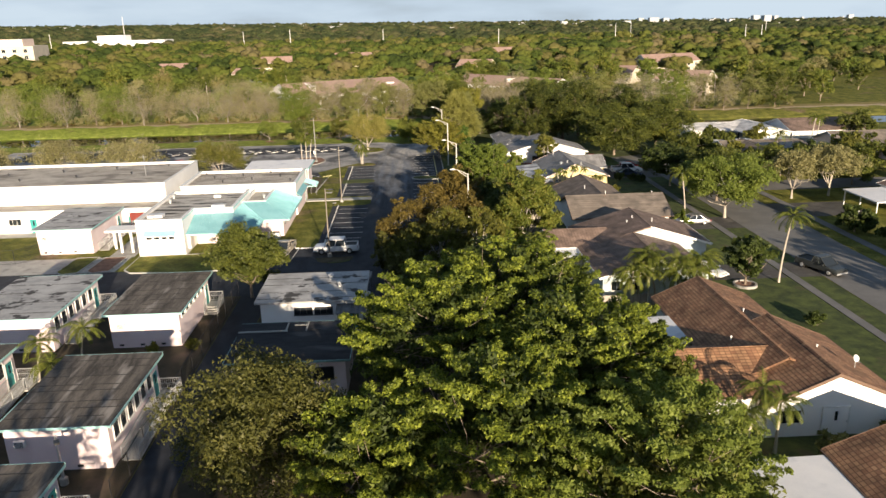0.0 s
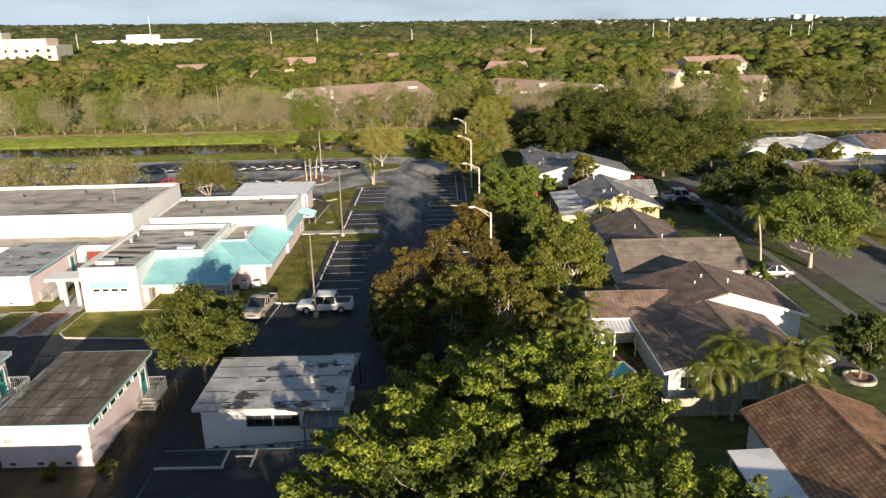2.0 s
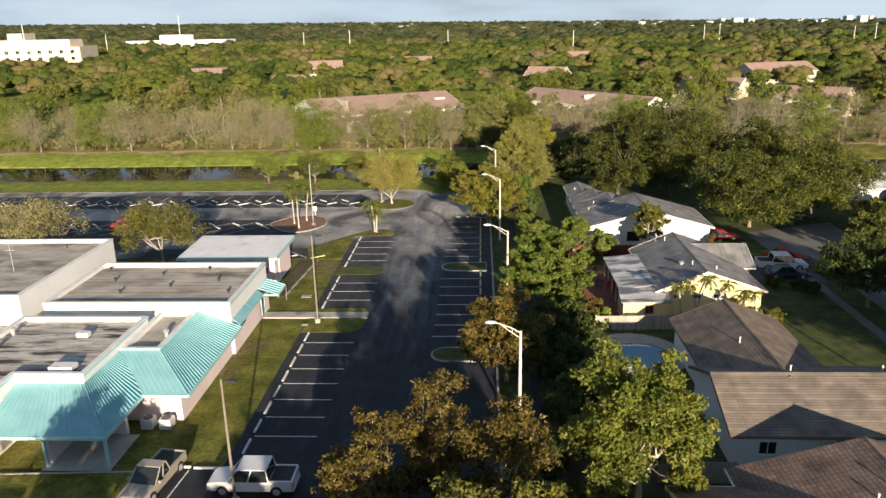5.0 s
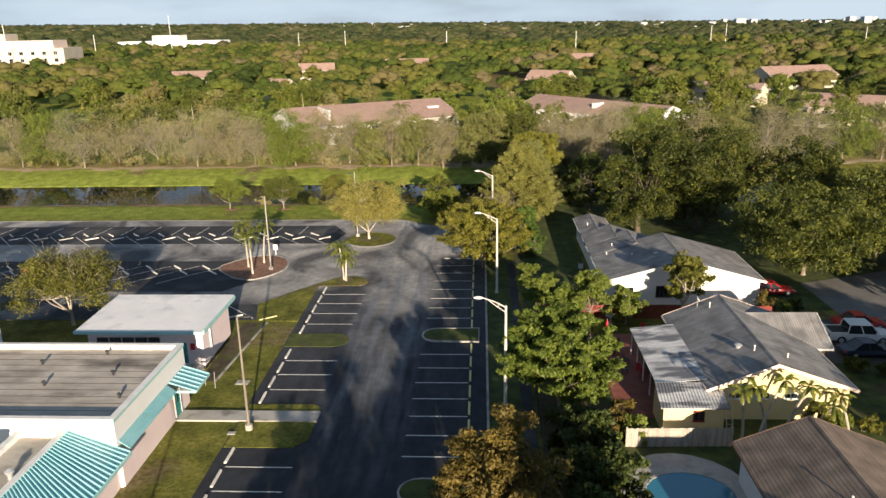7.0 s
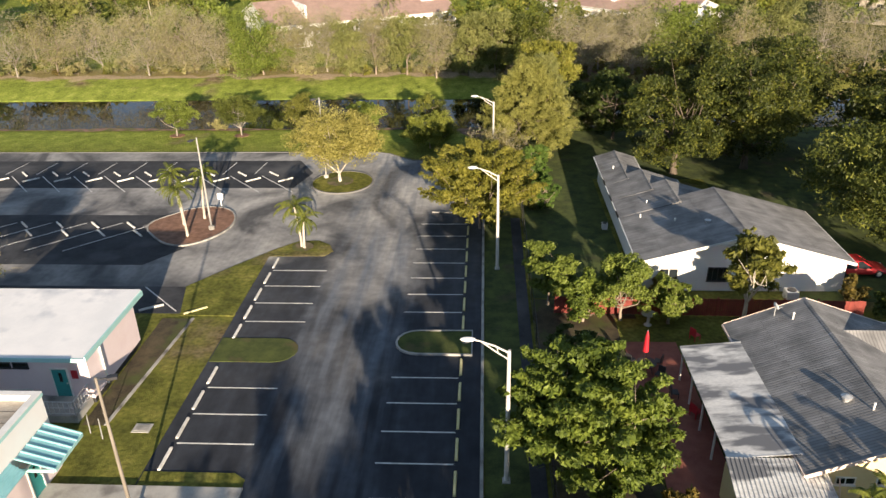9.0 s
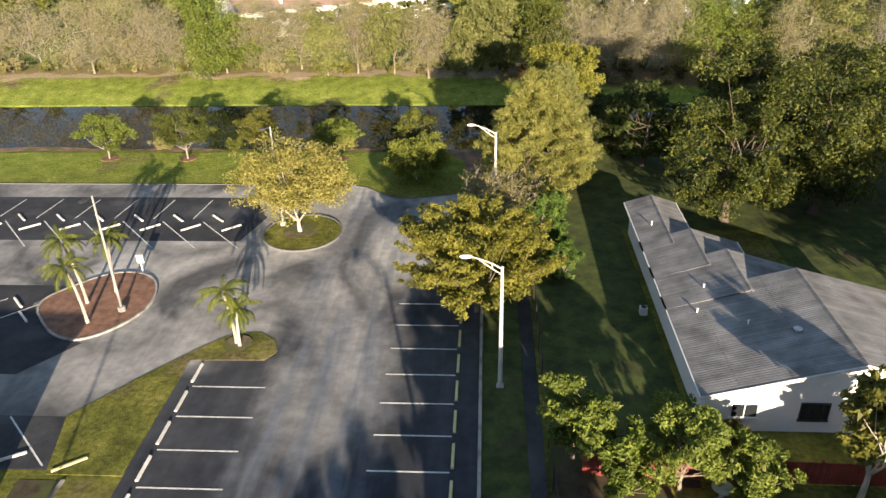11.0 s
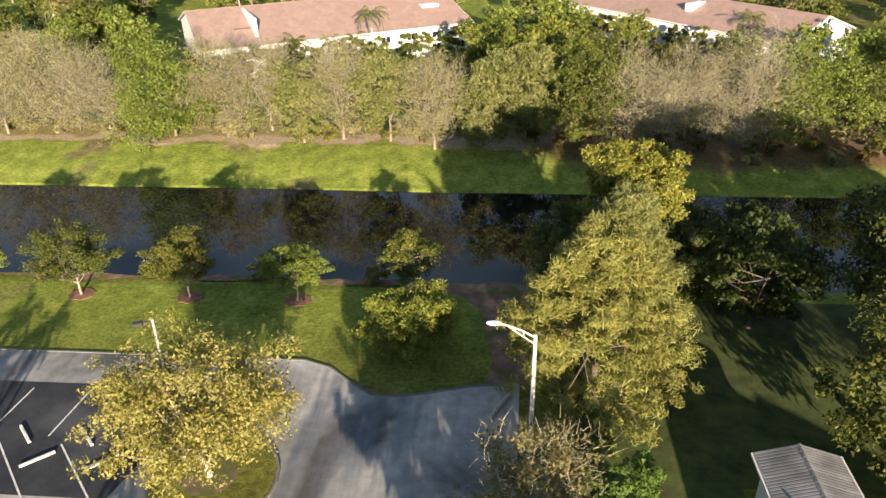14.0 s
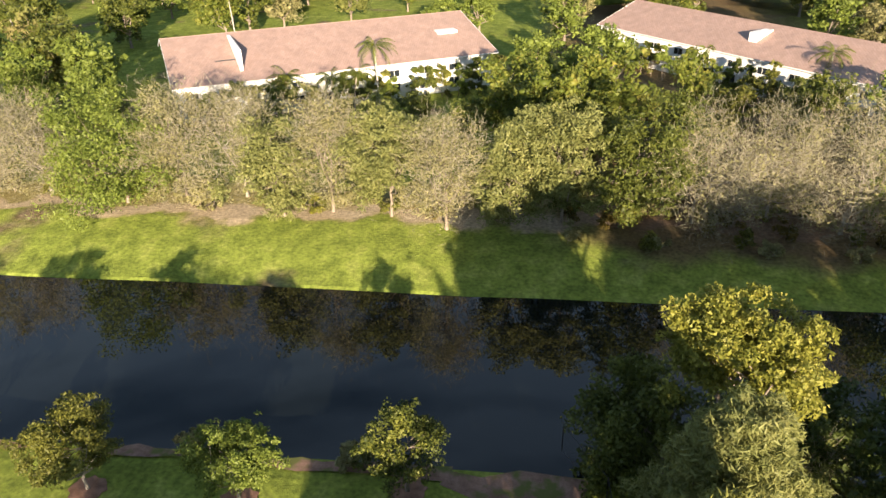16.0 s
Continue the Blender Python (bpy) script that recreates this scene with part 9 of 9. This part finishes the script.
# unseen trees on the near side, south of the walk's start, added for shade
def grove(label, places, leaf, seed):
    rng_ = np.random.default_rng(seed)
    C, R = [], []
    for x, y, h, r in places:
        for k in range(9):
            o = rng_.normal(0, 0.45, 3)
            C.append((x + o[0] * r, y + o[1] * r, h * np.clip(0.62 + 0.25 * o[2], 0.25, 0.86)))
            R.append(r * 0.5)
    V, Fq = leaf_quads(rng_, np.array(C), np.array(R), 60, 0.55, 0.8)
    return tagged(link_mesh("grove", mesh_np("grove", V, Fq, leaf), None), label, "trees", kind="stuff")


grove("unseen leafy trees added to shade the school yard", [(x, 8 + 6 * math.sin(x * 0.7), 8.4 + 0.9 * math.sin(x * 1.9), 4.6) for x in range(-66, -20, 6)] + [(x, 7 + 2 * math.sin(x), 14.5 + math.sin(x * 2), 5.0) for x in (-15, -10, -4, 2, 8)], LEAF_GREEN, 41)
grove("unseen leafy trees added to shade the street", [(60 + 2.5 * math.sin(y), y, 7.4 + math.sin(y * 2.3), 4.4) for y in range(14, 72, 7)], LEAF_DARK, 42)

# planting close to the far houses
rng = np.random.default_rng(88)
for i in range(22):
    u = -21 + 2.0 * i + rng.normal(0, 0.5)
    v = -15.2 + rng.normal(0, 0.7)
    ca, sa = math.cos(radians(28.5)), math.sin(radians(28.5))
    bush("leafy hedge plant along a white house wall", -26.0 + u * ca - v * sa, 263.0 + u * sa + v * ca, 1.9, 3.8 + 2.0 * rng.random(), (LEAF_GREEN, LEAF_OLIVE, LEAF_FRESH, LEAF_GREEN)[i % 4], 700 + i, 130, 0.3, 9)
for i in range(18):
    u = -20 + 2.3 * i + rng.normal(0, 0.5)
    v = -11.0 + rng.normal(0, 0.7)
    ca, sa = math.cos(radians(-50)), math.sin(radians(-50))
    bush("leafy hedge plant along a white house wall", 36.5 + u * ca - v * sa, 269.5 + u * sa + v * ca, 2.0, 3.8 + 2.0 * rng.random(), (LEAF_GREEN, LEAF_OLIVE, LEAF_FRESH, LEAF_GREEN)[i % 4], 740 + i, 130, 0.3, 9)
# tan undergrowth on the water's edge and in the shade of the bank
for i, (x, y, r, h) in enumerate(((14.6, 188.8, 2.4, 4.2), (17.4, 188.4, 2.8, 5.4), (12.4, 188.4, 1.8, 3.0), (20.4, 189.6, 2.4, 4.4))):
    tree("feathery grey-tan shrub on the canal edge", x, y, h, r, LEAF_WILLOW, BARK_GREY, clumps=26, per=230, size=0.15, seed=780 + i, base=0.2, group="canal trees", twigs=50, droop=-0.6, long=1.8)
for i in range(26):
    x = 9 + 2.6 * i + rng.normal(0, 1)
    bush("dry brown undergrowth on the shaded bank", x, 216.0 + 2.0 * math.sin(i * 1.9), 1.5, 1.4, (LEAF_TAN, LEAF_RUST, LEAF_OLIVE)[i % 3], 800 + i, 110, 0.22, 8)
